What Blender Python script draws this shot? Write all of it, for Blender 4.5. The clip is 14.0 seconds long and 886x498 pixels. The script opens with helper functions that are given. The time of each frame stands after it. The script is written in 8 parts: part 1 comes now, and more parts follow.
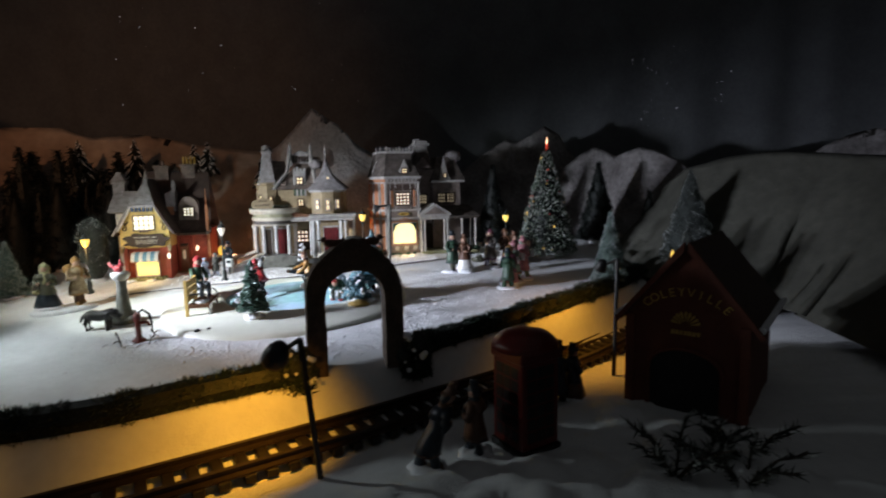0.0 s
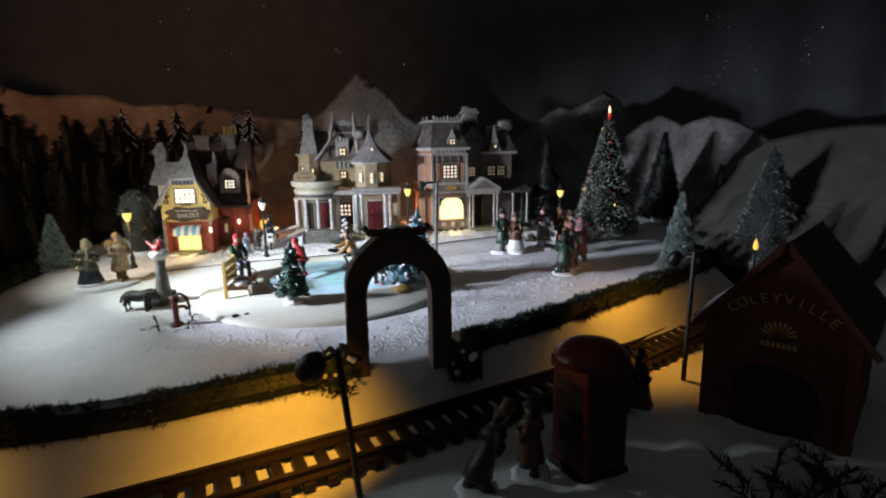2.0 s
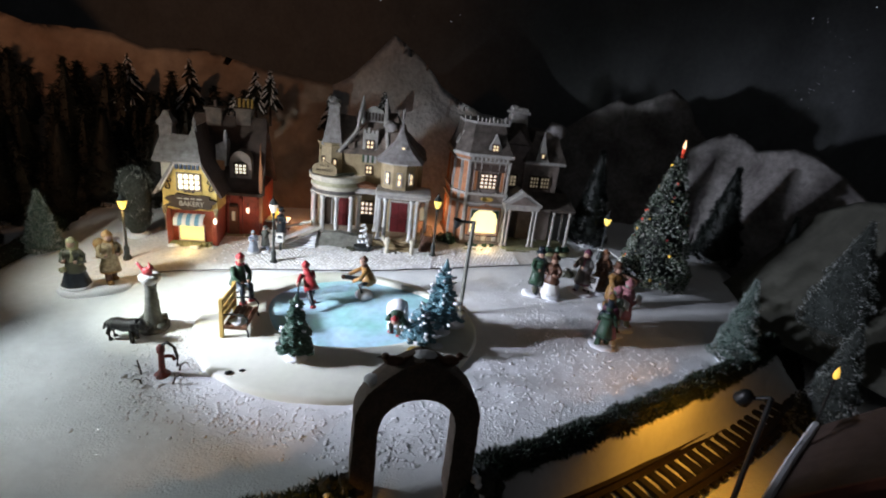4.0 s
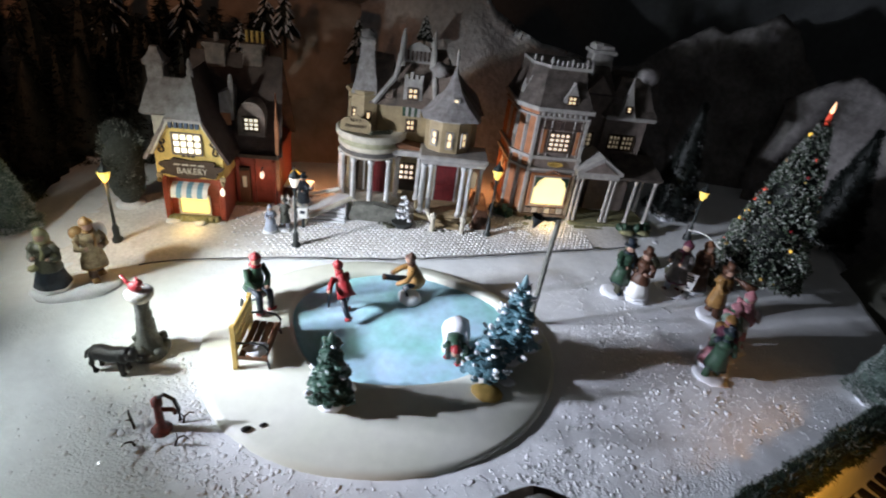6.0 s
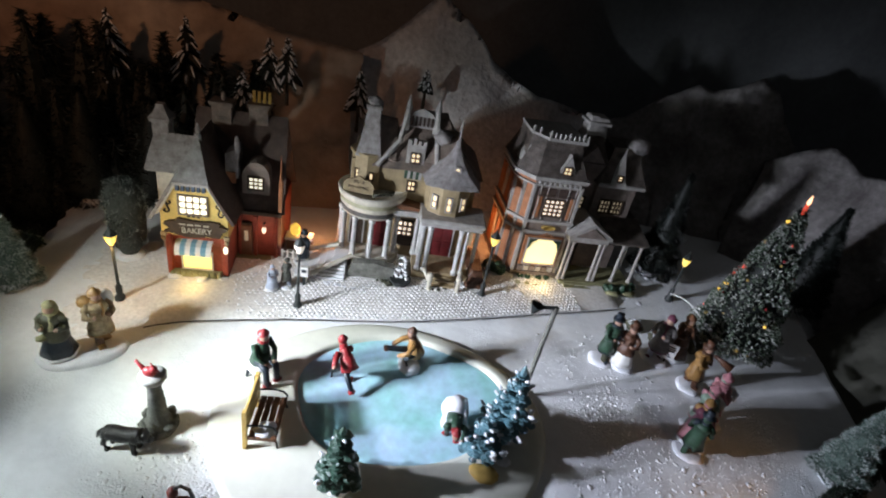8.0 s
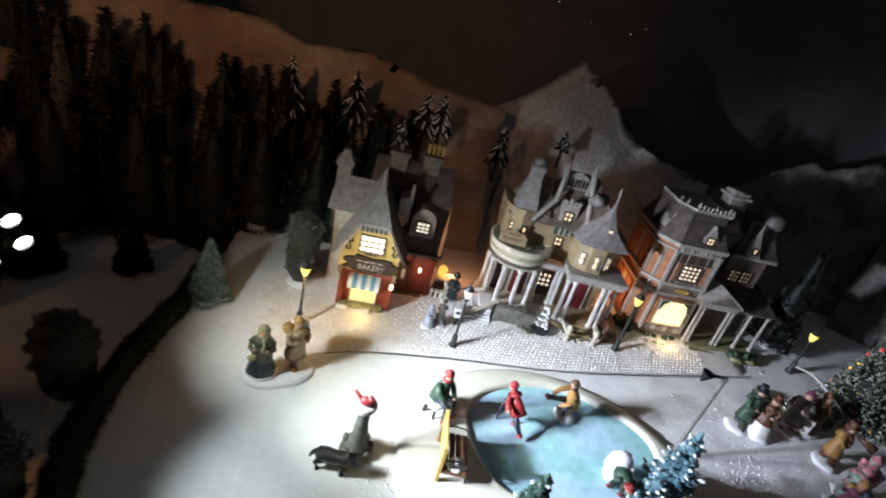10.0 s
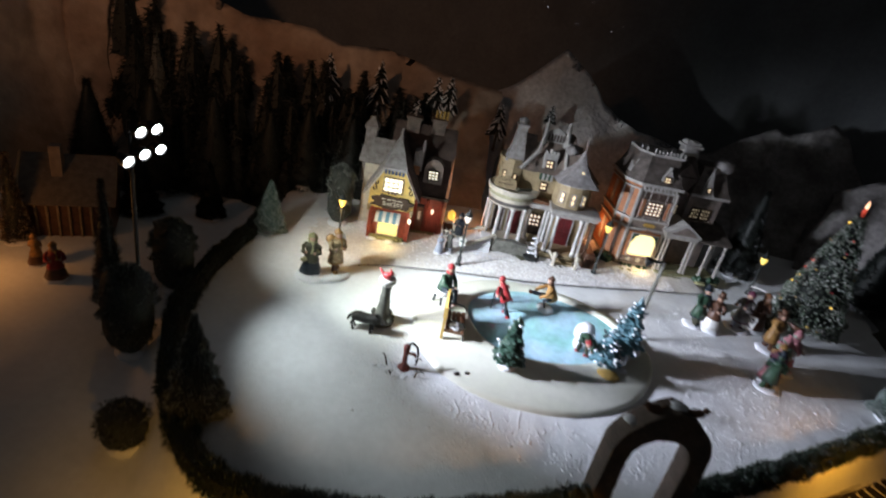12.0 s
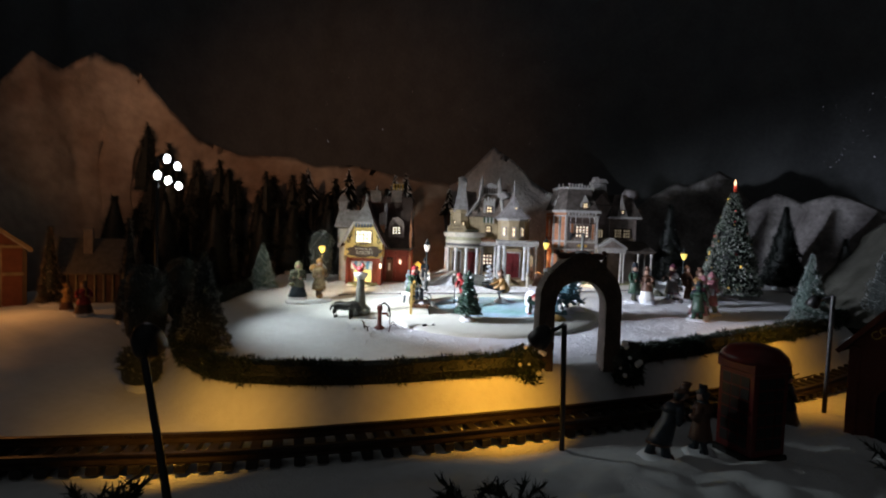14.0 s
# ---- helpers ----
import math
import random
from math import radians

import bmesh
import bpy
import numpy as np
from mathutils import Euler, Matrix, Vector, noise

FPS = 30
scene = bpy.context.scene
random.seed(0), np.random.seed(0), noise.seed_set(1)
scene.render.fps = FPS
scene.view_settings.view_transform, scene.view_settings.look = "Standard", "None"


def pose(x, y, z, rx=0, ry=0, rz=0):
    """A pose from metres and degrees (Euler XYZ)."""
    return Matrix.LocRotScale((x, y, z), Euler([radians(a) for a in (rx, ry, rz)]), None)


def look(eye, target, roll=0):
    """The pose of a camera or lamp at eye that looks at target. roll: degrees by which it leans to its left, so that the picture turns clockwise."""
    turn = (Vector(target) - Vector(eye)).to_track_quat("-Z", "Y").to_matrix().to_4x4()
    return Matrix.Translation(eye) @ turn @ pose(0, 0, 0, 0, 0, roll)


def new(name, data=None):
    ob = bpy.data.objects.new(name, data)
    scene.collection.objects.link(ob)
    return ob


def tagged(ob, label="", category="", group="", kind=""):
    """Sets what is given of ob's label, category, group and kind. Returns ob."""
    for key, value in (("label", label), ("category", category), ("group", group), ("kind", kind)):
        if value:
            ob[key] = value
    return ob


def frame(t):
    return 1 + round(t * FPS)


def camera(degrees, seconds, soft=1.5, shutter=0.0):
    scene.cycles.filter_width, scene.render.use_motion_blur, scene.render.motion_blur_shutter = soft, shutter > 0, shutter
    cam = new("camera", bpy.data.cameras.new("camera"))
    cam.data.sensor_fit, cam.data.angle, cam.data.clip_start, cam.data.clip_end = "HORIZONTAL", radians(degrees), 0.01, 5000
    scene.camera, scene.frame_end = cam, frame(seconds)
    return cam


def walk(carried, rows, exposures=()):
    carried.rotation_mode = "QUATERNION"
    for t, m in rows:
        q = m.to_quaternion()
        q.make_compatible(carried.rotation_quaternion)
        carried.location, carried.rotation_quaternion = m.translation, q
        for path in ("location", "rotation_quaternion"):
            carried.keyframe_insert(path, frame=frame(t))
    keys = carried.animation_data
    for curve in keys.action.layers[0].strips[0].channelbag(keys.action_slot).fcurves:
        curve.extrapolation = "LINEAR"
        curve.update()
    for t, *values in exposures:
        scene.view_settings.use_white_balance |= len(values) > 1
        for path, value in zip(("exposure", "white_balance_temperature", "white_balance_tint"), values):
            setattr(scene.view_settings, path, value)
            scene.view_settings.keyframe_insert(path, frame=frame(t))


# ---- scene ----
cam = camera(80.0, 14.0, soft=1.9, shutter=0.5)
PATH = [
    (0, (0.0528, -0.0499, 0.2403), (0.0145, 0.7430, 0.1409), -1.28),
    (0.5, (0.0151, -0.0489, 0.2304), (-0.0542, 0.7416, 0.1284), -0.24),
    (1, (-0.0056, -0.0539, 0.2452), (-0.1098, 0.7320, 0.1382), 0.85),
    (1.5, (0.0132, -0.0403, 0.2541), (-0.1054, 0.7406, 0.1271), -1.00),
    (2, (0.0407, 0.0067, 0.2585), (-0.0628, 0.7849, 0.1042), -0.95),
    (2.5, (0.0338, 0.0457, 0.2941), (-0.0577, 0.8178, 0.1058), 2.24),
    (3, (0.0213, 0.0766, 0.3283), (-0.0836, 0.8432, 0.1251), 3.40),
    (3.5, (0.0074, 0.0958, 0.3674), (-0.1007, 0.8536, 0.1349), 5.62),
    (6, (-0.0936, 0.2850, 0.4076), (-0.1998, 0.9656, 0.0160), 7.85),
    (6.5, (-0.1222, 0.2877, 0.4192), (-0.2113, 0.9715, 0.0137), 10.59),
    (7, (-0.1170, 0.3027, 0.4606), (-0.1807, 0.9795, 0.0388), 11.14),
    (9.5, (-0.2477, 0.2645, 0.4994), (-0.3465, 0.9692, 0.1339), 13.90),
    (10, (-0.2964, 0.2358, 0.5020), (-0.4084, 0.9343, 0.1285), 15.23),
    (10.5, (-0.3134, 0.2240, 0.4987), (-0.4494, 0.9158, 0.1206), 14.36),
    (11, (-0.3165, 0.1833, 0.4834), (-0.4600, 0.8766, 0.1110), 14.84),
    (11.5, (-0.2455, 0.1070, 0.4703), (-0.4170, 0.8061, 0.1213), 12.95),
    (12, (-0.1858, 0.0365, 0.4630), (-0.3603, 0.7401, 0.1246), 11.64),
    (12.5, (-0.1170, -0.0425, 0.3976), (-0.2967, 0.6646, 0.0692), 10.82),
    (13, (-0.0903, -0.1051, 0.3466), (-0.2765, 0.6383, 0.1172), 7.31),
    (13.5, (-0.0699, -0.1286, 0.2668), (-0.2578, 0.6393, 0.1441), 5.14),
    (14, (-0.0452, -0.1524, 0.2143), (-0.2644, 0.6162, 0.1785), 2.13),
]
walk(cam, [(t, look(eye, target, roll)) for t, eye, target, roll in PATH], [(0, 0.0), (2, 0.02), (3.5, 0.08), (6, -0.04), (7, -0.12), (9.5, 0.06), (11, 0.06), (13, 0.06), (14, 0.0)])

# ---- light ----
# even fill from all round, added to lift the shadows; no lamp shows it
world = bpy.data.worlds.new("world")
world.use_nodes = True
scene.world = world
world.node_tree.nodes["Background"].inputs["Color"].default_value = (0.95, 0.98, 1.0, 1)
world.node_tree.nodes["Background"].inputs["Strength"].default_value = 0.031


def lamp(name, kind, m, energy, color, radius=0.01, cone=60, blend=0.4):
    d = bpy.data.lights.new(name, kind)
    d.energy, d.color = energy, color
    d.shadow_soft_size = radius
    if kind == "SPOT":
        d.spot_size, d.spot_blend = radians(cone), blend
    ob = new(name, d)
    ob.matrix_world = m
    return ob


FLOOD = Vector((-0.622, 0.456, 0.276))
BEAMS = [
    ((-0.612, 0.440, 0.291), (-0.325, 0.655, 0.08), 5.4, 38),
    ((-0.627, 0.475, 0.285), (-0.44, 0.77, 0.12), 3.9, 78),
    ((-0.622, 0.453, 0.263), (-0.20, 0.86, 0.165), 10.8, 48),
    ((-0.636, 0.488, 0.258), (0.04, 0.84, 0.125), 13.5, 56),
    ((-0.606, 0.418, 0.267), (0.05, 0.70, 0.085), 18.0, 45),
]
for n, (eye, target, energy, cone) in enumerate(BEAMS):
    at = Vector(eye) + 0.006 * (Vector(target) - Vector(eye)).normalized()
    lamp("flood_light_beam", "SPOT", look(at, target), energy, ((0.92, 1.0, 0.87), (0.92, 0.99, 0.92), (0.83, 0.89, 1.0), (0.79, 0.83, 1.0), (0.78, 0.82, 1.0))[n], 0.007, cone, 1.0)
lamp("flood_light_spill", "SPOT", look((-0.613, 0.448, 0.258), (-0.25, 0.55, 0.07)), 2.5, (0.86, 0.96, 0.98), 0.012, 76, 0.8)
# unseen warm spot added off to the left to light the brown mountains
lamp("mountain_fill_spot", "SPOT", look((-0.80, -0.05, 0.70), (-0.86, 1.00, 0.48)), 8.0, (1.0, 0.48, 0.24), 0.03, 60, 1.0)

WARM = (1.0, 0.44, 0.035)


# ---- materials ----
def mat(name, color, rough=0.7, vary=0.25, size=60.0, bump=0.3, depth=0.0006, metal=0.0, dark=None, spec=0.4, islands=None, emit=0.0, emit_color=None, courses=0.0):
    """A painted or natural surface: two scales of tone, fine relief, and if wanted a second tone by piece."""
    m = bpy.data.materials.new(name)
    m.use_nodes = True
    t = m.node_tree
    b = t.nodes["Principled BSDF"]
    co = t.nodes.new("ShaderNodeTexCoord")
    n1 = t.nodes.new("ShaderNodeTexNoise")
    n1.inputs["Scale"].default_value, n1.inputs["Detail"].default_value = size, 6
    n2 = t.nodes.new("ShaderNodeTexNoise")
    n2.inputs["Scale"].default_value, n2.inputs["Detail"].default_value = size * 7, 3
    for n in (n1, n2):
        t.links.new(co.outputs["Object"], n.inputs["Vector"])
    ramp = t.nodes.new("ShaderNodeMapRange")
    ramp.inputs["From Min"].default_value, ramp.inputs["From Max"].default_value = 0.3, 0.7
    t.links.new(n1.outputs["Fac"], ramp.inputs["Value"])
    mix = t.nodes.new("ShaderNodeMix")
    mix.data_type = "RGBA"
    dark = dark or tuple(c * (1 - vary) for c in color)
    mix.inputs["A"].default_value, mix.inputs["B"].default_value = (*dark, 1), (*color, 1)
    t.links.new(ramp.outputs["Result"], mix.inputs["Factor"])
    fine = t.nodes.new("ShaderNodeMix")
    fine.data_type, fine.blend_type = "RGBA", "MULTIPLY"
    fine.inputs["Factor"].default_value = min(1.0, vary * 1.6)
    t.links.new(mix.outputs["Result"], fine.inputs["A"])
    t.links.new(n2.outputs["Fac"], fine.inputs["B"])
    gain = t.nodes.new("ShaderNodeMix")
    gain.data_type, gain.blend_type = "RGBA", "MULTIPLY"
    gain.inputs["Factor"].default_value = 1.0
    k = 1 + 0.8 * min(1.0, vary * 1.6)
    gain.inputs["B"].default_value = (k, k, k, 1)
    gain.clamp_result = True
    t.links.new(fine.outputs["Result"], gain.inputs["A"])
    last = gain.outputs["Result"]
    if islands:
        geo = t.nodes.new("ShaderNodeNewGeometry")
        step = t.nodes.new("ShaderNodeMapRange")
        step.inputs["From Min"].default_value, step.inputs["From Max"].default_value = islands[1], min(1.0, islands[1] + 0.25)
        t.links.new(geo.outputs["Random Per Island"], step.inputs["Value"])
        over = t.nodes.new("ShaderNodeMix")
        over.data_type = "RGBA"
        over.inputs["B"].default_value = (*islands[0], 1)
        t.links.new(step.outputs["Result"], over.inputs["Factor"])
        t.links.new(last, over.inputs["A"])
        last = over.outputs["Result"]
    t.links.new(last, b.inputs["Base Color"])
    b.inputs["Roughness"].default_value = rough
    b.inputs["Metallic"].default_value = metal
    b.inputs["Specular IOR Level"].default_value = spec
    if courses:
        wave = t.nodes.new("ShaderNodeTexWave")
        wave.bands_direction, wave.wave_profile = "Z", "SAW"
        wave.inputs["Scale"].default_value, wave.inputs["Distortion"].default_value = courses, 1.6
        wave.inputs["Detail"].default_value, wave.inputs["Detail Scale"].default_value = 3, 2.5
        t.links.new(co.outputs["Object"], wave.inputs["Vector"])
        rows = t.nodes.new("ShaderNodeBump")
        rows.inputs["Strength"].default_value, rows.inputs["Distance"].default_value = 0.8, 0.0009
        t.links.new(wave.outputs["Fac"], rows.inputs["Height"])
    if bump:
        bp = t.nodes.new("ShaderNodeBump")
        bp.inputs["Strength"].default_value, bp.inputs["Distance"].default_value = bump, depth
        t.links.new(n2.outputs["Fac"], bp.inputs["Height"])
        if courses:
            t.links.new(rows.outputs["Normal"], bp.inputs["Normal"])
        t.links.new(bp.outputs["Normal"], b.inputs["Normal"])
    if emit:
        b.inputs["Emission Color"].default_value = (*(emit_color or color), 1)
        b.inputs["Emission Strength"].default_value = emit
    return m


def snow_material():
    """White snow: soft drifts with patches of coarse sparkling grains."""
    m = mat("snow", (0.82, 0.84, 0.86), 0.6, 0.10, 16, 0.30, 0.0012, spec=0.5)
    t = m.node_tree
    b = t.nodes["Principled BSDF"]
    co = t.nodes.new("ShaderNodeTexCoord")
    mask = t.nodes.new("ShaderNodeTexNoise")
    mask.inputs["Scale"].default_value, mask.inputs["Detail"].default_value = 9, 5
    step = t.nodes.new("ShaderNodeMapRange")
    step.inputs["From Min"].default_value, step.inputs["From Max"].default_value = 0.48, 0.62
    step.inputs["To Min"].default_value, step.inputs["To Max"].default_value = 0.03, 0.9
    grain = t.nodes.new("ShaderNodeTexVoronoi")
    grain.inputs["Scale"].default_value = 520
    clump = t.nodes.new("ShaderNodeTexNoise")
    clump.inputs["Scale"].default_value, clump.inputs["Detail"].default_value = 260, 4
    for n in (mask, grain, clump):
        t.links.new(co.outputs["Object"], n.inputs["Vector"])
    both = t.nodes.new("ShaderNodeMath")
    both.operation = "ADD"
    t.links.new(grain.outputs["Distance"], both.inputs[0])
    t.links.new(clump.outputs["Fac"], both.inputs[1])
    t.links.new(mask.outputs["Fac"], step.inputs["Value"])
    bump = t.nodes.new("ShaderNodeBump")
    bump.inputs["Distance"].default_value = 0.0007
    t.links.new(step.outputs["Result"], bump.inputs["Strength"])
    t.links.new(both.outputs["Value"], bump.inputs["Height"])
    t.links.new(b.inputs["Normal"].links[0].from_socket, bump.inputs["Normal"])
    t.links.new(bump.outputs["Normal"], b.inputs["Normal"])
    return m


SNOW = snow_material()
SNOW_CAP = mat("snow_cap", (0.78, 0.80, 0.84), 0.8, 0.12, 90, 0.6, 0.0008)
LUMP = mat("loose_snow", (0.84, 0.85, 0.87), 0.45, 0.12, 300, 0.5, 0.0005, spec=0.6)
CRYSTAL = mat("snow_crystal", (0.93, 0.94, 0.97), 0.22, 0.05, 60, 0, spec=1.0)
PLATE = mat("pond_plaster", (0.68, 0.68, 0.62), 0.45, 0.12, 14, 0.15, 0.0004, dark=(0.61, 0.63, 0.53))
ICE = mat("ice_paint", (0.50, 0.68, 0.90), 0.16, 0.25, 15, 0.12, 0.0004, dark=(0.24, 0.56, 0.50))
COBBLE = mat("cobble_stone", (0.74, 0.73, 0.75), 0.8, 0.25, 70, 0.4, 0.0004, islands=((0.88, 0.88, 0.90), 0.35))
STREET = mat("street_mortar", (0.80, 0.79, 0.78), 0.85, 0.3, 34, 0.5, 0.0007, dark=(0.64, 0.61, 0.58))
CURTAIN = mat("black_backdrop_cloth", (0.160, 0.168, 0.178), 0.95, 0.2, 14, 0.3, 0.002, spec=0.1)
HEDGE = mat("tinsel_hedge", (0.012, 0.026, 0.014), 0.5, 0.4, 120, 0, islands=((0.17, 0.19, 0.18), 0.86))
BRUSH = mat("bottle_brush", (0.07, 0.13, 0.105), 0.6, 0.35, 90, 0, islands=((0.48, 0.53, 0.51), 0.38))
TOPIARY = mat("topiary_brush", (0.030, 0.040, 0.034), 0.6, 0.35, 90, 0, islands=((0.44, 0.47, 0.45), 0.58))
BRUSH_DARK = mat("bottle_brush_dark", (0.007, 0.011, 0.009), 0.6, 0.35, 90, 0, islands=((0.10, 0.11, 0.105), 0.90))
BRUSH_CORE = mat("bottle_brush_core", (0.20, 0.27, 0.24), 0.7, 0.7, 330, 0.9, 0.002, dark=(0.06, 0.10, 0.08))
TOPIARY_CORE = mat("topiary_core", (0.080, 0.092, 0.084), 0.7, 0.7, 330, 0.9, 0.002, dark=(0.016, 0.023, 0.019))
GARDEN_STONE = mat("garden_stone", (0.24, 0.24, 0.21), 0.8, 0.5, 110, 0.9, 0.001)
# this brown puts the warm light on the slim trees into their needles
BRUSH_WARM_LIT = mat("warm_lit_brush", (0.075, 0.050, 0.032), 0.6, 0.4, 90, 0, islands=((0.34, 0.30, 0.25), 0.62))
BRUSH_SPARKLE = mat("tinsel_brush_black", (0.004, 0.006, 0.005), 0.5, 0.35, 90, 0, islands=((0.55, 0.57, 0.57), 0.955))
COLUMN = mat("white_column_paint", (0.66, 0.66, 0.66), 0.5, 0.3, 120, 0.4, 0.0004)
XMAS = mat("christmas_leaf", (0.085, 0.125, 0.08), 0.5, 0.4, 160, 0.6, 0.0008, islands=((0.44, 0.46, 0.42), 0.48))
PINE = mat("resin_pine", (0.045, 0.10, 0.07), 0.35, 0.4, 160, 0.6, 0.0008, spec=0.6)
PINE_BLUE = mat("resin_pine_blue", (0.13, 0.27, 0.32), 0.35, 0.45, 160, 0.6, 0.0008, spec=0.6)
BARK = mat("bark", (0.05, 0.035, 0.025), 0.85, 0.4, 120, 0.6)
MOUNTAIN = mat("mountain_card", (0.44, 0.37, 0.31), 0.9, 0.35, 7, 0.8, 0.004, dark=(0.21, 0.145, 0.11))
MOUNTAIN_SNOW = mat("mountain_snow", (0.29, 0.275, 0.27), 0.9, 0.45, 16, 0.8, 0.004, dark=(0.10, 0.09, 0.088))
PEAK = mat("peak_snow", (0.70, 0.69, 0.70), 0.9, 0.35, 18, 0.8, 0.004, dark=(0.46, 0.44, 0.45))
HILL = mat("hill_cloth", (0.078, 0.078, 0.062), 0.9, 0.35, 9, 0.6, 0.004)
STONE = mat("arch_stone", (0.105, 0.078, 0.062), 0.85, 0.45, 60, 0.8, 0.001)
STONE_GREY = mat("grey_stone", (0.13, 0.135, 0.12), 0.8, 0.5, 110, 0.9, 0.001)
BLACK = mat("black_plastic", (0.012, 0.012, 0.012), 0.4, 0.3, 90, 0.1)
RAIL = mat("rail_metal", (0.06, 0.042, 0.03), 0.42, 0.4, 90, 0.2, metal=0.6)
SLEEPER = mat("sleeper_plastic", (0.020, 0.014, 0.010), 0.55, 0.4, 90, 0.3)
IRON = mat("iron_paint", (0.03, 0.035, 0.035), 0.45, 0.3, 90, 0.2)
BRICK_RED = mat("red_paint_wall", (0.36, 0.075, 0.045), 0.5, 0.4, 110, 0.6, 0.0006, courses=62)
BRICK_ORANGE = mat("orange_brick", (0.42, 0.17, 0.075), 0.6, 0.35, 130, 0.6, 0.0005)
YELLOW = mat("yellow_plaster", (0.74, 0.54, 0.17), 0.5, 0.25, 90, 0.3, 0.0004)
CREAM = mat("cream_paint", (0.62, 0.58, 0.49), 0.5, 0.3, 120, 0.4, 0.0005)
ROOF_BROWN = mat("brown_patched_shingle", (0.24, 0.18, 0.15), 0.65, 0.4, 90, 0.9, 0.0009, dark=(0.12, 0.10, 0.085), courses=38)
BRACKET = mat("slate_blue_paint", (0.10, 0.13, 0.19), 0.5, 0.3, 120, 0.3)
PORCH_BAND = mat("mossy_cream", (0.42, 0.41, 0.28), 0.55, 0.35, 110, 0.5)
TAN = mat("tan_wall", (0.40, 0.31, 0.185), 0.6, 0.35, 110, 0.5, 0.0005)
GREYWALL = mat("grey_brick", (0.23, 0.185, 0.165), 0.6, 0.35, 130, 0.6, 0.0005)
TRIM = mat("pale_trim", (0.44, 0.42, 0.40), 0.5, 0.35, 120, 0.4, 0.0005)
ROOF_SNOW = mat("frosted_roof", (0.36, 0.34, 0.34), 0.65, 0.4, 130, 0.9, 0.0009, dark=(0.20, 0.18, 0.175), courses=38)
ROOF_DARK = mat("dark_shingle", (0.085, 0.055, 0.045), 0.7, 0.4, 120, 0.9, 0.0009, courses=38)
ROOF_VIC = mat("frosted_dark_roof", (0.14, 0.115, 0.10), 0.7, 0.45, 90, 0.9, 0.0009, dark=(0.055, 0.045, 0.04), courses=38)
WOOD_DARK = mat("dark_wood", (0.07, 0.045, 0.03), 0.6, 0.4, 120, 0.4)
WOOD_GOLD = mat("yellow_wood", (0.62, 0.42, 0.12), 0.55, 0.25, 120, 0.3)
WOOD_RED = mat("brown_wood", (0.20, 0.09, 0.045), 0.55, 0.3, 120, 0.3)
DOOR_RED = mat("dark_red_paint", (0.17, 0.022, 0.026), 0.45, 0.35, 120, 0.3)
BLUE = mat("blue_paint", (0.18, 0.38, 0.52), 0.5, 0.15, 90, 0.2)
WHITE = mat("white_paint", (0.80, 0.80, 0.78), 0.5, 0.1, 90, 0.2)
MOSS = mat("moss_stone", (0.30, 0.29, 0.16), 0.8, 0.35, 120, 0.7)
GOLD = mat("gold_paint", (0.70, 0.48, 0.14), 0.35, 0.2, 120, 0.2, metal=0.6)
SKIN = mat("skin_paint", (0.42, 0.26, 0.19), 0.45, 0.3, 160, 0.2)
MINT = mat("mint_coat", (0.26, 0.36, 0.28), 0.3, 0.45, 170, 0.6)
ROSE = mat("rose_coat", (0.50, 0.22, 0.25), 0.3, 0.45, 170, 0.6)
REDCOAT = mat("red_coat", (0.36, 0.035, 0.04), 0.35, 0.45, 170, 0.6)
PLUM = mat("plum_coat", (0.17, 0.05, 0.085), 0.35, 0.5, 170, 0.6)
GREENCOAT = mat("green_coat", (0.04, 0.09, 0.055), 0.35, 0.5, 170, 0.6)
NAVY = mat("navy_coat", (0.022, 0.032, 0.045), 0.35, 0.5, 170, 0.6)
OCHRE = mat("ochre_coat", (0.38, 0.21, 0.07), 0.35, 0.45, 170, 0.6)
GREYCOAT = mat("grey_coat", (0.14, 0.13, 0.125), 0.4, 0.5, 170, 0.6)
BROWNCOAT = mat("brown_coat", (0.12, 0.055, 0.032), 0.4, 0.5, 170, 0.6)
OLIVE = mat("olive_coat", (0.085, 0.085, 0.055), 0.4, 0.5, 170, 0.6)
PALEBLUE = mat("pale_blue_cloth", (0.42, 0.47, 0.58), 0.6, 0.25, 150, 0.3)
BOX_RED = mat("box_red_paint", (0.115, 0.012, 0.010), 0.35, 0.3, 60, 0.2)
STATION_RED = mat("station_wall", (0.15, 0.045, 0.030), 0.7, 0.3, 60, 0.4)
TWIG = mat("twig", (0.05, 0.04, 0.03), 0.8, 0.4, 90, 0.3)


def glow(name, color, strength):
    return mat(name, color, 0.6, 0.05, 60, 0, emit=strength, emit_color=color)


PANE_WHITE = glow("lit_pane_white", (1.0, 0.93, 0.72), 1.3)
PANE_WARM = glow("lit_pane_warm", (1.0, 0.76, 0.46), 1.1)
PANE_YELLOW = glow("lit_shop_pane", (1.0, 0.80, 0.25), 0.95)
PANE_CREAM = glow("lit_parlour_pane", (1.0, 0.88, 0.48), 0.85)
PANE_ROSE = glow("lit_rose_pane", (1.0, 0.80, 0.62), 1.2)
PANE_DIM = glow("dim_pane", (0.55, 0.45, 0.30), 0.35)
LAMP_GOLD = glow("gold_lamp_glass", (1.0, 0.72, 0.16), 1.0)
LAMP_PALE = glow("pale_lamp_glass", (0.9, 0.8, 0.68), 0.35)
LED = glow("led_glass", (0.93, 0.97, 1.0), 12.0)
CANDLE = glow("candle_flame", (1.0, 0.55, 0.32), 2.2)
CANDLE_RED = glow("candle_body", (0.9, 0.10, 0.05), 0.5)
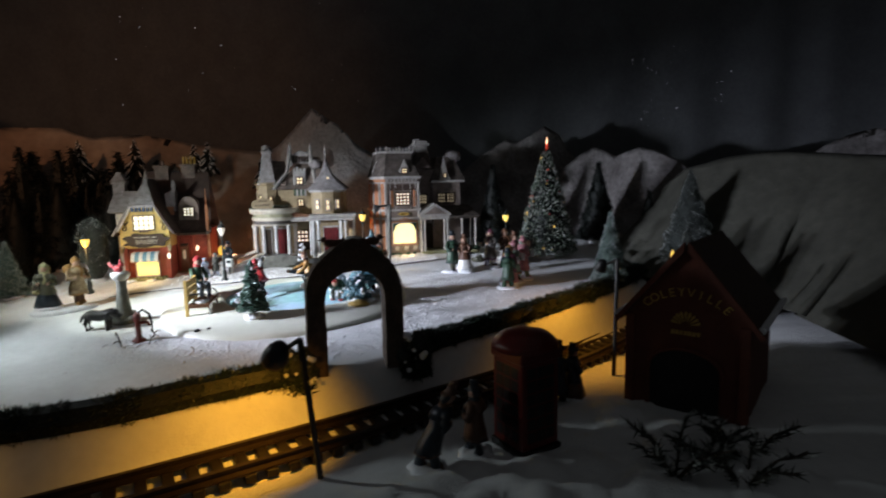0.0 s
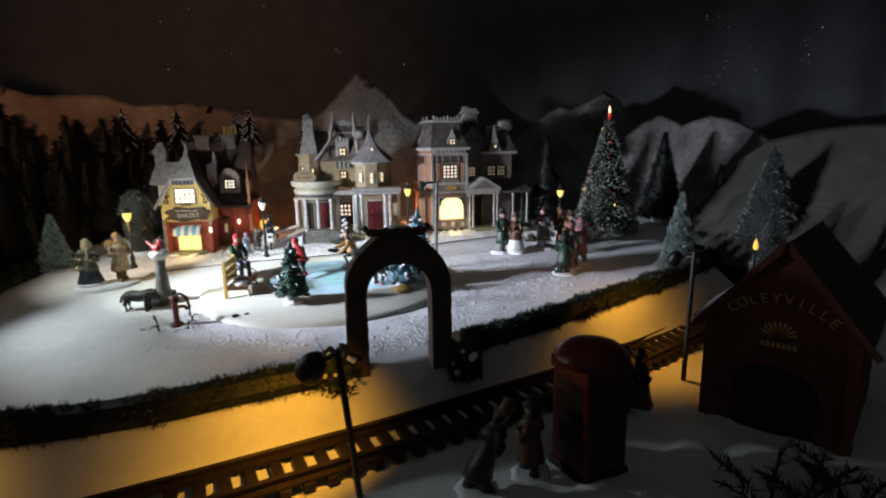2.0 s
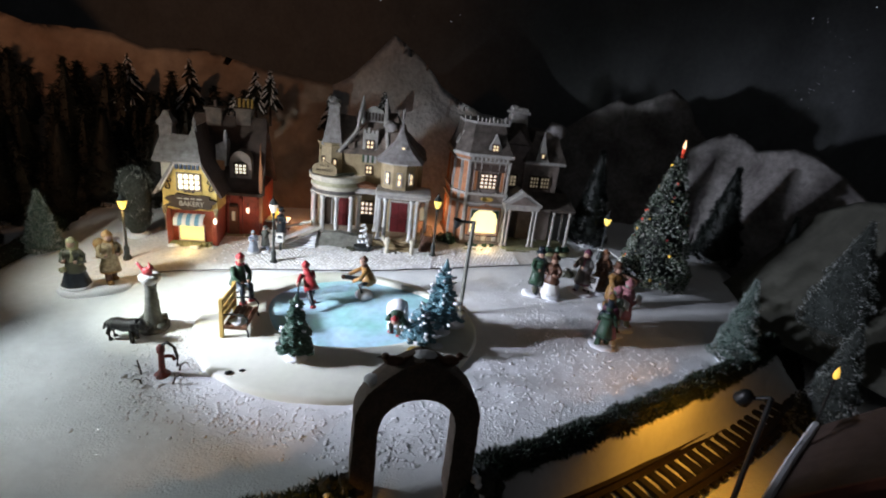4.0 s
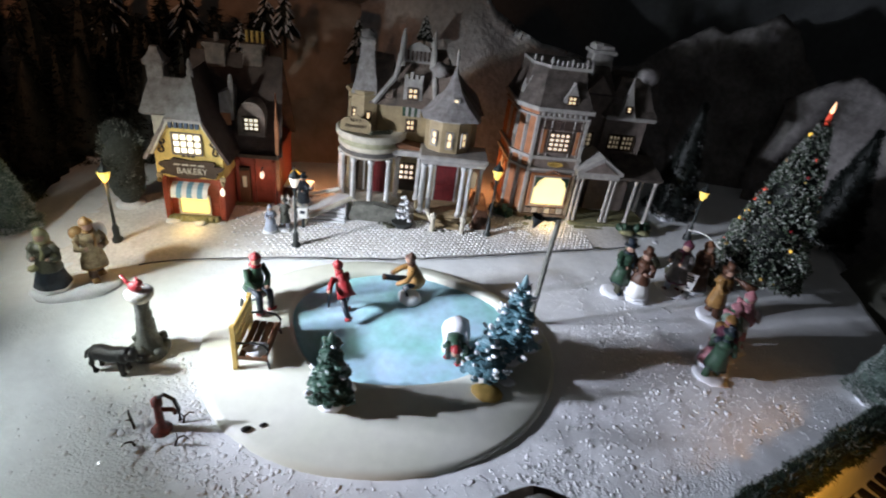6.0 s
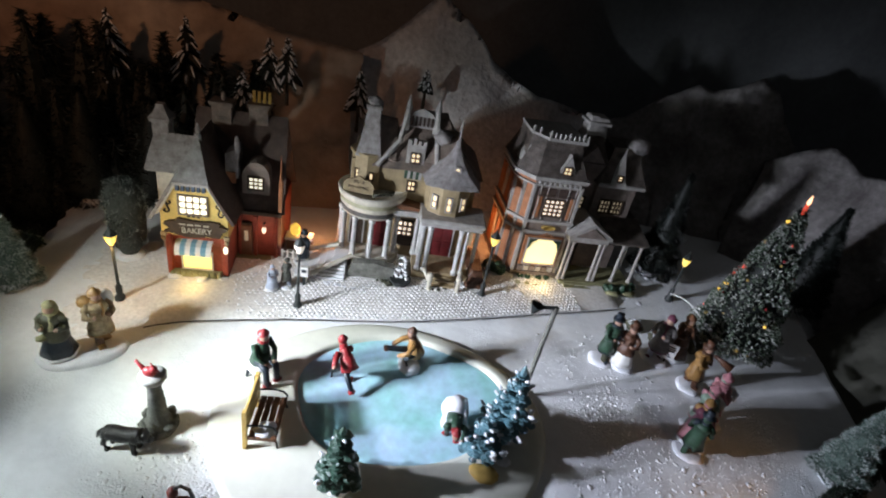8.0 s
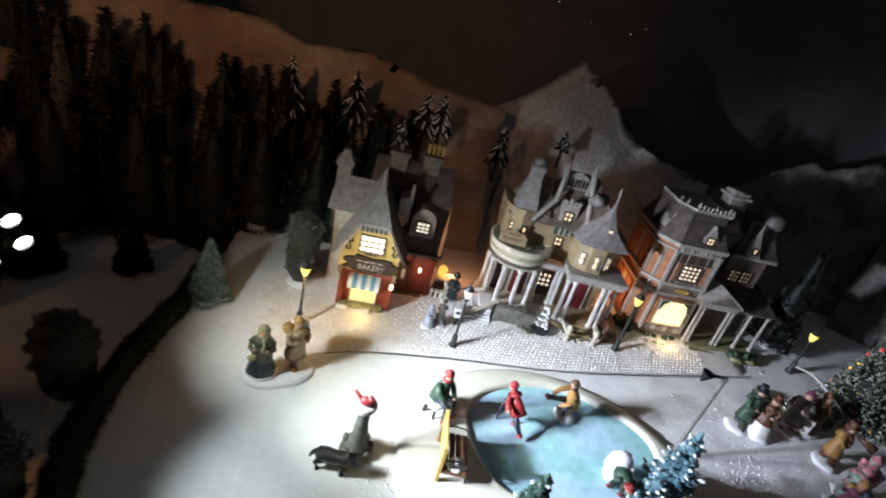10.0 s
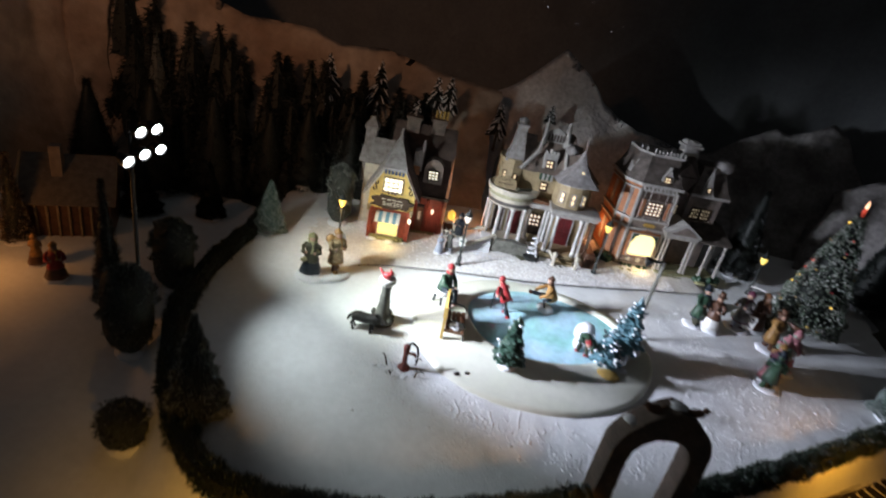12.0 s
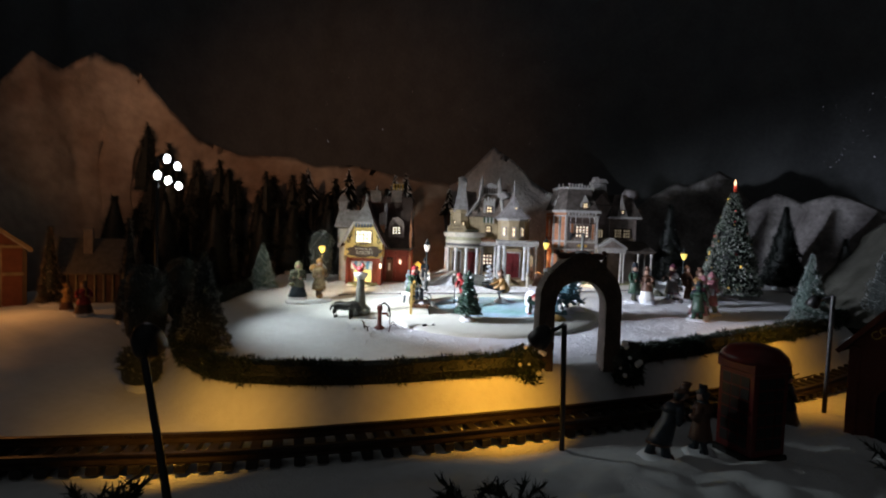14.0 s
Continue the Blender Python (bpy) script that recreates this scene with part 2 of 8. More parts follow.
BULB_RED = glow("red_bulb", (0.9, 0.10, 0.06), 0.6)
BULB_GOLD = glow("gold_bulb", (1.0, 0.62, 0.10), 0.9)
STAR = glow("star_point", (0.8, 0.85, 1.0), 0.36)
AMBER = glow("amber_lens", (1.0, 0.6, 0.15), 3.0)


# ---- mesh helpers ----
def mk():
    return bmesh.new()


def put(name, bm, materials, parent=None, label="", smooth=False):
    me = bpy.data.meshes.new(name)
    bmesh.ops.recalc_face_normals(bm, faces=bm.faces)
    bm.to_mesh(me)
    bm.free()
    for m in materials if isinstance(materials, (list, tuple)) else [materials]:
        me.materials.append(m)
    if smooth:
        me.polygons.foreach_set("use_smooth", [True] * len(me.polygons))
    ob = new(name, me)
    if parent:
        ob.parent = parent
    if label:
        ob["label"] = label
    return ob


def part(name, bm, material, parent, label="", smooth=False):
    return put(name, bm, material, parent, label, smooth)


def raw(name, verts, faces, material, parent=None, smooth=False):
    me = bpy.data.meshes.new(name)
    me.from_pydata([tuple(v) for v in verts], [], [tuple(f) for f in faces])
    for m in material if isinstance(material, (list, tuple)) else [material]:
        me.materials.append(m)
    if smooth:
        me.polygons.foreach_set("use_smooth", [True] * len(me.polygons))
    ob = new(name, me)
    if parent:
        ob.parent = parent
    return ob


def worn(bm, amount=0.0005, size=0.009, freq=120.0):
    """Cuts long edges and pushes the points about, as in hand-painted moulded ware."""
    for _ in range(4):
        long = [e for e in bm.edges if e.calc_length() > size]
        if not long or len(bm.verts) > 3000:
            break
        bmesh.ops.subdivide_edges(bm, edges=long, cuts=1, use_grid_fill=True)
    for v in bm.verts:
        v.co += noise.noise_vector(v.co * freq) * amount
    return bm


def thing(name, x, y, z, rz=0.0, label="", category="", group="", kind=""):
    ob = new(name)
    ob.empty_display_size = 0.01
    ob.matrix_world = pose(x, y, z, 0, 0, rz)
    return tagged(ob, label, category, group, kind)


def box(bm, x0, x1, y0, y1, z0, z1, slot=0, bevel=0.0, taper=0.0):
    vs = []
    for z, k in ((z0, 0.0), (z1, taper)):
        for x, y in ((x0 + k, y0 + k), (x1 - k, y0 + k), (x1 - k, y1 - k), (x0 + k, y1 - k)):
            vs.append(bm.verts.new((x, y, z)))
    fs = [(0, 3, 2, 1), (4, 5, 6, 7), (0, 1, 5, 4), (1, 2, 6, 5), (2, 3, 7, 6), (3, 0, 4, 7)]
    made = [bm.faces.new([vs[i] for i in f]) for f in fs]
    for f in made:
        f.material_index = slot
    if bevel:
        es = list({e for f in made for e in f.edges})
        done = bmesh.ops.bevel(bm, geom=es, offset=bevel, segments=1, affect="EDGES", profile=0.5)
        for f in done["faces"]:
            f.material_index = slot
    return bm


def prism(bm, pts, y0, y1, slot=0):
    """A polygon of (x, z) pulled from y0 to y1."""
    a = [bm.verts.new((x, y0, z)) for x, z in pts]
    b = [bm.verts.new((x, y1, z)) for x, z in pts]
    n = len(pts)
    made = [bm.faces.new(a), bm.faces.new(b[::-1])]
    for i in range(n):
        made.append(bm.faces.new((a[i], b[i], b[(i + 1) % n], a[(i + 1) % n])))
    for f in made:
        f.material_index = slot
    return bm


def prism_z(bm, pts, z0, z1, slot=0, top=1.0):
    """A polygon of (x, y) pulled from z0 to z1; top scales its upper end about its middle."""
    cx, cy = sum(p[0] for p in pts) / len(pts), sum(p[1] for p in pts) / len(pts)
    a = [bm.verts.new((x, y, z0)) for x, y in pts]
    b = [bm.verts.new((cx + (x - cx) * top, cy + (y - cy) * top, z1)) for x, y in pts]
    n = len(pts)
    made = [bm.faces.new(a[::-1]), bm.faces.new(b)]
    for i in range(n):
        made.append(bm.faces.new((a[i], a[(i + 1) % n], b[(i + 1) % n], b[i])))
    for f in made:
        f.material_index = slot
    return bm


def lathe(bm, prof, x=0.0, y=0.0, seg=12, slot=0, sx=1.0, sy=1.0):
    rings = []
    for r, z in prof:
        rings.append([bm.verts.new((x + sx * max(r, 1e-5) * math.cos(2 * math.pi * i / seg), y + sy * max(r, 1e-5) * math.sin(2 * math.pi * i / seg), z)) for i in range(seg)])
    for a, b in zip(rings, rings[1:]):
        for i in range(seg):
            f = bm.faces.new((a[i], a[(i + 1) % seg], b[(i + 1) % seg], b[i]))
            f.material_index = slot
    for ring, flip in ((rings[0], True), (rings[-1], False)):
        f = bm.faces.new(ring[::-1] if flip else ring)
        f.material_index = slot
    return bm


def ball(bm, c, r, slot=0, scale=(1, 1, 1), rough=0.0, sub=2):
    done = bmesh.ops.create_icosphere(bm, subdivisions=sub, radius=1.0)
    for v in done["verts"]:
        k = 1 + rough * noise.noise(v.co * 2.3 + Vector(c) * 90)
        v.co = Vector((c[0] + v.co.x * r * scale[0] * k, c[1] + v.co.y * r * scale[1] * k, c[2] + v.co.z * r * scale[2] * k))
    for f in {f for v in done["verts"] for f in v.link_faces}:
        f.material_index = slot
    return bm


def tube(bm, pts, r, seg=6, slot=0, end=None):
    pts = [Vector(p) for p in pts]
    rings = []
    for i, p in enumerate(pts):
        d = (pts[min(i + 1, len(pts) - 1)] - pts[max(i - 1, 0)]).normalized()
        side = d.cross(Vector((0, 0, 1)))
        side = side.normalized() if side.length > 1e-3 else Vector((1, 0, 0))
        up = side.cross(d)
        k = r if end is None else r + (end - r) * i / (len(pts) - 1)
        rings.append([bm.verts.new(p + k * (math.cos(2 * math.pi * j / seg) * side + math.sin(2 * math.pi * j / seg) * up)) for j in range(seg)])
    for a, b in zip(rings, rings[1:]):
        for j in range(seg):
            f = bm.faces.new((a[j], a[(j + 1) % seg], b[(j + 1) % seg], b[j]))
            f.material_index = slot
    for ring in (rings[0], rings[-1]):
        f = bm.faces.new(ring)
        f.material_index = slot
    return bm


def lettering(name, text, size, m, material, parent, depth=0.0004, squeeze=1.0):
    cu = bpy.data.curves.new(name, "FONT")
    cu.body, cu.size, cu.extrude, cu.align_x, cu.align_y = text, size, depth, "CENTER", "CENTER"
    tmp = bpy.data.objects.new(name, cu)
    me = bpy.data.meshes.new_from_object(tmp)
    bpy.data.objects.remove(tmp)
    me.transform(m @ Matrix.Diagonal((squeeze, 1, 1, 1)))
    me.materials.clear()
    me.materials.append(material)
    ob = new(name, me)
    ob.parent = parent
    return ob


def smooth01(a, b, v):
    t = min(1.0, max(0.0, (v - a) / (b - a)))
    return t * t * (3 - 2 * t)


def spline(pts, step):
    """Points along a smooth curve through pts, about step apart."""
    out = []
    P = [Vector(p) for p in pts]
    for i in range(len(P) - 1):
        a, b, c, d = P[max(i - 1, 0)], P[i], P[i + 1], P[min(i + 2, len(P) - 1)]
        n = max(2, int((c - b).length / step))
        for k in range(n):
            t = k / n
            out.append(0.5 * (2 * b + (c - a) * t + (2 * a - 5 * b + 4 * c - d) * t * t + (3 * b - a - 3 * c + d) * t ** 3))
    out.append(P[-1])
    return out


# ---- ground ----
HEDGE_LINE = [(-0.668, 0.76), (-0.650, 0.70), (-0.640, 0.628), (-0.626, 0.557), (-0.598, 0.483), (-0.560, 0.430), (-0.505, 0.370), (-0.440, 0.322), (-0.385, 0.309), (-0.312, 0.324), (-0.237, 0.353), (-0.170, 0.391), (-0.113, 0.428), (-0.030, 0.476), (0.045, 0.530), (0.115, 0.588), (0.190, 0.655), (0.262, 0.722), (0.318, 0.79), (0.345, 0.90), (0.355, 1.05)]
HEDGE_CURVE = [Vector((p[0], p[1])) for p in spline([(x, y, 0) for x, y in HEDGE_LINE], 0.02)]
TRACK_LINE = [(-1.05, 0.070), (-0.90, 0.062), (-0.70, 0.072), (-0.58, 0.100), (-0.484, 0.137), (-0.409, 0.173), (-0.308, 0.222), (-0.205, 0.288), (-0.130, 0.340), (-0.045, 0.401), (0.035, 0.463), (0.120, 0.532), (0.205, 0.612), (0.295, 0.705), (0.350, 0.79), (0.385, 0.89), (0.395, 1.0)]


def hedge_side(x, y):
    """Distance to the hedge, positive on the plaza's side."""
    best, sign = 9.0, 1.0
    for a, b in zip(HEDGE_CURVE, HEDGE_CURVE[1:]):
        ex, ey, px, py = b.x - a.x, b.y - a.y, x - a.x, y - a.y
        k = min(1.0, max(0.0, (px * ex + py * ey) / (ex * ex + ey * ey)))
        dx, dy = px - k * ex, py - k * ey
        d = dx * dx + dy * dy
        if d < best:
            best, sign = d, 1.0 if ex * py - ey * px > 0 else -1.0
    return sign * math.sqrt(best)


TRACK_CURVE = [Vector((p[0], p[1])) for p in spline([(x, y, 0) for x, y in TRACK_LINE], 0.03)]


def track_distance(x, y):
    best = 9.0
    for a, b in zip(TRACK_CURVE, TRACK_CURVE[1:]):
        ex, ey, px, py = b.x - a.x, b.y - a.y, x - a.x, y - a.y
        k = min(1.0, max(0.0, (px * ex + py * ey) / (ex * ex + ey * ey)))
        best = min(best, (px - k * ex) ** 2 + (py - k * ey) ** 2)
    return math.sqrt(best)


def plateau(y):
    return 0.064 + 0.08 * (min(max(y, 0.2), 1.05) - 0.45)


def ground_z(x, y, rough=True):
    d = hedge_side(x, y)
    low = 0.016 + 0.045 * smooth01(-0.50, -0.80, x) + 0.03 * smooth01(0.25, 0.5, x) * smooth01(0.5, 0.8, y)
    k = smooth01(-0.052, -0.006, d)
    z = low + (plateau(y) - low) * k
    if rough:
        z += 0.0045 * noise.noise(Vector((x * 9, y * 9, 1))) * (1 - 0.8 * k) * smooth01(0.03, 0.06, abs(d + 0.085) + 0.02)
        z += 0.005 * abs(noise.noise(Vector((x * 13, y * 17, 11)))) * smooth01(-0.12, -0.2, d)
        heap = smooth01(-0.118, -0.16, d) * smooth01(-0.20, -0.12, x)
        z += heap * (0.013 * abs(noise.noise(Vector((x * 24, y * 24, 31)))) + 0.006 * abs(noise.noise(Vector((x * 60, y * 60, 32)))))
        z += 0.0012 * noise.noise(Vector((x * 40, y * 40, 2)))
        grain = noise.noise(Vector((x * 6, y * 6, 7)))
        z += (0.0011 if grain > -0.15 and d > 0.01 else 0.0006) * noise.noise(Vector((x * 170, y * 170, 3)))
    near = track_distance(x, y)
    if near < 0.055 and d < -0.012:
        bed = 0.0205 + 0.02 * smooth01(0.6, 0.85, y)
        z += (min(z, bed) - z) * smooth01(0.050, 0.034, near) * smooth01(-0.012, -0.028, d)
    return z


def axis(a, b, c, d, fine, coarse):
    return sorted(set([round(v, 4) for v in np.arange(a, b, coarse)] + [round(v, 4) for v in np.arange(b, c, fine)] + [round(v, 4) for v in np.arange(c, d + coarse, coarse)]))


gx, gy = axis(-3.0, -0.72, 0.32, 3.0, 0.0075, 0.06), axis(-1.2, 0.16, 0.94, 2.6, 0.0075, 0.06)
gverts = [(x, y, ground_z(x, y)) for y in gy for x in gx]
w = len(gx)
ground = raw("ground", gverts, [(j * w + i, j * w + i + 1, (j + 1) * w + i + 1, (j + 1) * w + i) for j in range(len(gy) - 1) for i in range(w - 1)], SNOW, smooth=True)
tagged(ground, "white cotton and glitter snow covering the display table", "snow", kind="structure")

# ---- mountains ----
RIDGE_LEFT = [(-1.22, 0.05, 0.38), (-1.20, 0.30, 0.42), (-1.185, 0.50, 0.430), (-1.173, 0.609, 0.467), (-1.166, 0.664, 0.539), (-1.160, 0.721, 0.519), (-1.142, 0.791, 0.576), (-1.080, 0.852, 0.543), (-1.023, 0.878, 0.469), (-0.964, 0.905, 0.398), (-0.880, 0.948, 0.365), (-0.755, 0.990, 0.364), (-0.706, 1.012, 0.344), (-0.628, 1.040, 0.354), (-0.522, 1.072, 0.334), (-0.400, 1.112, 0.317)]
RIDGE_PEAK = [(-0.46, 1.13, 0.29), (-0.392, 1.170, 0.330), (-0.345, 1.172, 0.370), (-0.300, 1.170, 0.418), (-0.250, 1.175, 0.380), (-0.205, 1.18, 0.335), (-0.12, 1.20, 0.290), (-0.02, 1.24, 0.270)]
RIDGE_MIDDLE = [(-0.05, 1.26, 0.255), (0.045, 1.30, 0.270), (0.100, 1.32, 0.312), (0.150, 1.325, 0.346), (0.178, 1.33, 0.337), (0.215, 1.33, 0.354), (0.250, 1.335, 0.377), (0.285, 1.33, 0.355), (0.325, 1.32, 0.300), (0.36, 1.30, 0.26)]
RIDGE_RIGHT = [(0.270, 1.24, 0.262), (0.305, 1.225, 0.292), (0.344, 1.21, 0.321), (0.372, 1.19, 0.306), (0.392, 1.165, 0.292), (0.407, 1.14, 0.300), (0.424, 1.12, 0.308), (0.455, 1.11, 0.300), (0.500, 1.08, 0.268), (0.53, 1.05, 0.24)]
RIDGE_HILL = [(0.44, 1.02, 0.225), (0.462, 0.97, 0.258), (0.515, 0.925, 0.276), (0.560, 0.880, 0.281), (0.615, 0.82, 0.274), (0.66, 0.70, 0.262), (0.68, 0.50, 0.24), (0.68, 0.25, 0.2)]
RIDGE_FAR = [(0.62, 1.16, 0.22), (0.70, 1.15, 0.26), (0.795, 1.13, 0.288), (0.860, 1.12, 0.322), (0.905, 1.11, 0.334), (0.98, 1.05, 0.320), (1.03, 0.90, 0.345), (1.05, 0.70, 0.33), (1.05, 0.40, 0.30)]


def mountain(name, ridge, foot, crumple, label, material):
    """A hollow card mountain range: a crumpled sheet from its foot up to the ridge and down behind."""
    pts = [Vector(p) for p in ridge]
    dense = []
    for a, b in zip(pts, pts[1:]):
        n = max(2, int((b - a).length / 0.012))
        dense += [a.lerp(b, k / n) for k in range(n)]
    dense.append(pts[-1])
    rows, verts = 22, []
    for i, p in enumerate(dense):
        d = (dense[min(i + 1, len(dense) - 1)] - dense[max(i - 1, 0)])
        inward = Vector((d.y, -d.x, 0)).normalized()
        base = plateau(p.y) - 0.03
        for j in range(rows):
            k = j / (rows - 1)
            q = p + inward * (foot * (1 - k) ** 1.25)
            z = base + (p.z - base) * k
            q = Vector((q.x, q.y, z))
            j3 = noise.noise_vector(q * 9) * 0.016 + noise.noise_vector(q * 28) * 0.007
            fade = min(1.0, 3 * k + 0.1)
            verts.append(q + Vector((j3.x, j3.y, 0.7 * j3.z)) * crumple * fade * (0.45 if j == rows - 1 else 1.0))
        verts.append(Vector((p.x, p.y, 0)) - inward * 0.04 + Vector((0, 0, base)))
    r = rows + 1
    faces = [(i * r + j, (i + 1) * r + j, (i + 1) * r + j + 1, i * r + j + 1) for i in range(len(dense) - 1) for j in range(r - 1)]
    ob = raw(name, verts, faces, material, smooth=True)
    return tagged(ob, label, "mountains", kind="structure")


mountain("mountain_range_left", RIDGE_LEFT, 0.14, 1.0, "rumpled brown card mountain range behind the village", MOUNTAIN)
mountain("mountain_peak", RIDGE_PEAK, 0.10, 1.0, "pale snow-dusted card mountain peak behind the villas", PEAK)
mountain("mountain_range_middle", RIDGE_MIDDLE, 0.14, 0.9, "grey snow-dusted card mountains behind the tree", MOUNTAIN_SNOW)
mountain("mountain_range_right", RIDGE_RIGHT, 0.10, 0.9, "grey snow-dusted card mountains behind the dark trees", MOUNTAIN_SNOW)
mountain("hill_right", RIDGE_HILL, 0.170, 0.3, "smooth olive-grey cloth hill at the end of the display", HILL)
mountain("mountain_range_far", RIDGE_FAR, 0.12, 0.7, "pale grey card mountains beyond the hill", MOUNTAIN_SNOW)

# black cloth hung round the display's back, added to screen the world fill
bm = mk()
hang = spline([(-1.55, -0.9, 0), (-1.58, 0.4, 0), (-1.52, 1.15, 0), (-1.2, 1.52, 0), (0.0, 1.56, 0), (1.1, 1.52, 0), (1.42, 1.2, 0), (1.5, 0.4, 0), (1.48, -0.9, 0)], 0.03)
sheet = []
for depth in (0.0, 0.012):
    for z in (-0.05, 0.6, 1.3, 2.1):
        row = []
        for i, p in enumerate(hang):
            d = (hang[min(i + 1, len(hang) - 1)] - hang[max(i - 1, 0)]).normalized()
            push = depth + 0.012 * math.sin(i * 0.9) * (1 - 0.3 * z)
            row.append(bm.verts.new((p.x - d.y * push, p.y + d.x * push, z)))
        sheet.append(row)
for rows_ in (sheet[:4], sheet[4:]):
    for a, b in zip(rows_, rows_[1:]):
        for i in range(len(hang) - 1):
            bm.faces.new((a[i], a[i + 1], b[i + 1], b[i]))
for i in range(len(hang) - 1):
    bm.faces.new((sheet[3][i], sheet[3][i + 1], sheet[7][i + 1], sheet[7][i]))
tagged(put("backdrop", bm, CURTAIN, smooth=True), "plain black cloth hung behind the display", "backdrop", kind="structure")

# star lights over the mountains
rng = random.Random(4)
sv, sf = [], []
for n in range(66):
    if n < 26:
        c = Vector((rng.gauss(0.53, 0.035), 1.32, rng.uniform(0.37, 0.56)))
    elif n < 34:
        c = Vector((rng.gauss(0.68, 0.03), 1.32, rng.uniform(0.40, 0.5)))
    else:
        c = Vector((rng.uniform(-0.95, -0.1), 1.32 + rng.uniform(0, 0.1), rng.uniform(0.44, 0.72)))
    s = rng.choice((0.0007, 0.0008, 0.0014))
    b = len(sv)
    sv += [c + s * Vector(d) for d in ((1, 0, 0), (-1, 0, 0), (0, 1, 0), (0, -1, 0), (0, 0, 1), (0, 0, -1))]
    sf += [(b + i, b + j, b + k) for i in (0, 1) for j in (2, 3) for k in (4, 5)]
tagged(raw("star_lights", sv, sf, STAR), "scattered pinpoint star lights in the black sky", "lights", kind="stuff")


# ---- needles: hedges and brush trees ----
def needle_cloud(name, roots, dirs, lengths, width, material, parent=None, seed=1):
    """Many thin single blades, each one its own little triangle."""
    r = np.random.RandomState(seed)
    roots, dirs, lengths = np.asarray(roots, float), np.asarray(dirs, float), np.asarray(lengths, float)
    side = np.cross(dirs, r.normal(size=dirs.shape))
    side /= np.linalg.norm(side, axis=1, keepdims=True) + 1e-9
    tips = roots + dirs * lengths[:, None]
    verts = np.stack([roots + side * width, roots - side * width, tips], 1).reshape(-1, 3)
    faces = np.arange(len(verts)).reshape(-1, 3)
    return raw(name, verts.tolist(), faces.tolist(), material, parent)


def hedge(line, height, radius, label, seed):
    r = np.random.RandomState(seed)
    pts = spline([(x, y, 0) for x, y in line], 0.006)
    e = thing("hedge", 0, 0, 0, 0, label, "hedge", "hedges round the plaza")
    bm = mk()
    core = [(p.x, p.y, ground_z(p.x, p.y, False) + 0.45 * height) for p in pts[::3] + [pts[-1]]]
    tube(bm, core, radius * 0.62, 7)
    part("core", bm, BRUSH_DARK, e)
    n = len(pts) * 260
    idx = r.randint(0, len(pts), n)
    lump = np.array([0.84 + 0.42 * noise.noise(Vector((p.x * 55, p.y * 55, seed))) for p in pts])[idx]
    P = np.array([[p.x, p.y, ground_z(p.x, p.y, False) + 0.45 * height] for p in pts])[idx]
    a = r.uniform(-0.9, math.pi + 0.5, n)
    along = r.uniform(-0.5, 0.5, n)
    D = np.array([[pts[min(i + 1, len(pts) - 1)].x - pts[max(i - 1, 0)].x, pts[min(i + 1, len(pts) - 1)].y - pts[max(i - 1, 0)].y] for i in range(len(pts))])
    D /= np.linalg.norm(D, axis=1, keepdims=True)
    D = D[idx]
    N = np.stack([D[:, 1], -D[:, 0]], 1)
    dirs = np.stack([N[:, 0] * np.cos(a) + D[:, 0] * along, N[:, 1] * np.cos(a) + D[:, 1] * along, np.sin(a)], 1)
    dirs /= np.linalg.norm(dirs, axis=1, keepdims=True)
    P += dirs * (radius * lump * r.uniform(0.45, 0.80, n))[:, None]
    dirs += 0.55 * r.normal(size=(n, 3))
    dirs /= np.linalg.norm(dirs, axis=1, keepdims=True)
    needle_cloud("foliage", P, dirs, r.uniform(0.0030, 0.0062, n), 0.0006, HEDGE, e, seed)
    return e


hedge([(x - 0.004, y - 0.007) for x, y in HEDGE_LINE[:12]] + [(-0.124, 0.412)], 0.015, 0.0200, "dark green tinsel hedge with frosted tips round the snowy plaza", 3)
hedge([(-0.006, 0.482)] + [(x + 0.004, y - 0.006) for x, y in HEDGE_LINE[14:19]], 0.014, 0.0180, "dark green tinsel hedge running along the railway bank", 5)


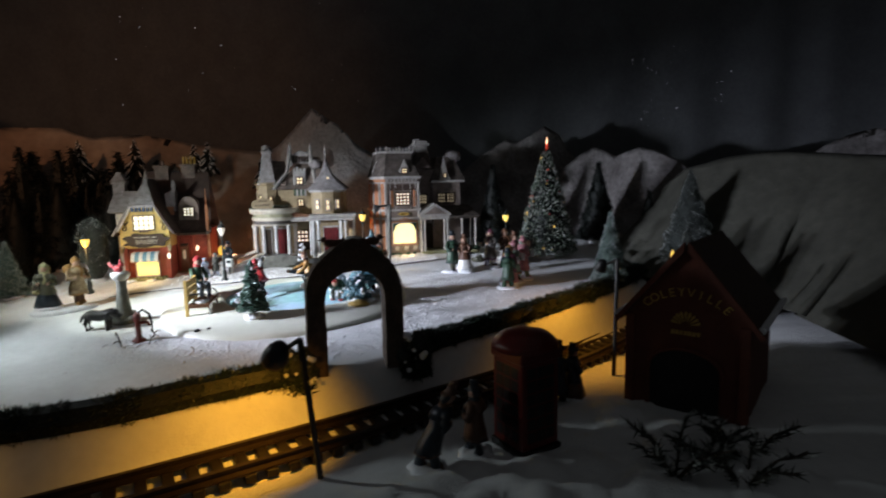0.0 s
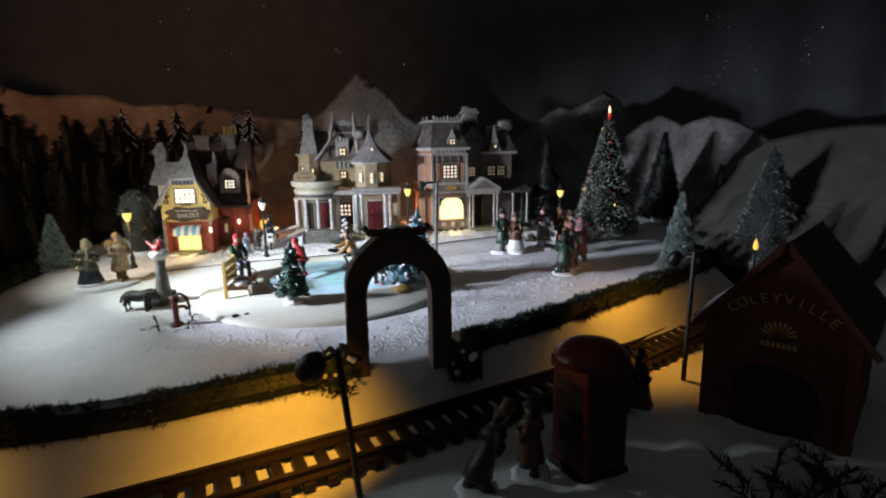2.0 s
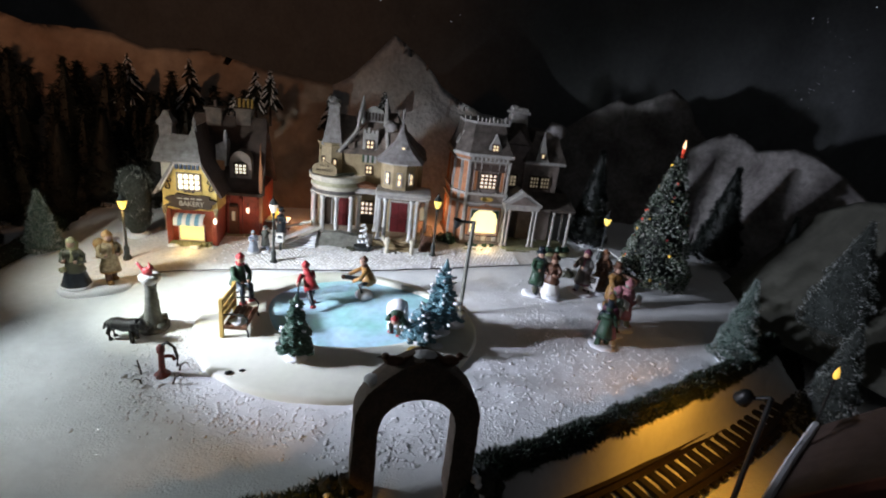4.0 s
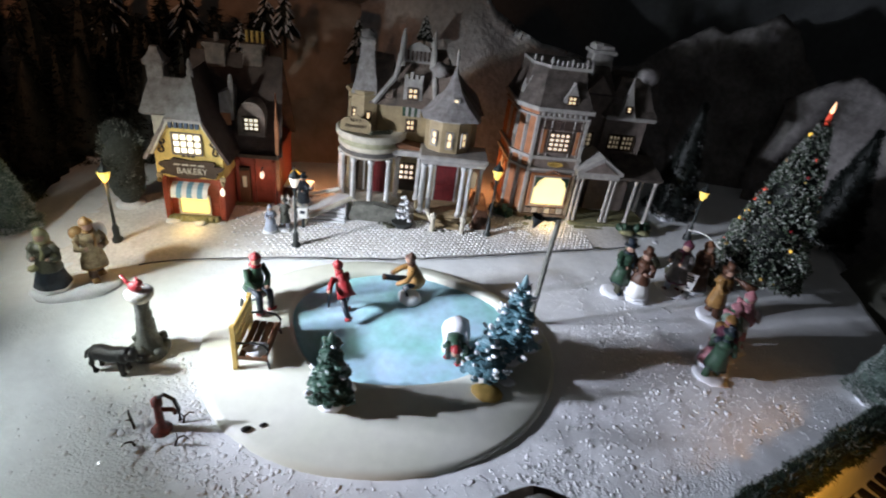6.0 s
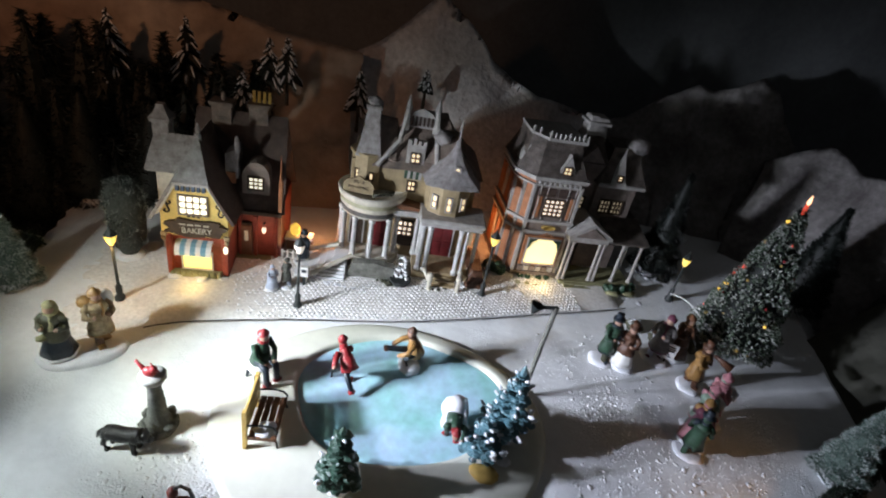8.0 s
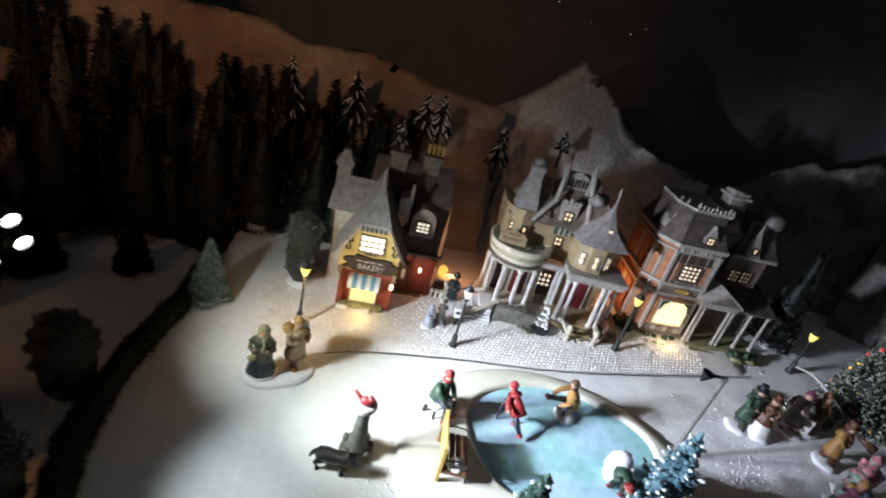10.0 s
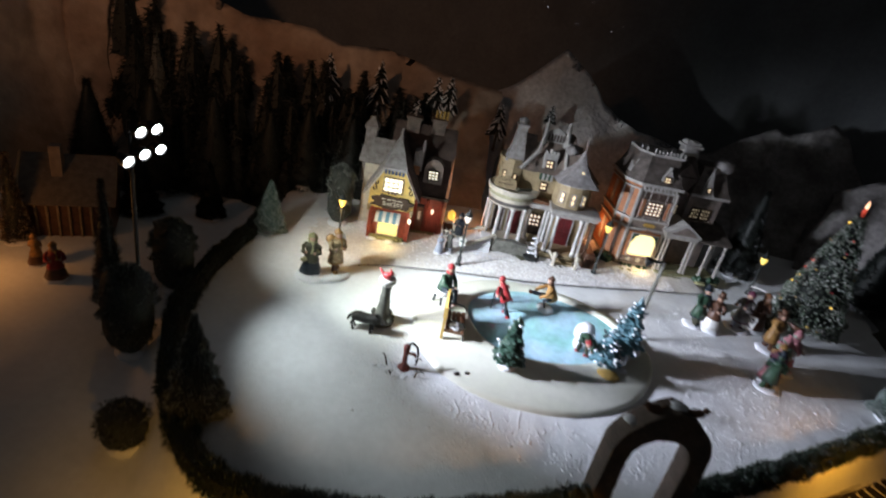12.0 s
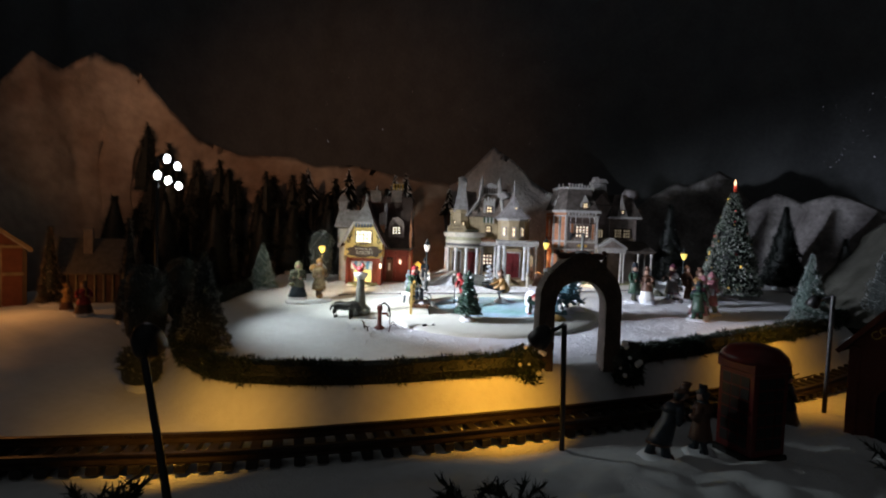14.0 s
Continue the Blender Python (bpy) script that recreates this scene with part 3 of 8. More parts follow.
def brush_tree(name, x, y, height, radius, material, label, group="", seed=1, shape="cone", count=11000, category="tree", needle=0.0065, z=None):
    z = ground_z(x, y, False) if z is None else z
    e = thing(name, x, y, z, 0, label, category, group)
    r = np.random.RandomState(seed)
    if material in (BRUSH, TOPIARY):
        needle = 0.0042
    bm = mk()
    lathe(bm, [(0.004, -0.004), (0.003, 0.25 * height), (0.0015, 0.93 * height)], 0, 0, 7)
    part("trunk", bm, BARK, e)
    bm = mk()
    lathe(bm, [(0.016, -0.003), (0.017, 0.003), (0.013, 0.0065), (0.003, 0.008)], 0, 0, 12)
    part("snow_base", bm, SNOW_CAP, e, smooth=True)
    k = r.uniform(0, 1, count) ** (1.5 if shape == "cone" else 0.9)
    h = (0.06 + 0.93 * k) * height
    if shape == "cone":
        R = radius * (1 - k) ** 0.85 + 0.0015
    else:
        R = radius * np.sqrt(np.clip(1 - (2 * k - 1) ** 4, 0.02, 1)) * (0.82 + 0.18 * k)
    a = r.uniform(0, 2 * math.pi, count)
    wob = 1 + 0.09 * np.sin(5 * a + 40 * k) + 0.08 * np.sin(3 * a - 23 * k)
    R = R * wob
    if shape != "cone":
        count_wob = 1 + 0.12 * np.sin(2 * a + 9 * k) + 0.10 * np.sin(7 * a - 31 * k)
        R = R * count_wob
    inner = np.clip(R - needle * r.uniform(0.6, 1.3, count), 0, None)
    roots = np.stack([inner * np.cos(a), inner * np.sin(a), h - 0.25 * needle], 1)
    dirs = np.stack([np.cos(a), np.sin(a), 0.35 + 0.35 * r.normal(size=count)], 1) + 0.25 * r.normal(size=(count, 3))
    if shape != "cone":
        dirs[:, 2] += 1.6 * np.clip(2 * k - 1.2, 0, 1)
    dirs /= np.linalg.norm(dirs, axis=1, keepdims=True)
    needle_cloud("crown", roots, dirs, needle * r.uniform(0.7, 1.25, count), 0.00062 * (0.4 + 0.6 * needle / 0.0065), material, e, seed)
    bm = mk()
    prof = [(0.4 * radius, 0.05 * height)]
    for i in range(1, 16):
        q = i / 16
        prof.append(((radius * (1 - q) ** 0.85 if shape == "cone" else radius * math.sqrt(max(0.02, 1 - (2 * q - 1) ** 4))) * (0.90 if material in (BRUSH, TOPIARY) else 0.84), (0.06 + 0.93 * q) * height))
    prof.append((0.001, 0.97 * height))
    lathe(bm, prof, 0, 0, 22)
    for v in bm.verts:
        v.co += noise.noise_vector(v.co * 160 + Vector((seed, 0, 0))) * 0.0016
    part("inner_foliage", bm, {BRUSH: BRUSH_CORE, TOPIARY: TOPIARY_CORE}.get(material, BRUSH_DARK), e, smooth=True)
    return e


brush_tree("frosted_tree", -0.632, 0.694, 0.086, 0.024, BRUSH, "small frosted green bottle-brush tree beside the hedge", "bottle-brush trees", 11)
brush_tree("frosted_tree", 0.262, 0.734, 0.106, 0.025, BRUSH, "frosted green bottle-brush tree at the corner of the plaza", "bottle-brush trees", 12)
brush_tree("dark_cone_tree", -0.476, 0.357, 0.118, 0.029, TOPIARY, "dark cone-shaped bottle-brush tree beside the hedge", "bottle-brush trees", 13)
brush_tree("topiary_tree", -0.560, 0.781, 0.106, 0.0225, TOPIARY, "tall rounded dark topiary beside the bakery", "topiaries", 14, "round", needle=0.0065)
brush_tree("topiary_tree", -0.621, 0.418, 0.115, 0.029, TOPIARY, "tall rounded dark topiary outside the hedge", "topiaries", 15, "round", needle=0.0065)
brush_tree("topiary_tree", -0.667, 0.534, 0.105, 0.027, TOPIARY, "broad rounded frosted topiary outside the hedge", "topiaries", 16, "round", needle=0.0065)
brush_tree("round_bush", -0.532, 0.325, 0.050, 0.023, TOPIARY, "round dark bush with snow on top beside the railway bank", "topiaries", 17, "round", 4200, category="bush", needle=0.006)
brush_tree("dark_cone_tree", -0.765, 0.72, 0.095, 0.022, BRUSH_DARK, "dark cone-shaped bottle-brush tree behind the hedge", "bottle-brush trees", 18)
brush_tree("dark_cone_tree", -0.85, 0.66, 0.105, 0.030, BRUSH_DARK, "dark cone-shaped bottle-brush tree behind the hedge", "bottle-brush trees", 19)
brush_tree("frosted_tree", 0.428, 0.862, 0.168, 0.048, TOPIARY, "tall dark frosted bottle-brush tree beyond the railway", "bottle-brush trees", 20, z=0.086)
brush_tree("frosted_tree", 0.360, 0.700, 0.150, 0.034, TOPIARY, "dark frosted bottle-brush tree beyond the railway", "bottle-brush trees", 21)
# two dark cones shaped and placed as the tree shadows on the hill
brush_tree("dark_cone_tree", 0.406, 1.00, 0.182, 0.040, BRUSH_DARK, "dark brush cone standing for a tree shadow before the grey mountains", "dark trees behind the plaza", 22, count=6000)
brush_tree("dark_cone_tree", 0.318, 1.04, 0.165, 0.040, BRUSH_DARK, "dark brush cone standing for a tree shadow before the grey mountains", "dark trees behind the plaza", 23)
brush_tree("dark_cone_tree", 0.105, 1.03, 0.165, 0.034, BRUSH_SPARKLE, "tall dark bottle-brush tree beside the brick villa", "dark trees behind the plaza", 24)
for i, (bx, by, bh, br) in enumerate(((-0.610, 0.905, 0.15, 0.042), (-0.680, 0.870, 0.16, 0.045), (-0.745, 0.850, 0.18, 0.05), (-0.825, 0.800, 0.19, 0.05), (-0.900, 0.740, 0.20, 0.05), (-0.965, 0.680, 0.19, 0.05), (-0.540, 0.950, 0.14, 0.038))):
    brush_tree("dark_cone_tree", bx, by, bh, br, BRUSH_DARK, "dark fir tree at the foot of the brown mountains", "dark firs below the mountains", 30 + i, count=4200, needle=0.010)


rng = random.Random(77)
wv, wf, roots, dirs, lens = [], [], [], [], []
slope = [Vector(p) for p in RIDGE_LEFT[7:15]]
for i in range(96):
    q = rng.random() * 6.999
    p0, p1 = slope[int(q)], slope[int(q) + 1]
    crest = p0.lerp(p1, q % 1)
    along = (p1 - p0).normalized()
    inset = rng.uniform(0.055, 0.15)
    x, y = crest.x + along.y * inset, crest.y - along.x * inset
    up = max(0.0, 1 - (inset / 0.14) ** 0.8)
    z = plateau(y) - 0.03 + (crest.z - plateau(y) + 0.03) * up - 0.012
    h, rad = max(0.05, min(rng.uniform(0.09, 0.17), crest.z - z - rng.uniform(0.015, 0.06))), rng.uniform(0.030, 0.052)
    b = len(wv)
    wv += [(x + rad * 0.8 * math.cos(a * 0.898), y + rad * 0.8 * math.sin(a * 0.898), z) for a in range(7)] + [(x, y, z + h)]
    wf += [(b + a, b + (a + 1) % 7, b + 7) for a in range(7)]
    for n in range(700):
        k, a = rng.random() ** 1.4, rng.uniform(0, 6.2832)
        rr = rad * (1 - k) * rng.uniform(0.75, 1.1)
        roots.append((x + 0.75 * rr * math.cos(a), y + 0.75 * rr * math.sin(a), z + h * k))
        d = Vector((math.cos(a), math.sin(a), rng.uniform(-0.9, 0.5))).normalized()
        dirs.append(tuple(d))
        lens.append(rng.uniform(0.006, 0.016))
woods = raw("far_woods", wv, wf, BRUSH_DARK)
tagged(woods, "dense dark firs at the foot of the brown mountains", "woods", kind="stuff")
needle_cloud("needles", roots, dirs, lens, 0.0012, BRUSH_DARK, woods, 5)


def snow_fir(x, y, z, height, seed, label):
    """A wire fir on the slope with drooping snow-edged boughs."""
    e = thing("mountain_fir", x, y, z, 0, label, "tree", "snowy firs on the mountain")
    r = random.Random(seed)
    bm = mk()
    lathe(bm, [(0.003, -0.03), (0.001, height)], 0, 0, 6)
    part("trunk", bm, BARK, e)
    bm, bw = mk(), mk()
    for i in range(64):
        k = (i + 0.5) / 64
        h, reach = height * (0.12 + 0.86 * k), 0.30 * height * (1 - k) + 0.003
        a = r.uniform(0, 6.28)
        d = Vector((math.cos(a), math.sin(a), 0))
        pts = [d * (reach * q) + Vector((0, 0, h - 0.30 * reach * q * q * 2)) for q in (0.05, 0.45, 0.8, 1.0)]
        tube(bm, pts, 0.0055 * (1.2 - k), 5, end=0.0014)
        tube(bw, [p + Vector((0, 0, 0.0035 * (1.2 - k))) for p in pts[1:]], 0.0016, 4, end=0.0010)
    part("foliage", bm, BRUSH_DARK, e)
    part("snow", bw, SNOW_CAP, e, "snow lying along the boughs")
    return e


for i, (fx, fy, fz, fh) in enumerate(((-0.690, 0.945, 0.245, 0.092), (-0.606, 0.985, 0.250, 0.090), (-0.500, 1.015, 0.262, 0.068), (-0.478, 1.025, 0.268, 0.066), (-0.525, 0.985, 0.235, 0.050), (-0.382, 1.065, 0.238, 0.066), (-0.290, 1.095, 0.285, 0.032))):
    snow_fir(fx, fy, fz, fh, 60 + i, "dark fir with snow along its boughs on the mountainside")

# ---- railway ----
track = thing("railway_track", 0, 0, 0, 0, "black model railway track with brown rails on dark sleepers", "railway track")
line = spline([(x, y, 0) for x, y in TRACK_LINE], 0.0158)
TOP = 0.030


def rail_ground(p):
    return TOP if p.y < 0.6 else TOP + 0.02 * smooth01(0.6, 0.85, p.y)


for off in (-0.019, 0.019):
    bm = mk()
    pts = []
    for i, p in enumerate(line):
        d = (line[min(i + 1, len(line) - 1)] - line[max(i - 1, 0)]).normalized()
        q = p + Vector((-d.y, d.x, 0)) * off
        pts.append(Vector((q.x, q.y, rail_ground(p))))
    prev = None
    for i, p in enumerate(pts):
        d = (pts[min(i + 1, len(pts) - 1)] - pts[max(i - 1, 0)]).normalized()
        s = Vector((-d.y, d.x, 0))
        ring = [bm.verts.new(p + s * a + Vector((0, 0, b))) for a, b in ((-0.0066, -0.006), (-0.0066, -0.0046), (-0.0018, -0.0036), (-0.0016, -0.0014), (-0.0023, -0.0009), (-0.0023, 0.0006), (0.0023, 0.0006), (0.0023, -0.0009), (0.0016, -0.0014), (0.0018, -0.0036), (0.0066, -0.0046), (0.0066, -0.006))]
        if prev:
            for j in range(12):
                bm.faces.new((prev[j], prev[(j + 1) % 12], ring[(j + 1) % 12], ring[j]))
        prev = ring
    part("rail", bm, RAIL, track)
bm = mk()
box(bm, -0.0043, 0.0043, -0.029, 0.029, -0.0065, 0, 0, 0.0006)
first = part("sleeper", bm, SLEEPER, track)
sleeper_mesh = first.data
for i, p in enumerate(line):
    d = (line[min(i + 1, len(line) - 1)] - line[max(i - 1, 0)]).normalized()
    ob = first if i == 0 else new("sleeper", sleeper_mesh)
    ob.parent = track
    ob.matrix_local = pose(p.x, p.y, rail_ground(p) - 0.0055, 0, 0, math.degrees(math.atan2(d.y, d.x)))

# ---- street ----
CURB = [(-0.60, 0.60), (-0.545, 0.625), (-0.496, 0.657), (-0.45, 0.692), (-0.403, 0.716), (-0.32, 0.750), (-0.238, 0.779), (-0.175, 0.806), (-0.116, 0.834), (-0.05, 0.868), (0.008, 0.897), (0.06, 0.925)]
curb = spline([(x, y, 0) for x, y in CURB], 0.01)


def street_z(x, y):
    return ground_z(x, y, False) + 0.0035 + 0.0008 * noise.noise(Vector((x * 60, y * 60, 4)))


back = [(p.x - 0.06, p.y + 0.15) for p in curb]
sv, sf = [], []
for i, p in enumerate(curb):
    for k in range(14):
        q = k / 13
        x, y = p.x + (back[i][0] - p.x) * q, p.y + (back[i][1] - p.y) * q
        sv.append((x, y, street_z(x, y) - max(0.006 if k == 0 or i == len(curb) - 1 else 0.0, 0.0070 - 0.0005 * i + 0.0016 * noise.noise(Vector((x * 45, y * 45, 8))) if i < 16 else 0.0)))
sf = [(i * 14 + k, (i + 1) * 14 + k, (i + 1) * 14 + k + 1, i * 14 + k + 1) for i in range(len(curb) - 1) for k in range(13)]
street = raw("street", sv, sf, STREET, smooth=True)
tagged(street, "snow-dusted cobbled street before the lit houses", "street", kind="structure")
rng = random.Random(9)
cv, cf = [], []
n_rows, pitch = 27, 0.0054
path = spline([(p.x, p.y, 0) for p in curb[20:-6]], pitch)
for i, p in enumerate(path):
    for row in range(n_rows):
        off = (0.5 if row % 2 else 0.0) * pitch
        j = min(len(path) - 1, i + 1)
        d = (path[j] - path[max(0, j - 1)]).normalized()
        q = (0.006 + row * 0.0050) / 0.1616
        x = p.x + d.x * off - 0.06 * q + rng.uniform(-0.0004, 0.0004)
        y = p.y + d.y * off + 0.15 * q + rng.uniform(-0.0004, 0.0004)
        cover = noise.noise(Vector((x * 22, y * 30, 5)))
        if rng.random() < 0.03 or (i < 16 and rng.random() > i / 16):
            continue
        z = street_z(x, y)
        a, h = 0.0021 * rng.uniform(0.85, 1.1), 0.0011 * rng.uniform(0.6, 1.2) * (1 if cover < 0.15 else 0.5)
        b = len(cv)
        t = rng.uniform(0, 1)
        cv += [(x + a * math.cos(t + s * 1.0472), y + a * math.sin(t + s * 1.0472), z - 0.0005) for s in range(6)]
        cv += [(x + 0.72 * a * math.cos(t + s * 1.0472), y + 0.72 * a * math.sin(t + s * 1.0472), z + h) for s in range(6)]
        cf += [tuple(b + 6 + s for s in range(6))] + [(b + s, b + (s + 1) % 6, b + 6 + (s + 1) % 6, b + 6 + s) for s in range(6)]
cobbles = raw("cobbles", cv, cf, COBBLE, street)
tagged(cobbles, kind="stuff")
bm = mk()
tube(bm, [(p.x, p.y - 0.001, street_z(p.x, p.y) + 0.0005) for p in curb[14:]], 0.0008, 5)
tagged(put("street_cable", bm, BLACK), "thin black cable lying along the edge of the street", "cable")
bm = mk()
tube(bm, spline([(0.118, 0.955, 0.128), (0.135, 0.94, 0.132), (0.155, 0.915, 0.122), (0.165, 0.895, 0.102)], 0.006), 0.0008, 5)
tagged(put("white_wire", bm, WHITE), "thin white wire looping beside the street lamp", "cable")

# loose glitter flakes on the snow
gv, gf = [], []
rng = random.Random(21)
spots = [(-0.33, 0.49, 0.06, 0.035), (-0.10, 0.53, 0.10, 0.035), (0.00, 0.62, 0.05, 0.06), (0.02, 0.72, 0.05, 0.05), (0.13, 0.68, 0.07, 0.04), (-0.28, 0.47, 0.09, 0.02), (-0.065, 0.50, 0.03, 0.04), (-0.02, 0.80, 0.04, 0.03), (-0.26, 0.53, 0.30, 0.12),
         (0.03, 0.66, 0.06, 0.05), (0.07, 0.74, 0.05, 0.04), (0.00, 0.70, 0.05, 0.06), (0.10, 0.65, 0.05, 0.03), (-0.30, 0.50, 0.04, 0.03), (-0.35, 0.53, 0.03, 0.025), (-0.16, 0.50, 0.08, 0.03), (-0.06, 0.56, 0.05, 0.03), (0.16, 0.70, 0.05, 0.03)]
for sx, sy, rx, ry in spots:
    for n in range(480):
        x, y = sx + rng.gauss(0, rx * 0.6), sy + rng.gauss(0, ry * 0.6)
        if ((x + 0.190) / 0.154) ** 2 + ((y - 0.649) / 0.130) ** 2 < 1 or hedge_side(x, y) < 0.012:
            continue
        c = Vector((x, y, ground_z(x, y) + 0.0004))
        s = rng.uniform(0.0005, 0.0010) * (2.0 if rng.random() < 0.13 else 1.0)
        u = Vector((rng.gauss(0, 1), rng.gauss(0, 1), rng.gauss(0, 0.6))).normalized()
        v = u.cross(Vector((rng.gauss(0, 1), rng.gauss(0, 1), rng.gauss(0, 1)))).normalized()
        b = len(gv)
        gv += [c + Vector((w_.x, w_.y, 0.45 * w_.z)) for w_ in (u * s, v * s, u * s * -0.8, u.cross(v) * s * 0.9)]
        gf += [(b, b + 1, b + 2), (b, b + 1, b + 3), (b + 1, b + 2, b + 3), (b, b + 2, b + 3)]
tagged(raw("snow_glitter", gv, gf, CRYSTAL), "loose glittering snow flakes on the plaza", "glitter", kind="stuff")

# soft lumps of loose snow before and beside the pond
lv, lf = [], []
for sx, sy, rx, ry, n_ in ((-0.12, 0.490, 0.12, 0.024, 1700), (-0.27, 0.492, 0.045, 0.018, 700), (-0.335, 0.528, 0.024, 0.020, 620), (-0.34, 0.580, 0.022, 0.022, 220), (0.010, 0.590, 0.040, 0.035, 760), (0.055, 0.715, 0.034, 0.034, 520),
                           (0.15, 0.690, 0.06, 0.020, 320), (-0.065, 0.505, 0.045, 0.035, 800), (0.02, 0.80, 0.04, 0.03, 260)):
    for n in range(n_):
        x, y = sx + rng.gauss(0, rx), sy + rng.gauss(0, ry)
        if ((x + 0.196) / 0.163) ** 2 + ((y - 0.649) / 0.134) ** 2 < 1 or hedge_side(x, y) < 0.016:
            continue
        r_ = 0.0008 + 0.0019 * rng.random() ** 3
        c = Vector((x, y, ground_z(x, y) - 0.0002))
        top = r_ * rng.uniform(0.15, 0.40)
        b, turn = len(lv), rng.uniform(0, 6.28)
        for k, z in ((1.15, -0.0006), (0.80, 0.62 * top)):
            lv += [c + Vector((k * r_ * rng.uniform(0.75, 1.25) * math.cos(j * 1.0472 + turn), k * r_ * rng.uniform(0.75, 1.25) * math.sin(j * 1.0472 + turn), z)) for j in range(6)]
        lv.append(c + Vector((rng.gauss(0, 0.2) * r_, rng.gauss(0, 0.2) * r_, top)))
        lf += [(b + j, b + (j + 1) % 6, b + 6 + (j + 1) % 6, b + 6 + j) for j in range(6)] + [(b + 6 + j, b + 6 + (j + 1) % 6, b + 12) for j in range(6)]
tagged(raw("loose_snow", lv, lf, LUMP, smooth=True), "soft lumps of coarse loose snow round the pond", "snow", kind="stuff")

# ---- pond ----
PX, PY = -0.190, 0.649
PZ = ground_z(PX, PY, False)
SLOPE = 0.08
pond = thing("skating_pond", PX, PY, PZ + 0.001, 0, "oval white plaster skating pond with pale blue ice", "pond")


def oval(rx, ry, dx, dy, turn, n=72, wob=0.0):
    c, s = math.cos(radians(turn)), math.sin(radians(turn))
    out = []
    for i in range(n):
        a = 2 * math.pi * i / n
        k = 1 + wob * math.sin(3 * a + 1) + wob * 0.6 * math.sin(5 * a)
        x, y = rx * k * math.cos(a), ry * k * math.sin(a)
        out.append((dx + x * c - y * s, dy + x * s + y * c))
    return out


def rings(bm, loops):
    prev = None
    for pts, z in loops:
        ring = [bm.verts.new((x, y, z + SLOPE * y)) for x, y in pts]
        if prev:
            for i in range(len(ring)):
                bm.faces.new((prev[i], prev[(i + 1) % len(ring)], ring[(i + 1) % len(ring)], ring[i]))
        prev = ring
    return prev


bm = mk()
rings(bm, [(oval(0.162, 0.132, -0.006, 0, 12, wob=0.012), -0.004), (oval(0.1605, 0.1305, -0.006, 0, 12, wob=0.012), 0.0022), (oval(0.156, 0.126, -0.005, 0.001, 12, wob=0.012), 0.0044), (oval(0.110, 0.083, 0.002, 0.033, 14, wob=0.03), 0.0070), (oval(0.1065, 0.0795, 0.002, 0.033, 14, wob=0.03), 0.0064), (oval(0.1045, 0.0775, 0.002, 0.033, 14, wob=0.03), 0.0012)])
part("rim", bm, PLATE, pond, "smooth white plaster bank", True)
bm = mk()
bm.faces.new(rings(bm, [(oval(0.104, 0.077, 0.002, 0.033, 14, wob=0.03), 0.0024)]))
part("ice", bm, ICE, pond, "glossy pale blue ice")


def pond_z(x, y):
    return PZ + 0.001 + SLOPE * (y - PY) + 0.0048


def ice_z(x, y):
    return PZ + 0.001 + SLOPE * (y - PY) + 0.0024


# ---- arch ----
ARCH_L, ARCH_R = Vector((-0.098, 0.434)), Vector((-0.020, 0.464))
mid = (ARCH_L + ARCH_R) / 2
arch_turn = math.degrees(math.atan2(ARCH_R.y - ARCH_L.y, ARCH_R.x - ARCH_L.x))
arch = thing("stone_arch", mid.x, mid.y, ground_z(mid.x, mid.y, False) - 0.004, arch_turn, "dark brown stone garden archway with snow on its crown", "archway")


def arch_profile(w, spring, top, n=16):
    pts = []
    for i in range(n + 1):
        a = math.pi * i / n
        pts.append((w * math.cos(a), spring + (top - spring) * (math.sin(a) ** 0.85)))
    return pts


inner = [(0.0285, 0.0)] + arch_profile(0.0285, 0.070, 0.100) + [(-0.0285, 0.0)]
outer = [(0.0470, 0.0)]
for x, z in arch_profile(0.0285, 0.070, 0.100):
    q = abs(x) / 0.0285
    if q > 0.999:
        outer.append((math.copysign(0.0455, x), 0.086))
    else:
        outer.append((math.copysign(0.0452 * q ** 0.9, x) if x else 0.0, 0.086 + 0.038 * (1 - q ** 2.0) ** 0.68 + 0.007 * max(0.0, 1 - 2.0 * q)))
outer.append((-0.0470, 0.0))
bm = mk()
loops = []
for y in (-0.0105, 0.0105):
    loops.append(([bm.verts.new((x, y, z)) for x, z in inner], [bm.verts.new((x, y, z)) for x, z in outer]))
for i in range(len(inner) - 1):
    for (a, b), flip in ((loops[0], 0), (loops[1], 1)):
        bm.faces.new((a[i], a[i + 1], b[i + 1], b[i]))
    bm.faces.new((loops[0][0][i], loops[1][0][i], loops[1][0][i + 1], loops[0][0][i + 1]))
    bm.faces.new((loops[0][1][i], loops[0][1][i + 1], loops[1][1][i + 1], loops[1][1][i]))
for k in (0, -1):
    bm.faces.new((loops[0][0][k], loops[0][1][k], loops[1][1][k], loops[1][0][k]))
bmesh.ops.bevel(bm, geom=[e for e in bm.edges if len(e.link_faces) == 2 and e.calc_face_angle(0) > 1.0], offset=0.0010, segments=1, affect="EDGES", profile=0.5)
part("arch", worn(bm, 0.0006, 0.006, 150), STONE, arch)
bm = mk()
ball(bm, (0.002, 0, 0.1302), 0.006, 0, (1.4, 1.0, 0.40), 0.4)
part("snow", bm, SNOW_CAP, arch, "snow on the crown", True)
bm = mk()
ball(bm, (-0.034, 0, 0.1100), 0.006, 0, (1.2, 1.1, 0.45), 0.4)
part("snow", bm, SNOW_CAP, arch, "snow on the crown", True)
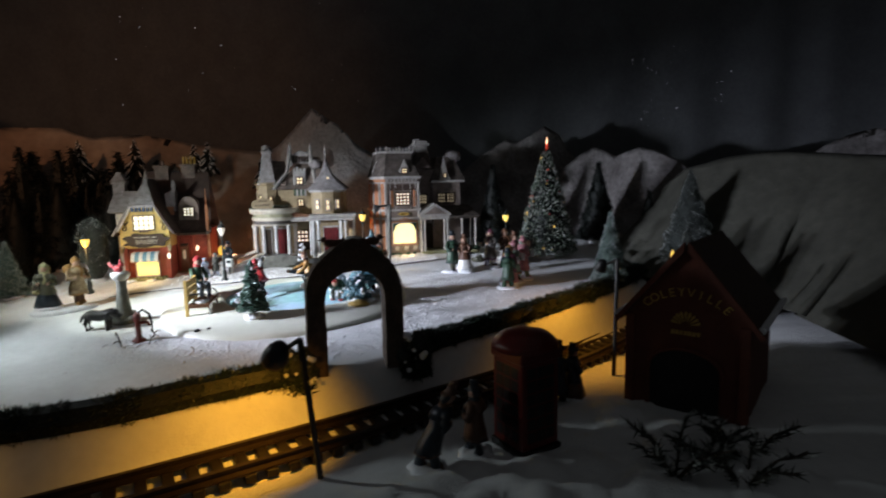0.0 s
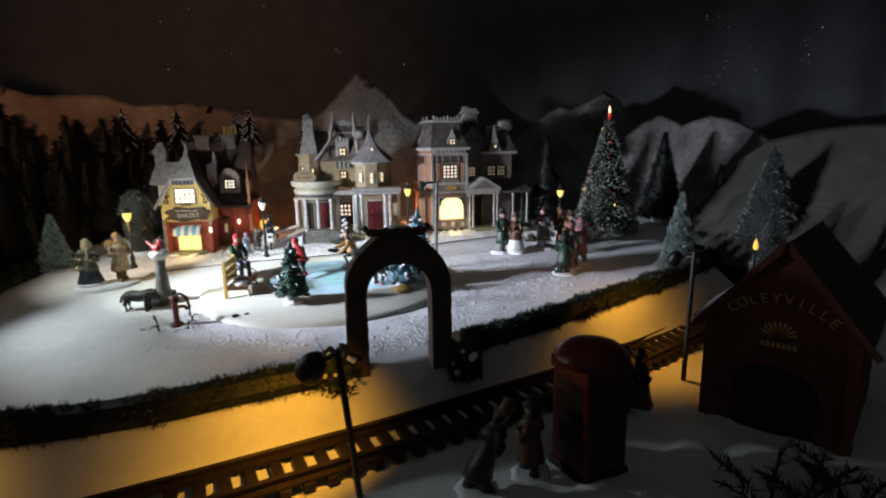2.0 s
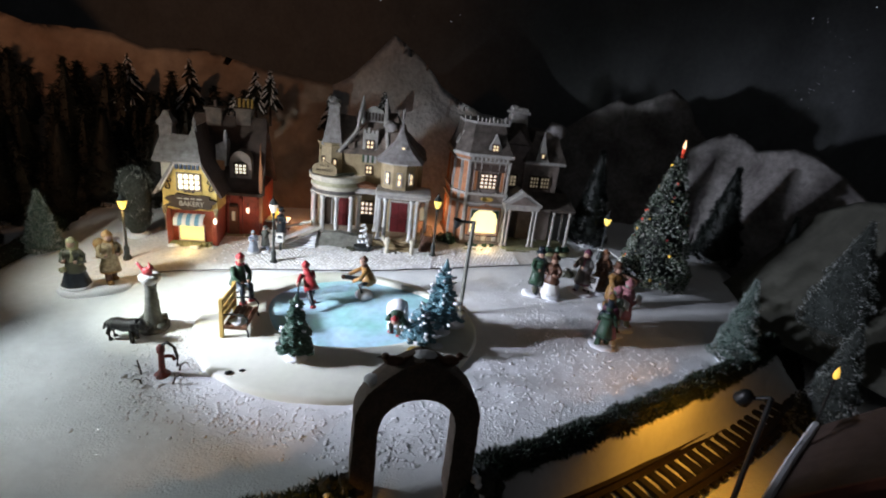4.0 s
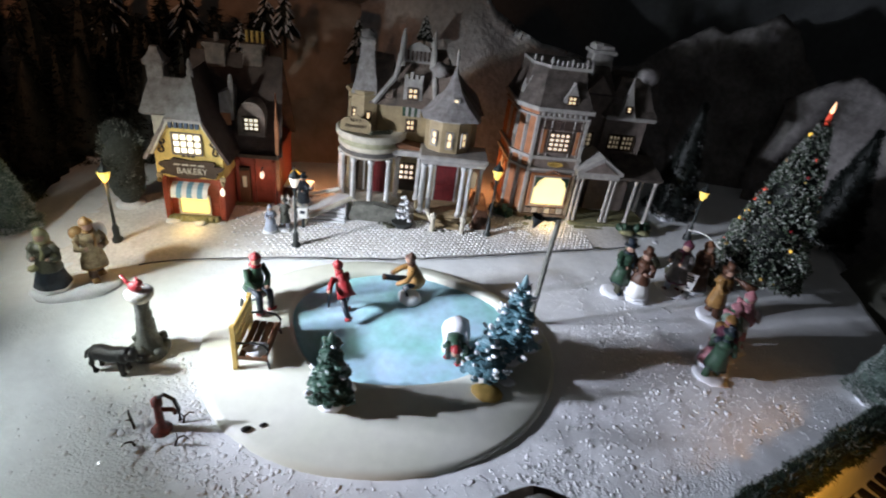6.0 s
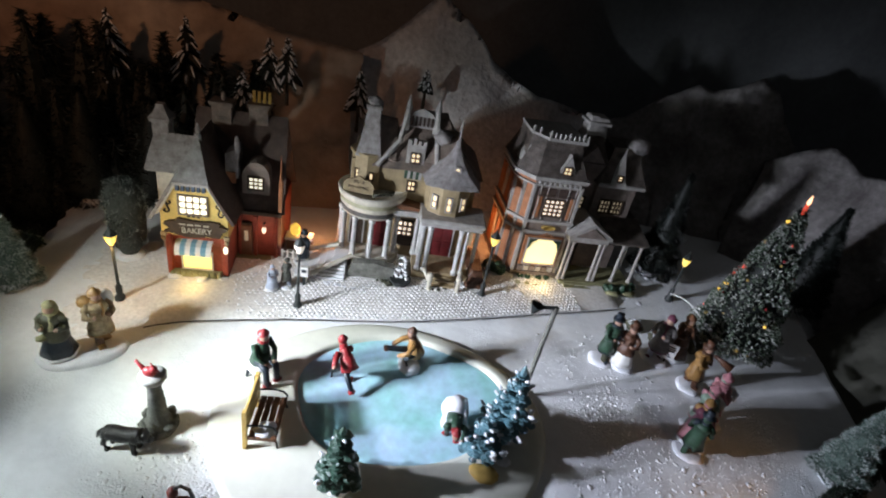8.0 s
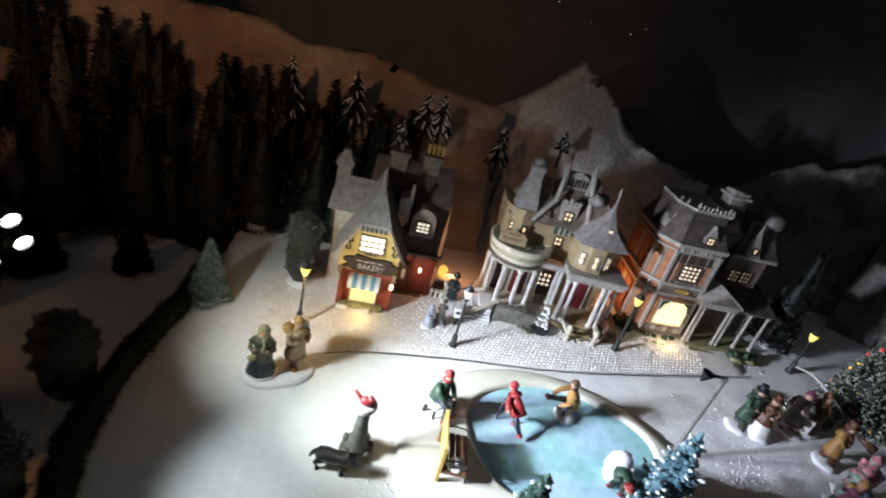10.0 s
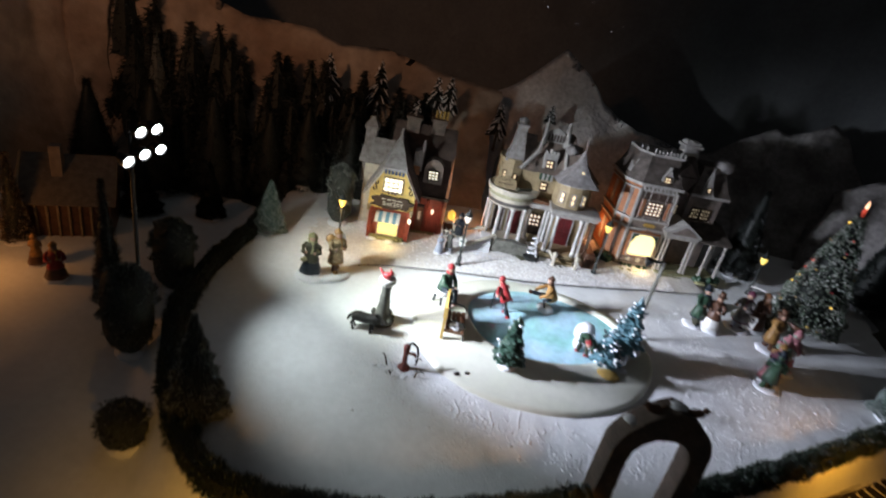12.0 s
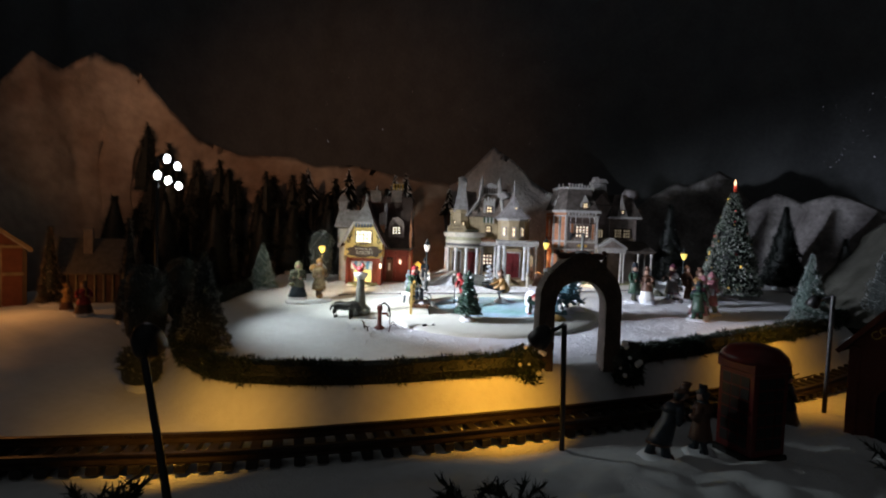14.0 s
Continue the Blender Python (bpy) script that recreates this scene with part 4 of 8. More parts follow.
for sx in (-1, 1):
    bm = mk()
    ball(bm, (sx * 0.0195, -0.002, 0.1265), 0.0052, 0, (1.5, 0.8, 0.75), 0.2)
    ball(bm, (sx * 0.0265, -0.002, 0.1300), 0.0030, 0)
    tube(bm, [(sx * 0.0155, -0.002, 0.1265), (sx * 0.0075, -0.001, 0.1300)], 0.0024, 6, end=0.0010)
    tube(bm, [(sx * 0.0290, -0.002, 0.1300), (sx * 0.0325, -0.002, 0.1295)], 0.0010, 5, end=0.0003)
    part("bird", bm, BROWNCOAT, arch, "small dark red-brown bird on top", True)
for sx in (-1, 1):
    q = np.random.RandomState(70 + sx)
    spot = np.stack([sx * 0.058 + np.clip(q.normal(size=4200), -1.8, 1.8) * 0.0072, -0.009 + np.clip(q.normal(size=4200), -1.8, 1.8) * 0.0060, -0.012 + np.clip(np.abs(q.normal(size=4200)), 0, 1.9) * 0.018], 1)
    way = q.normal(size=(4200, 3)) + [0, 0, 0.6]
    needle_cloud("shrub", spot, way / np.linalg.norm(way, axis=1, keepdims=True), q.uniform(0.004, 0.008, 4200), 0.001, HEDGE, arch, 70)
    bm = mk()
    for n in range(14):
        ball(bm, (sx * 0.056 + q.normal() * 0.006, -0.010 + q.normal() * 0.005, 0.004 + q.uniform(0, 0.022)), 0.0075, 0, (1, 0.9, 1), 0.6, 2)
    part("shrub_core", bm, TOPIARY_CORE, arch)
    bm = mk()
    r = random.Random(80 + sx)
    for n in range(9):
        ball(bm, (sx * (0.052 + r.uniform(-0.014, 0.016)), -0.020 + r.uniform(-0.006, 0.004), r.uniform(-0.002, 0.036)), r.uniform(0.0012, 0.0042), 0, (1, 1, 1), 0.3, 1)
    part("snow_tuft", bm, SNOW_CAP, arch)


# ---- houses ----
def window(parent, x0, x1, z0, z1, y, cols, rows, pane, frame_material, arch=0.0, bar=0.0012, rounding=0.36):
    """A lit window with its frame and every pane, facing -y at depth y."""
    bm = mk()
    b = 0.0016
    w, h = (x1 - x0) / cols, (z1 - z0) / rows
    xs = [x0 - b, x0] + [x0 + i * w + s * bar / 2 for i in range(1, cols) for s in (-1, 1)] + [x1, x1 + b]
    zs = [z0 - b, z0] + [z0 + j * h + s * bar / 2 for j in range(1, rows) for s in (-1, 1)] + [z1, z1 + b]
    grid = [[bm.verts.new((x, y + 0.001, z)) for z in zs] for x in xs]
    made = [bm.faces.new((grid[i][j], grid[i + 1][j], grid[i + 1][j + 1], grid[i][j + 1])) for i in range(len(xs) - 1) for j in range(len(zs) - 1) if i % 2 == 0 or j % 2 == 0]
    pulled = bmesh.ops.extrude_face_region(bm, geom=made)
    for v in pulled["geom"]:
        if isinstance(v, bmesh.types.BMVert):
            v.co.y -= 0.0021
    win = part("window", bm, frame_material, parent)
    for i in range(cols):
        for j in range(rows):
            bm = mk()
            g = bar * 0.5
            cx, cz, a, c = x0 + (i + 0.5) * w, z0 + (j + 0.5) * h, w / 2 - g, h / 2 - g
            k = min(0.75, rounding if not arch or j < rows - 1 else rounding + arch)
            pts = [(cx - a, cz - c * (1 - k)), (cx - a * (1 - k), cz - c), (cx + a * (1 - k), cz - c), (cx + a, cz - c * (1 - k)), (cx + a, cz + c * (1 - k)), (cx + a * (1 - k), cz + c), (cx - a * (1 - k), cz + c), (cx - a, cz + c * (1 - k))]
            prism(bm, pts, y - 0.0002, y + 0.0012)
            part("pane", bm, pane, win)
    return win


def slab(bm, quads, thick):
    """Roof sheets from corner points, given a thickness."""
    tmp = {}
    made = []
    for q in quads:
        for p in q:
            if p not in tmp:
                tmp[p] = bm.verts.new(p)
        made.append(bm.faces.new([tmp[p] for p in q]))
    bmesh.ops.recalc_face_normals(bm, faces=made)
    bmesh.ops.solidify(bm, geom=made, thickness=thick)
    return bm


def concave_roof(bm, pts, z0, z1, tip, steps=6, power=1.7, slot=0):
    """A flared roof that sweeps up from a plan polygon to a small tip."""
    cx, cy = sum(p[0] for p in pts) / len(pts), sum(p[1] for p in pts) / len(pts)
    prev = None
    for i in range(steps + 1):
        q = i / steps
        k = (1 - q) ** power * (1 - tip) + tip
        ring = [bm.verts.new((cx + (x - cx) * k, cy + (y - cy) * k, z0 + (z1 - z0) * q)) for x, y in pts]
        if prev:
            for j in range(len(ring)):
                f = bm.faces.new((prev[j], prev[(j + 1) % len(ring)], ring[(j + 1) % len(ring)], ring[j]))
                f.material_index = slot
        else:
            bm.faces.new(ring[::-1]).material_index = slot
        prev = ring
    bm.faces.new(prev).material_index = slot
    return bm


def column(parent, x, y, z0, z1, r, material):
    bm = mk()
    h = z1 - z0
    lathe(bm, [(r * 1.6, z0), (r * 1.6, z0 + 0.05 * h), (r * 1.05, z0 + 0.09 * h), (r * 1.1, z0 + 0.3 * h), (r * 0.9, z0 + 0.9 * h), (r * 1.4, z0 + 0.94 * h), (r * 1.4, z1)], x, y, 9)
    return part("column", bm, material, parent, smooth=True)


def snow_lumps(parent, spots, seed, material=None):
    bm = mk()
    r = random.Random(seed)
    for x, y, z, s in spots:
        ball(bm, (x, y, z), s, 0, (1.3, 1.1, 0.45), 0.5)
    return tagged(part("snow", bm, material or SNOW_CAP, parent, "snow lying on the ledges", True), kind="stuff")


def rect(x0, x1, y0, y1):
    return [(x0, y0), (x1, y0), (x1, y1), (x0, y1)]


# bakery
bk = thing("bakery", -0.510, 0.766, 0.0905, 17, "red and yellow bakery with lit windows and striped awning", "house", "lit houses along the street")
bm = mk()
box(bm, 0.010, 0.078, 0.0, 0.10, 0.0, 0.062, 0, 0.001)
part("gable_wall", bm, BRICK_RED, bk)
bm = mk()
prism(bm, [(0.007, 0.056), (0.079, 0.056), (0.079, 0.090), (0.060, 0.122), (0.025, 0.122), (0.007, 0.088)], -0.004, 0.09)
part("gable", worn(bm, 0.0004), YELLOW, bk, "yellow plaster gable")
bm = mk()
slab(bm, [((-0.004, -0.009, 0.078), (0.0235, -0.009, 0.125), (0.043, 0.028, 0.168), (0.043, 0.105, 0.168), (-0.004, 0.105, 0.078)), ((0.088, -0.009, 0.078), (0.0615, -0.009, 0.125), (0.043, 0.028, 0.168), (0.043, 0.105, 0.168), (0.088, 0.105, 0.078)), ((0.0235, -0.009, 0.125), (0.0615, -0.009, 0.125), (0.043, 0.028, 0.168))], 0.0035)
# faces turned right, and the right edge, take the second, darker material
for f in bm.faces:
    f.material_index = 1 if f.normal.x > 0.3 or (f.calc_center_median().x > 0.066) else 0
worn(bm, 0.0007)
part("gable_roof", bm, [ROOF_SNOW, ROOF_DARK], bk, "frosted grey shingle roof, dark brown on its right slope")
bm = mk()
lathe(bm, [(0.0035, 0.160), (0.0035, 0.168), (0.002, 0.170), (0.0028, 0.174), (0.0008, 0.181)], 0.043, 0.028, 8)
part("finial", bm, ROOF_SNOW, bk)
for i in range(6):
    bm = mk()
    box(bm, 0.0265 + i * 0.0055, 0.0300 + i * 0.0055, -0.0075, -0.003, 0.1145, 0.1215)
    part("bracket", bm, BRACKET, bk)
bm = mk()
box(bm, 0.022, 0.063, -0.008, -0.003, 0.121, 0.1235)
part("cornice", bm, TRIM, bk)
for x0, x1, za, zb in ((0.0035, 0.0245, 0.083, 0.1215), (0.0825, 0.0615, 0.083, 0.1215)):
    bm = mk()
    d = 0.0028 if x0 < x1 else -0.0028
    prism(bm, [(x0, za), (x0 + d, za), (x1 + d, zb), (x1, zb)], -0.0075, -0.0035)
    part("bargeboard", bm, CREAM, bk)
window(bk, 0.0285, 0.0575, 0.0855, 0.1075, -0.005, 4, 3, PANE_WHITE, GREYWALL, bar=0.0010, rounding=0.5)
for cx, s in ((0.0165, 1), (0.0705, -1)):
    bm = mk()
    pts = []
    for i in range(19):
        a = 1.5 * math.pi * (1 - i / 18)
        rad = 0.0006 + 0.0032 * i / 18
        pts.append((cx + s * (0.0012 + rad * math.cos(a + math.pi)), -0.0048, 0.0985 - 0.0036 + rad * math.sin(a + math.pi) + 0.0036))
    for i in range(19):
        a = 1.5 * math.pi * i / 18
        rad = 0.0038 - 0.0032 * i / 18
        pts.append((cx + s * (-0.0012 + rad * math.cos(-a) - 0.0014), -0.0048, 0.0880 + rad * math.sin(-a)))
    tube(bm, pts, 0.0010, 5)
    part("scroll", bm, WOOD_DARK, bk, "carved scroll ornament")
bm = mk()
outline = []
for i in range(44):
    a = 2 * math.pi * i / 44
    k = 1 + 0.10 * math.sin(7 * a + 1) + 0.06 * math.sin(11 * a)
    outline.append((0.0445 + 0.0315 * k * abs(math.cos(a)) ** 0.6 * (1 if math.cos(a) > 0 else -1), 0.0685 + 0.0105 * k * abs(math.sin(a)) ** 0.7 * (1 if math.sin(a) > 0 else -1)))
prism(bm, outline, -0.0085, -0.004)
sign = part("sign", bm, WOOD_DARK, bk, "dark carved sign board")
FRONT = pose(0, 0, 0, 90, 0, 0)
lettering("lettering", "BAKERY", 0.0100, Matrix.Translation((0.0465, -0.0090, 0.0660)) @ FRONT, CREAM, sign, squeeze=0.92)
for i in range(4):
    bm = mk()
    box(bm, 0.028 + i * 0.0085, 0.0345 + i * 0.0085, -0.0092, -0.0084, 0.0730 - 0.0004 * (i % 2), 0.0744)
    part("writing_bar", bm, CREAM, sign)
for i in range(3):
    bm = mk()
    box(bm, 0.036 + i * 0.005, 0.0395 + i * 0.005, -0.0052, -0.0038, 0.0812, 0.0835)
    part("carved_bar", bm, WOOD_DARK, bk)
for i in range(7):
    bm = mk()
    prof = [(0.0, 0.0495), (-0.006, 0.0485), (-0.0105, 0.0455), (-0.0135, 0.0405), (-0.014, 0.035), (-0.0128, 0.035), (-0.0122, 0.0402), (-0.0095, 0.0445), (-0.0055, 0.0470), (0.0, 0.0478)]
    x0, x1 = 0.0215 + i * 0.0057, 0.0215 + (i + 1) * 0.0057
    a = [bm.verts.new((x0, y, z)) for y, z in prof]
    b = [bm.verts.new((x1, y, z)) for y, z in prof]
    n = len(prof)
    bm.faces.new(a), bm.faces.new(b[::-1])
    for j in range(n):
        bm.faces.new((a[j], b[j], b[(j + 1) % n], a[(j + 1) % n]))
    part("awning_stripe", bm, WHITE if i % 2 == 0 else BLUE, bk, "striped blue and white awning")
window(bk, 0.0270, 0.0590, 0.0110, 0.0330, -0.0022, 1, 1, PANE_YELLOW, CREAM, rounding=0.06)
bm = mk()
box(bm, 0.014, 0.072, -0.010, 0.0, 0.0, 0.0085, 0, 0.0015)
for i in range(9):
    ball(bm, (0.017 + i * 0.0065, -0.009, 0.0065), 0.0036, 0, (1, 1, 0.9), 0.5, 1)
part("window_box", bm, MOSS, bk, "mossy stone window box")
for x in (0.010, 0.0715):
    bm = mk()
    box(bm, x, x + 0.0068, -0.005, 0.001, 0.0, 0.057, 0, 0.0008)
    part("pillar", bm, BRICK_RED, bk)
bm = mk()
box(bm, 0.020, 0.132, 0.044, 0.125, 0.0, 0.080, 0, 0.001)
part("main_wall", bm, BRICK_RED, bk)
bm = mk()
box(bm, -0.012, 0.022, 0.046, 0.100, 0.0, 0.118, 0, 0.001)
part("wing_wall", bm, CREAM, bk, "cream wall of the side wing")
bm = mk()
slab(bm, [((-0.022, 0.038, 0.114), (0.030, 0.038, 0.114), (0.030, 0.072, 0.148), (-0.018, 0.072, 0.148)), ((-0.022, 0.110, 0.114), (0.030, 0.110, 0.114), (0.030, 0.072, 0.148), (-0.018, 0.072, 0.148)), ((-0.022, 0.038, 0.114), (-0.022, 0.110, 0.114), (-0.018, 0.072, 0.148))], 0.0035)
part("wing_roof", worn(bm, 0.0007), ROOF_SNOW, bk, "frosted roof of the side wing")
bm = mk()
slab(bm, [((0.022, 0.036, 0.074), (0.136, 0.036, 0.074), (0.130, 0.088, 0.180), (0.026, 0.088, 0.180)), ((0.022, 0.140, 0.074), (0.136, 0.140, 0.074), (0.130, 0.088, 0.180), (0.026, 0.088, 0.180))], 0.0035)
part("main_roof", worn(bm, 0.0007), ROOF_DARK, bk, "dark brown shingle roof")
for x in (0.0800, 0.0985, 0.1235):
    bm = mk()
    box(bm, x, x + 0.0040, 0.0405, 0.0450, 0.0, 0.068, 0, 0.0006)
    box(bm, x - 0.0008, x + 0.0048, 0.0395, 0.0450, 0.062, 0.0665, 0, 0.0005)
    part("pilaster", bm, BRICK_RED, bk)
for x0, x1 in ((0.0818, 0.0978),):
    bm = mk()
    box(bm, x0 + 0.0022, x1 - 0.0018, 0.0395, 0.0450, 0.0525, 0.0560, 0, 0.0006)
    part("door_hood", bm, WOOD_DARK, bk)
bm = mk()
tube(bm, [(0.1110, 0.0450, 0.0560), (0.1110, 0.0390, 0.0565), (0.1110, 0.0390, 0.0520)], 0.0008, 5)
part("lantern_bracket", bm, IRON, bk)
for x in (0.0060, 0.0745):
    bm = mk()
    box(bm, x, x + 0.0065, -0.0062, -0.003, 0.054, 0.0600, 0, 0.0008)
    ball(bm, (x + 0.0032, -0.0062, 0.0520), 0.0030, 0, (1, 0.7, 1.2), 0.2, 1)
    part("corbel", bm, TAN, bk)
bm = mk()
box(bm, 0.080, 0.133, 0.033, 0.040, 0.071, 0.0765, 0, 0.0008)
part("gutter", bm, WOOD_DARK, bk)
bm = mk()
prism(bm, [(-0.008, 0.0), (0.128, 0.0), (0.128, 0.08), (0.06, 0.10), (-0.008, 0.08)], 0.1245, 0.128)
part("back_wall", bm, BRICK_RED, bk)
bm = mk()
prism(bm, [(0.1285, 0.03), (0.1325, 0.03), (0.1325, 0.116), (0.1315, 0.120), (0.1305, 0.150), (0.1295, 0.120), (0.1285, 0.116)], 0.036, 0.042)
# the warm light on the pier is put into its orange colour
part("end_pier", bm, BRICK_ORANGE, bk)
bm = mk()
pts = [(0.086, 0.096)] + [(0.1015 + 0.0155 * math.cos(math.pi - math.pi * i / 10), 0.118 + 0.0185 * math.sin(math.pi * i / 10)) for i in range(11)] + [(0.117, 0.096)]
prism(bm, pts, 0.041, 0.080)
dormer = part("dormer", worn(bm, 0.0004), ROOF_BROWN, bk, "arched brown dormer")
window(bk, 0.0935, 0.1095, 0.1030, 0.1175, 0.0405, 3, 3, PANE_WHITE, WOOD_DARK, bar=0.0016, rounding=0.5)
bm = mk()
prism(bm, [(0.066, 0.112), (0.081, 0.112), (0.081, 0.142), (0.0785, 0.148), (0.066, 0.142)], 0.045, 0.075)
part("stair_dormer", bm, ROOF_SNOW, bk, "pale side wall of a small dormer")
bm = mk()
box(bm, 0.0645, 0.078, 0.0438, 0.0460, 0.106, 0.120)
part("orange_panel", bm, BRICK_ORANGE, bk)
bm = mk()
lathe(bm, [(0.003, 0.135), (0.003, 0.158), (0.0015, 0.164)], 0.0795, 0.047, 8)
part("finial", bm, ROOF_SNOW, bk)
for x0, x1, y0, top, mt in ((-0.020, -0.002, 0.070, 0.160, ROOF_SNOW), (0.044, 0.066, 0.080, 0.186, ROOF_BROWN), (0.086, 0.108, 0.082, 0.188, ROOF_BROWN)):
    bm = mk()
    box(bm, x0, x1, y0, y0 + 0.018, 0.07, top, 0, 0.0006)
    box(bm, x0 - 0.0025, x1 + 0.0025, y0 - 0.0025, y0 + 0.0205, top, top + 0.005, 0, 0.0008)
    chim = part("chimney", bm, mt, bk)
    k = 1 if x0 < 0 else 4
    for i in range(k):
        bm = mk()
        if k == 1:
            concave_roof(bm, rect(x0 - 0.003, x1 + 0.003, y0 - 0.003, y0 + 0.021), top + 0.005, top + 0.020, 0.35)
            part("chimney_cap", bm, ROOF_SNOW, chim)
        elif x0 > 0.07:
            lathe(bm, [(0.0022, top + 0.005), (0.0018, top + 0.017), (0.0024, top + 0.018)], x0 + 0.004 + i * 0.006, y0 + 0.009, 7)
            part("chimney_pot", bm, WOOD_GOLD, chim)
        else:
            if i == 0:
                lathe(bm, [(0.003, top + 0.005), (0.0025, top + 0.014)], x0 + 0.012, y0 + 0.009, 7)
                part("chimney_pot", bm, GREYWALL, chim)
            else:
                bm.free()
bm = mk()
box(bm, 0.0830, 0.0965, 0.0405, 0.0450, 0.006, 0.052, 0, 0.0008)
door = part("door", bm, WOOD_RED, bk, "brown wooden shop door")
bm = mk()
box(bm, 0.0875, 0.0920, 0.0397, 0.0410, 0.030, 0.0445)
part("door_pane", bm, PANE_DIM, door)
for x, z, y in ((0.1110, 0.046, 0.040), (0.0765, 0.040, -0.006)):
    bm = mk()
    lathe(bm, [(0.0008, z - 0.003), (0.0024, z - 0.001), (0.0027, z + 0.004), (0.0006, z + 0.007)], x, y, 7)
    part("wall_lantern", bm, PANE_WHITE if y < 0 else PANE_ROSE, bk)
for i in range(3):
    bm = mk()
    box(bm, 0.076, 0.128 - 0.004 * i, 0.018 + 0.008 * i, 0.045, 0.0, 0.003 + 0.0028 * i, 0, 0.0006)
    part("step", bm, MOSS, bk)
snow_lumps(bk, [(0.02, -0.011, 0.004, 0.006), (0.05, -0.012, 0.003, 0.006), (0.073, -0.008, 0.003, 0.005), (0.1, 0.02, 0.003, 0.006)], 5)

# guest house
gh_ = thing("guest_house", -0.325, 0.862, 0.0965, 14, "cream and tan guest house with round porch and turret roof", "house", "lit houses along the street")
bm = mk()
box(bm, 0.004, 0.165, 0.034, 0.125, 0.0, 0.140, 0, 0.001)
part("wall", bm, TAN, gh_, "tan painted wall")
bm = mk()
lathe(bm, [(0.044, 0.0), (0.044, 0.016), (0.041, 0.018), (0.041, 0.020)], 0.034, 0.036, 28)
part("porch_floor", bm, CREAM, gh_)
bm = mk()
lathe(bm, [(0.037, 0.074), (0.0385, 0.076), (0.0385, 0.084), (0.041, 0.086), (0.041, 0.089), (0.036, 0.092), (0.036, 0.094), (0.0435, 0.097), (0.0445, 0.104), (0.0415, 0.1055), (0.040, 0.103), (0.0, 0.102)], 0.034, 0.036, 32)
part("round_balcony", bm, [CREAM], gh_, "cream round balcony over the porch", True)
bm = mk()
lathe(bm, [(0.0405, 0.0892), (0.0392, 0.0905), (0.0380, 0.0940), (0.0420, 0.0968)], 0.034, 0.036, 32)
part("balcony_band", bm, PORCH_BAND, gh_, "mossy yellow-green band", True)
bm = mk()
lathe(bm, [(0.0390, 0.0775), (0.0392, 0.0785), (0.0392, 0.082), (0.0390, 0.083)], 0.034, 0.036, 32)
part("frieze", bm, GREYCOAT, gh_, "dark carved frieze")
for a in (-178, -152, -118, -84, -48, -20):
    column(gh_, 0.034 + 0.0375 * math.cos(radians(a)), 0.036 + 0.0375 * math.sin(radians(a)), 0.016, 0.075, 0.0031, COLUMN)
bm = mk()
prism(bm, [(-0.003, 0.104), (0.034, 0.104), (0.034, 0.116), (0.029, 0.121), (0.022, 0.122), (0.0155, 0.1265), (0.009, 0.122), (0.002, 0.121), (-0.003, 0.116)], -0.0020, 0.0005)
sg = part("sign", worn(bm, 0.0003), TAN, gh_, "arched tan sign board on the balcony")
sg.matrix_local = Matrix.Translation((0, 0.004, 0)) @ pose(0, 0, 0, -6, 0, -4)
lettering("lettering", "BED &", 0.0052, Matrix.Translation((0.0155, -0.0023, 0.1185)) @ FRONT, WOOD_DARK, sg)
lettering("lettering", "BREAKFAST", 0.0052, Matrix.Translation((0.0155, -0.0023, 0.1115)) @ FRONT, WOOD_DARK, sg, squeeze=0.98)
bm = mk()
for i in range(12):
    ball(bm, (0.036 + 0.0021 * i, 0.000 + 0.0012 * i, 0.1075 + 0.002 * (i % 2)), 0.0027, 0, (1, 1, 0.8), 0.4, 1)
part("planter", bm, OLIVE, gh_, "dry grey-brown plants on the balcony")
bm = mk()
lathe(bm, [(0.021, 0.10), (0.021, 0.145), (0.0245, 0.147), (0.0245, 0.151)], 0.024, 0.046, 8)
part("turret", worn(bm, 0.0004), TAN, gh_)
bm = mk()
slab(bm, [((0.020, 0.030, 0.150), (0.058, 0.026, 0.147), (0.054, 0.062, 0.190), (0.028, 0.062, 0.192)), ((0.020, 0.030, 0.150), (0.028, 0.062, 0.192), (0.012, 0.100, 0.147)), ((0.058, 0.026, 0.147), (0.054, 0.062, 0.190), (0.062, 0.100, 0.147))], 0.004)
part("turret_roof", worn(bm, 0.001), ROOF_BROWN, gh_, "brown-grey shingle roof behind the chimney")
bm = mk()
prev = None
for i in range(9):
    q = i / 8
    w_, d_ = 0.0085 * (1 - q) ** 1.8 + 0.0078, 0.0075 * (1 - q) ** 1.8 + 0.0066
    cx = 0.0235 + 0.001 * q
    ring = [bm.verts.new((cx + sx * w_, 0.0400 + sy * d_, 0.147 + 0.058 * q)) for sx, sy in ((-1, -1), (1, -1), (1, 1), (-1, 1))]
    if prev:
        for j in range(4):
            bm.faces.new((prev[j], prev[(j + 1) % 4], ring[(j + 1) % 4], ring[j]))
    prev = ring
bm.faces.new(prev)
box(bm, 0.0145, 0.0345, 0.0320, 0.0480, 0.204, 0.2095, 0, 0.0012)
ball(bm, (0.0245, 0.0400, 0.2125), 0.0090, 0, (1.0, 0.8, 0.75), 0.3)
part("chimney", worn(bm, 0.0009, 0.007), ROOF_SNOW, gh_, "tall flared frosted chimney")
bm = mk()
concave_roof(bm, rect(0.030, 0.170, 0.022, 0.130), 0.138, 0.198, 0.26, 8, 1.35)
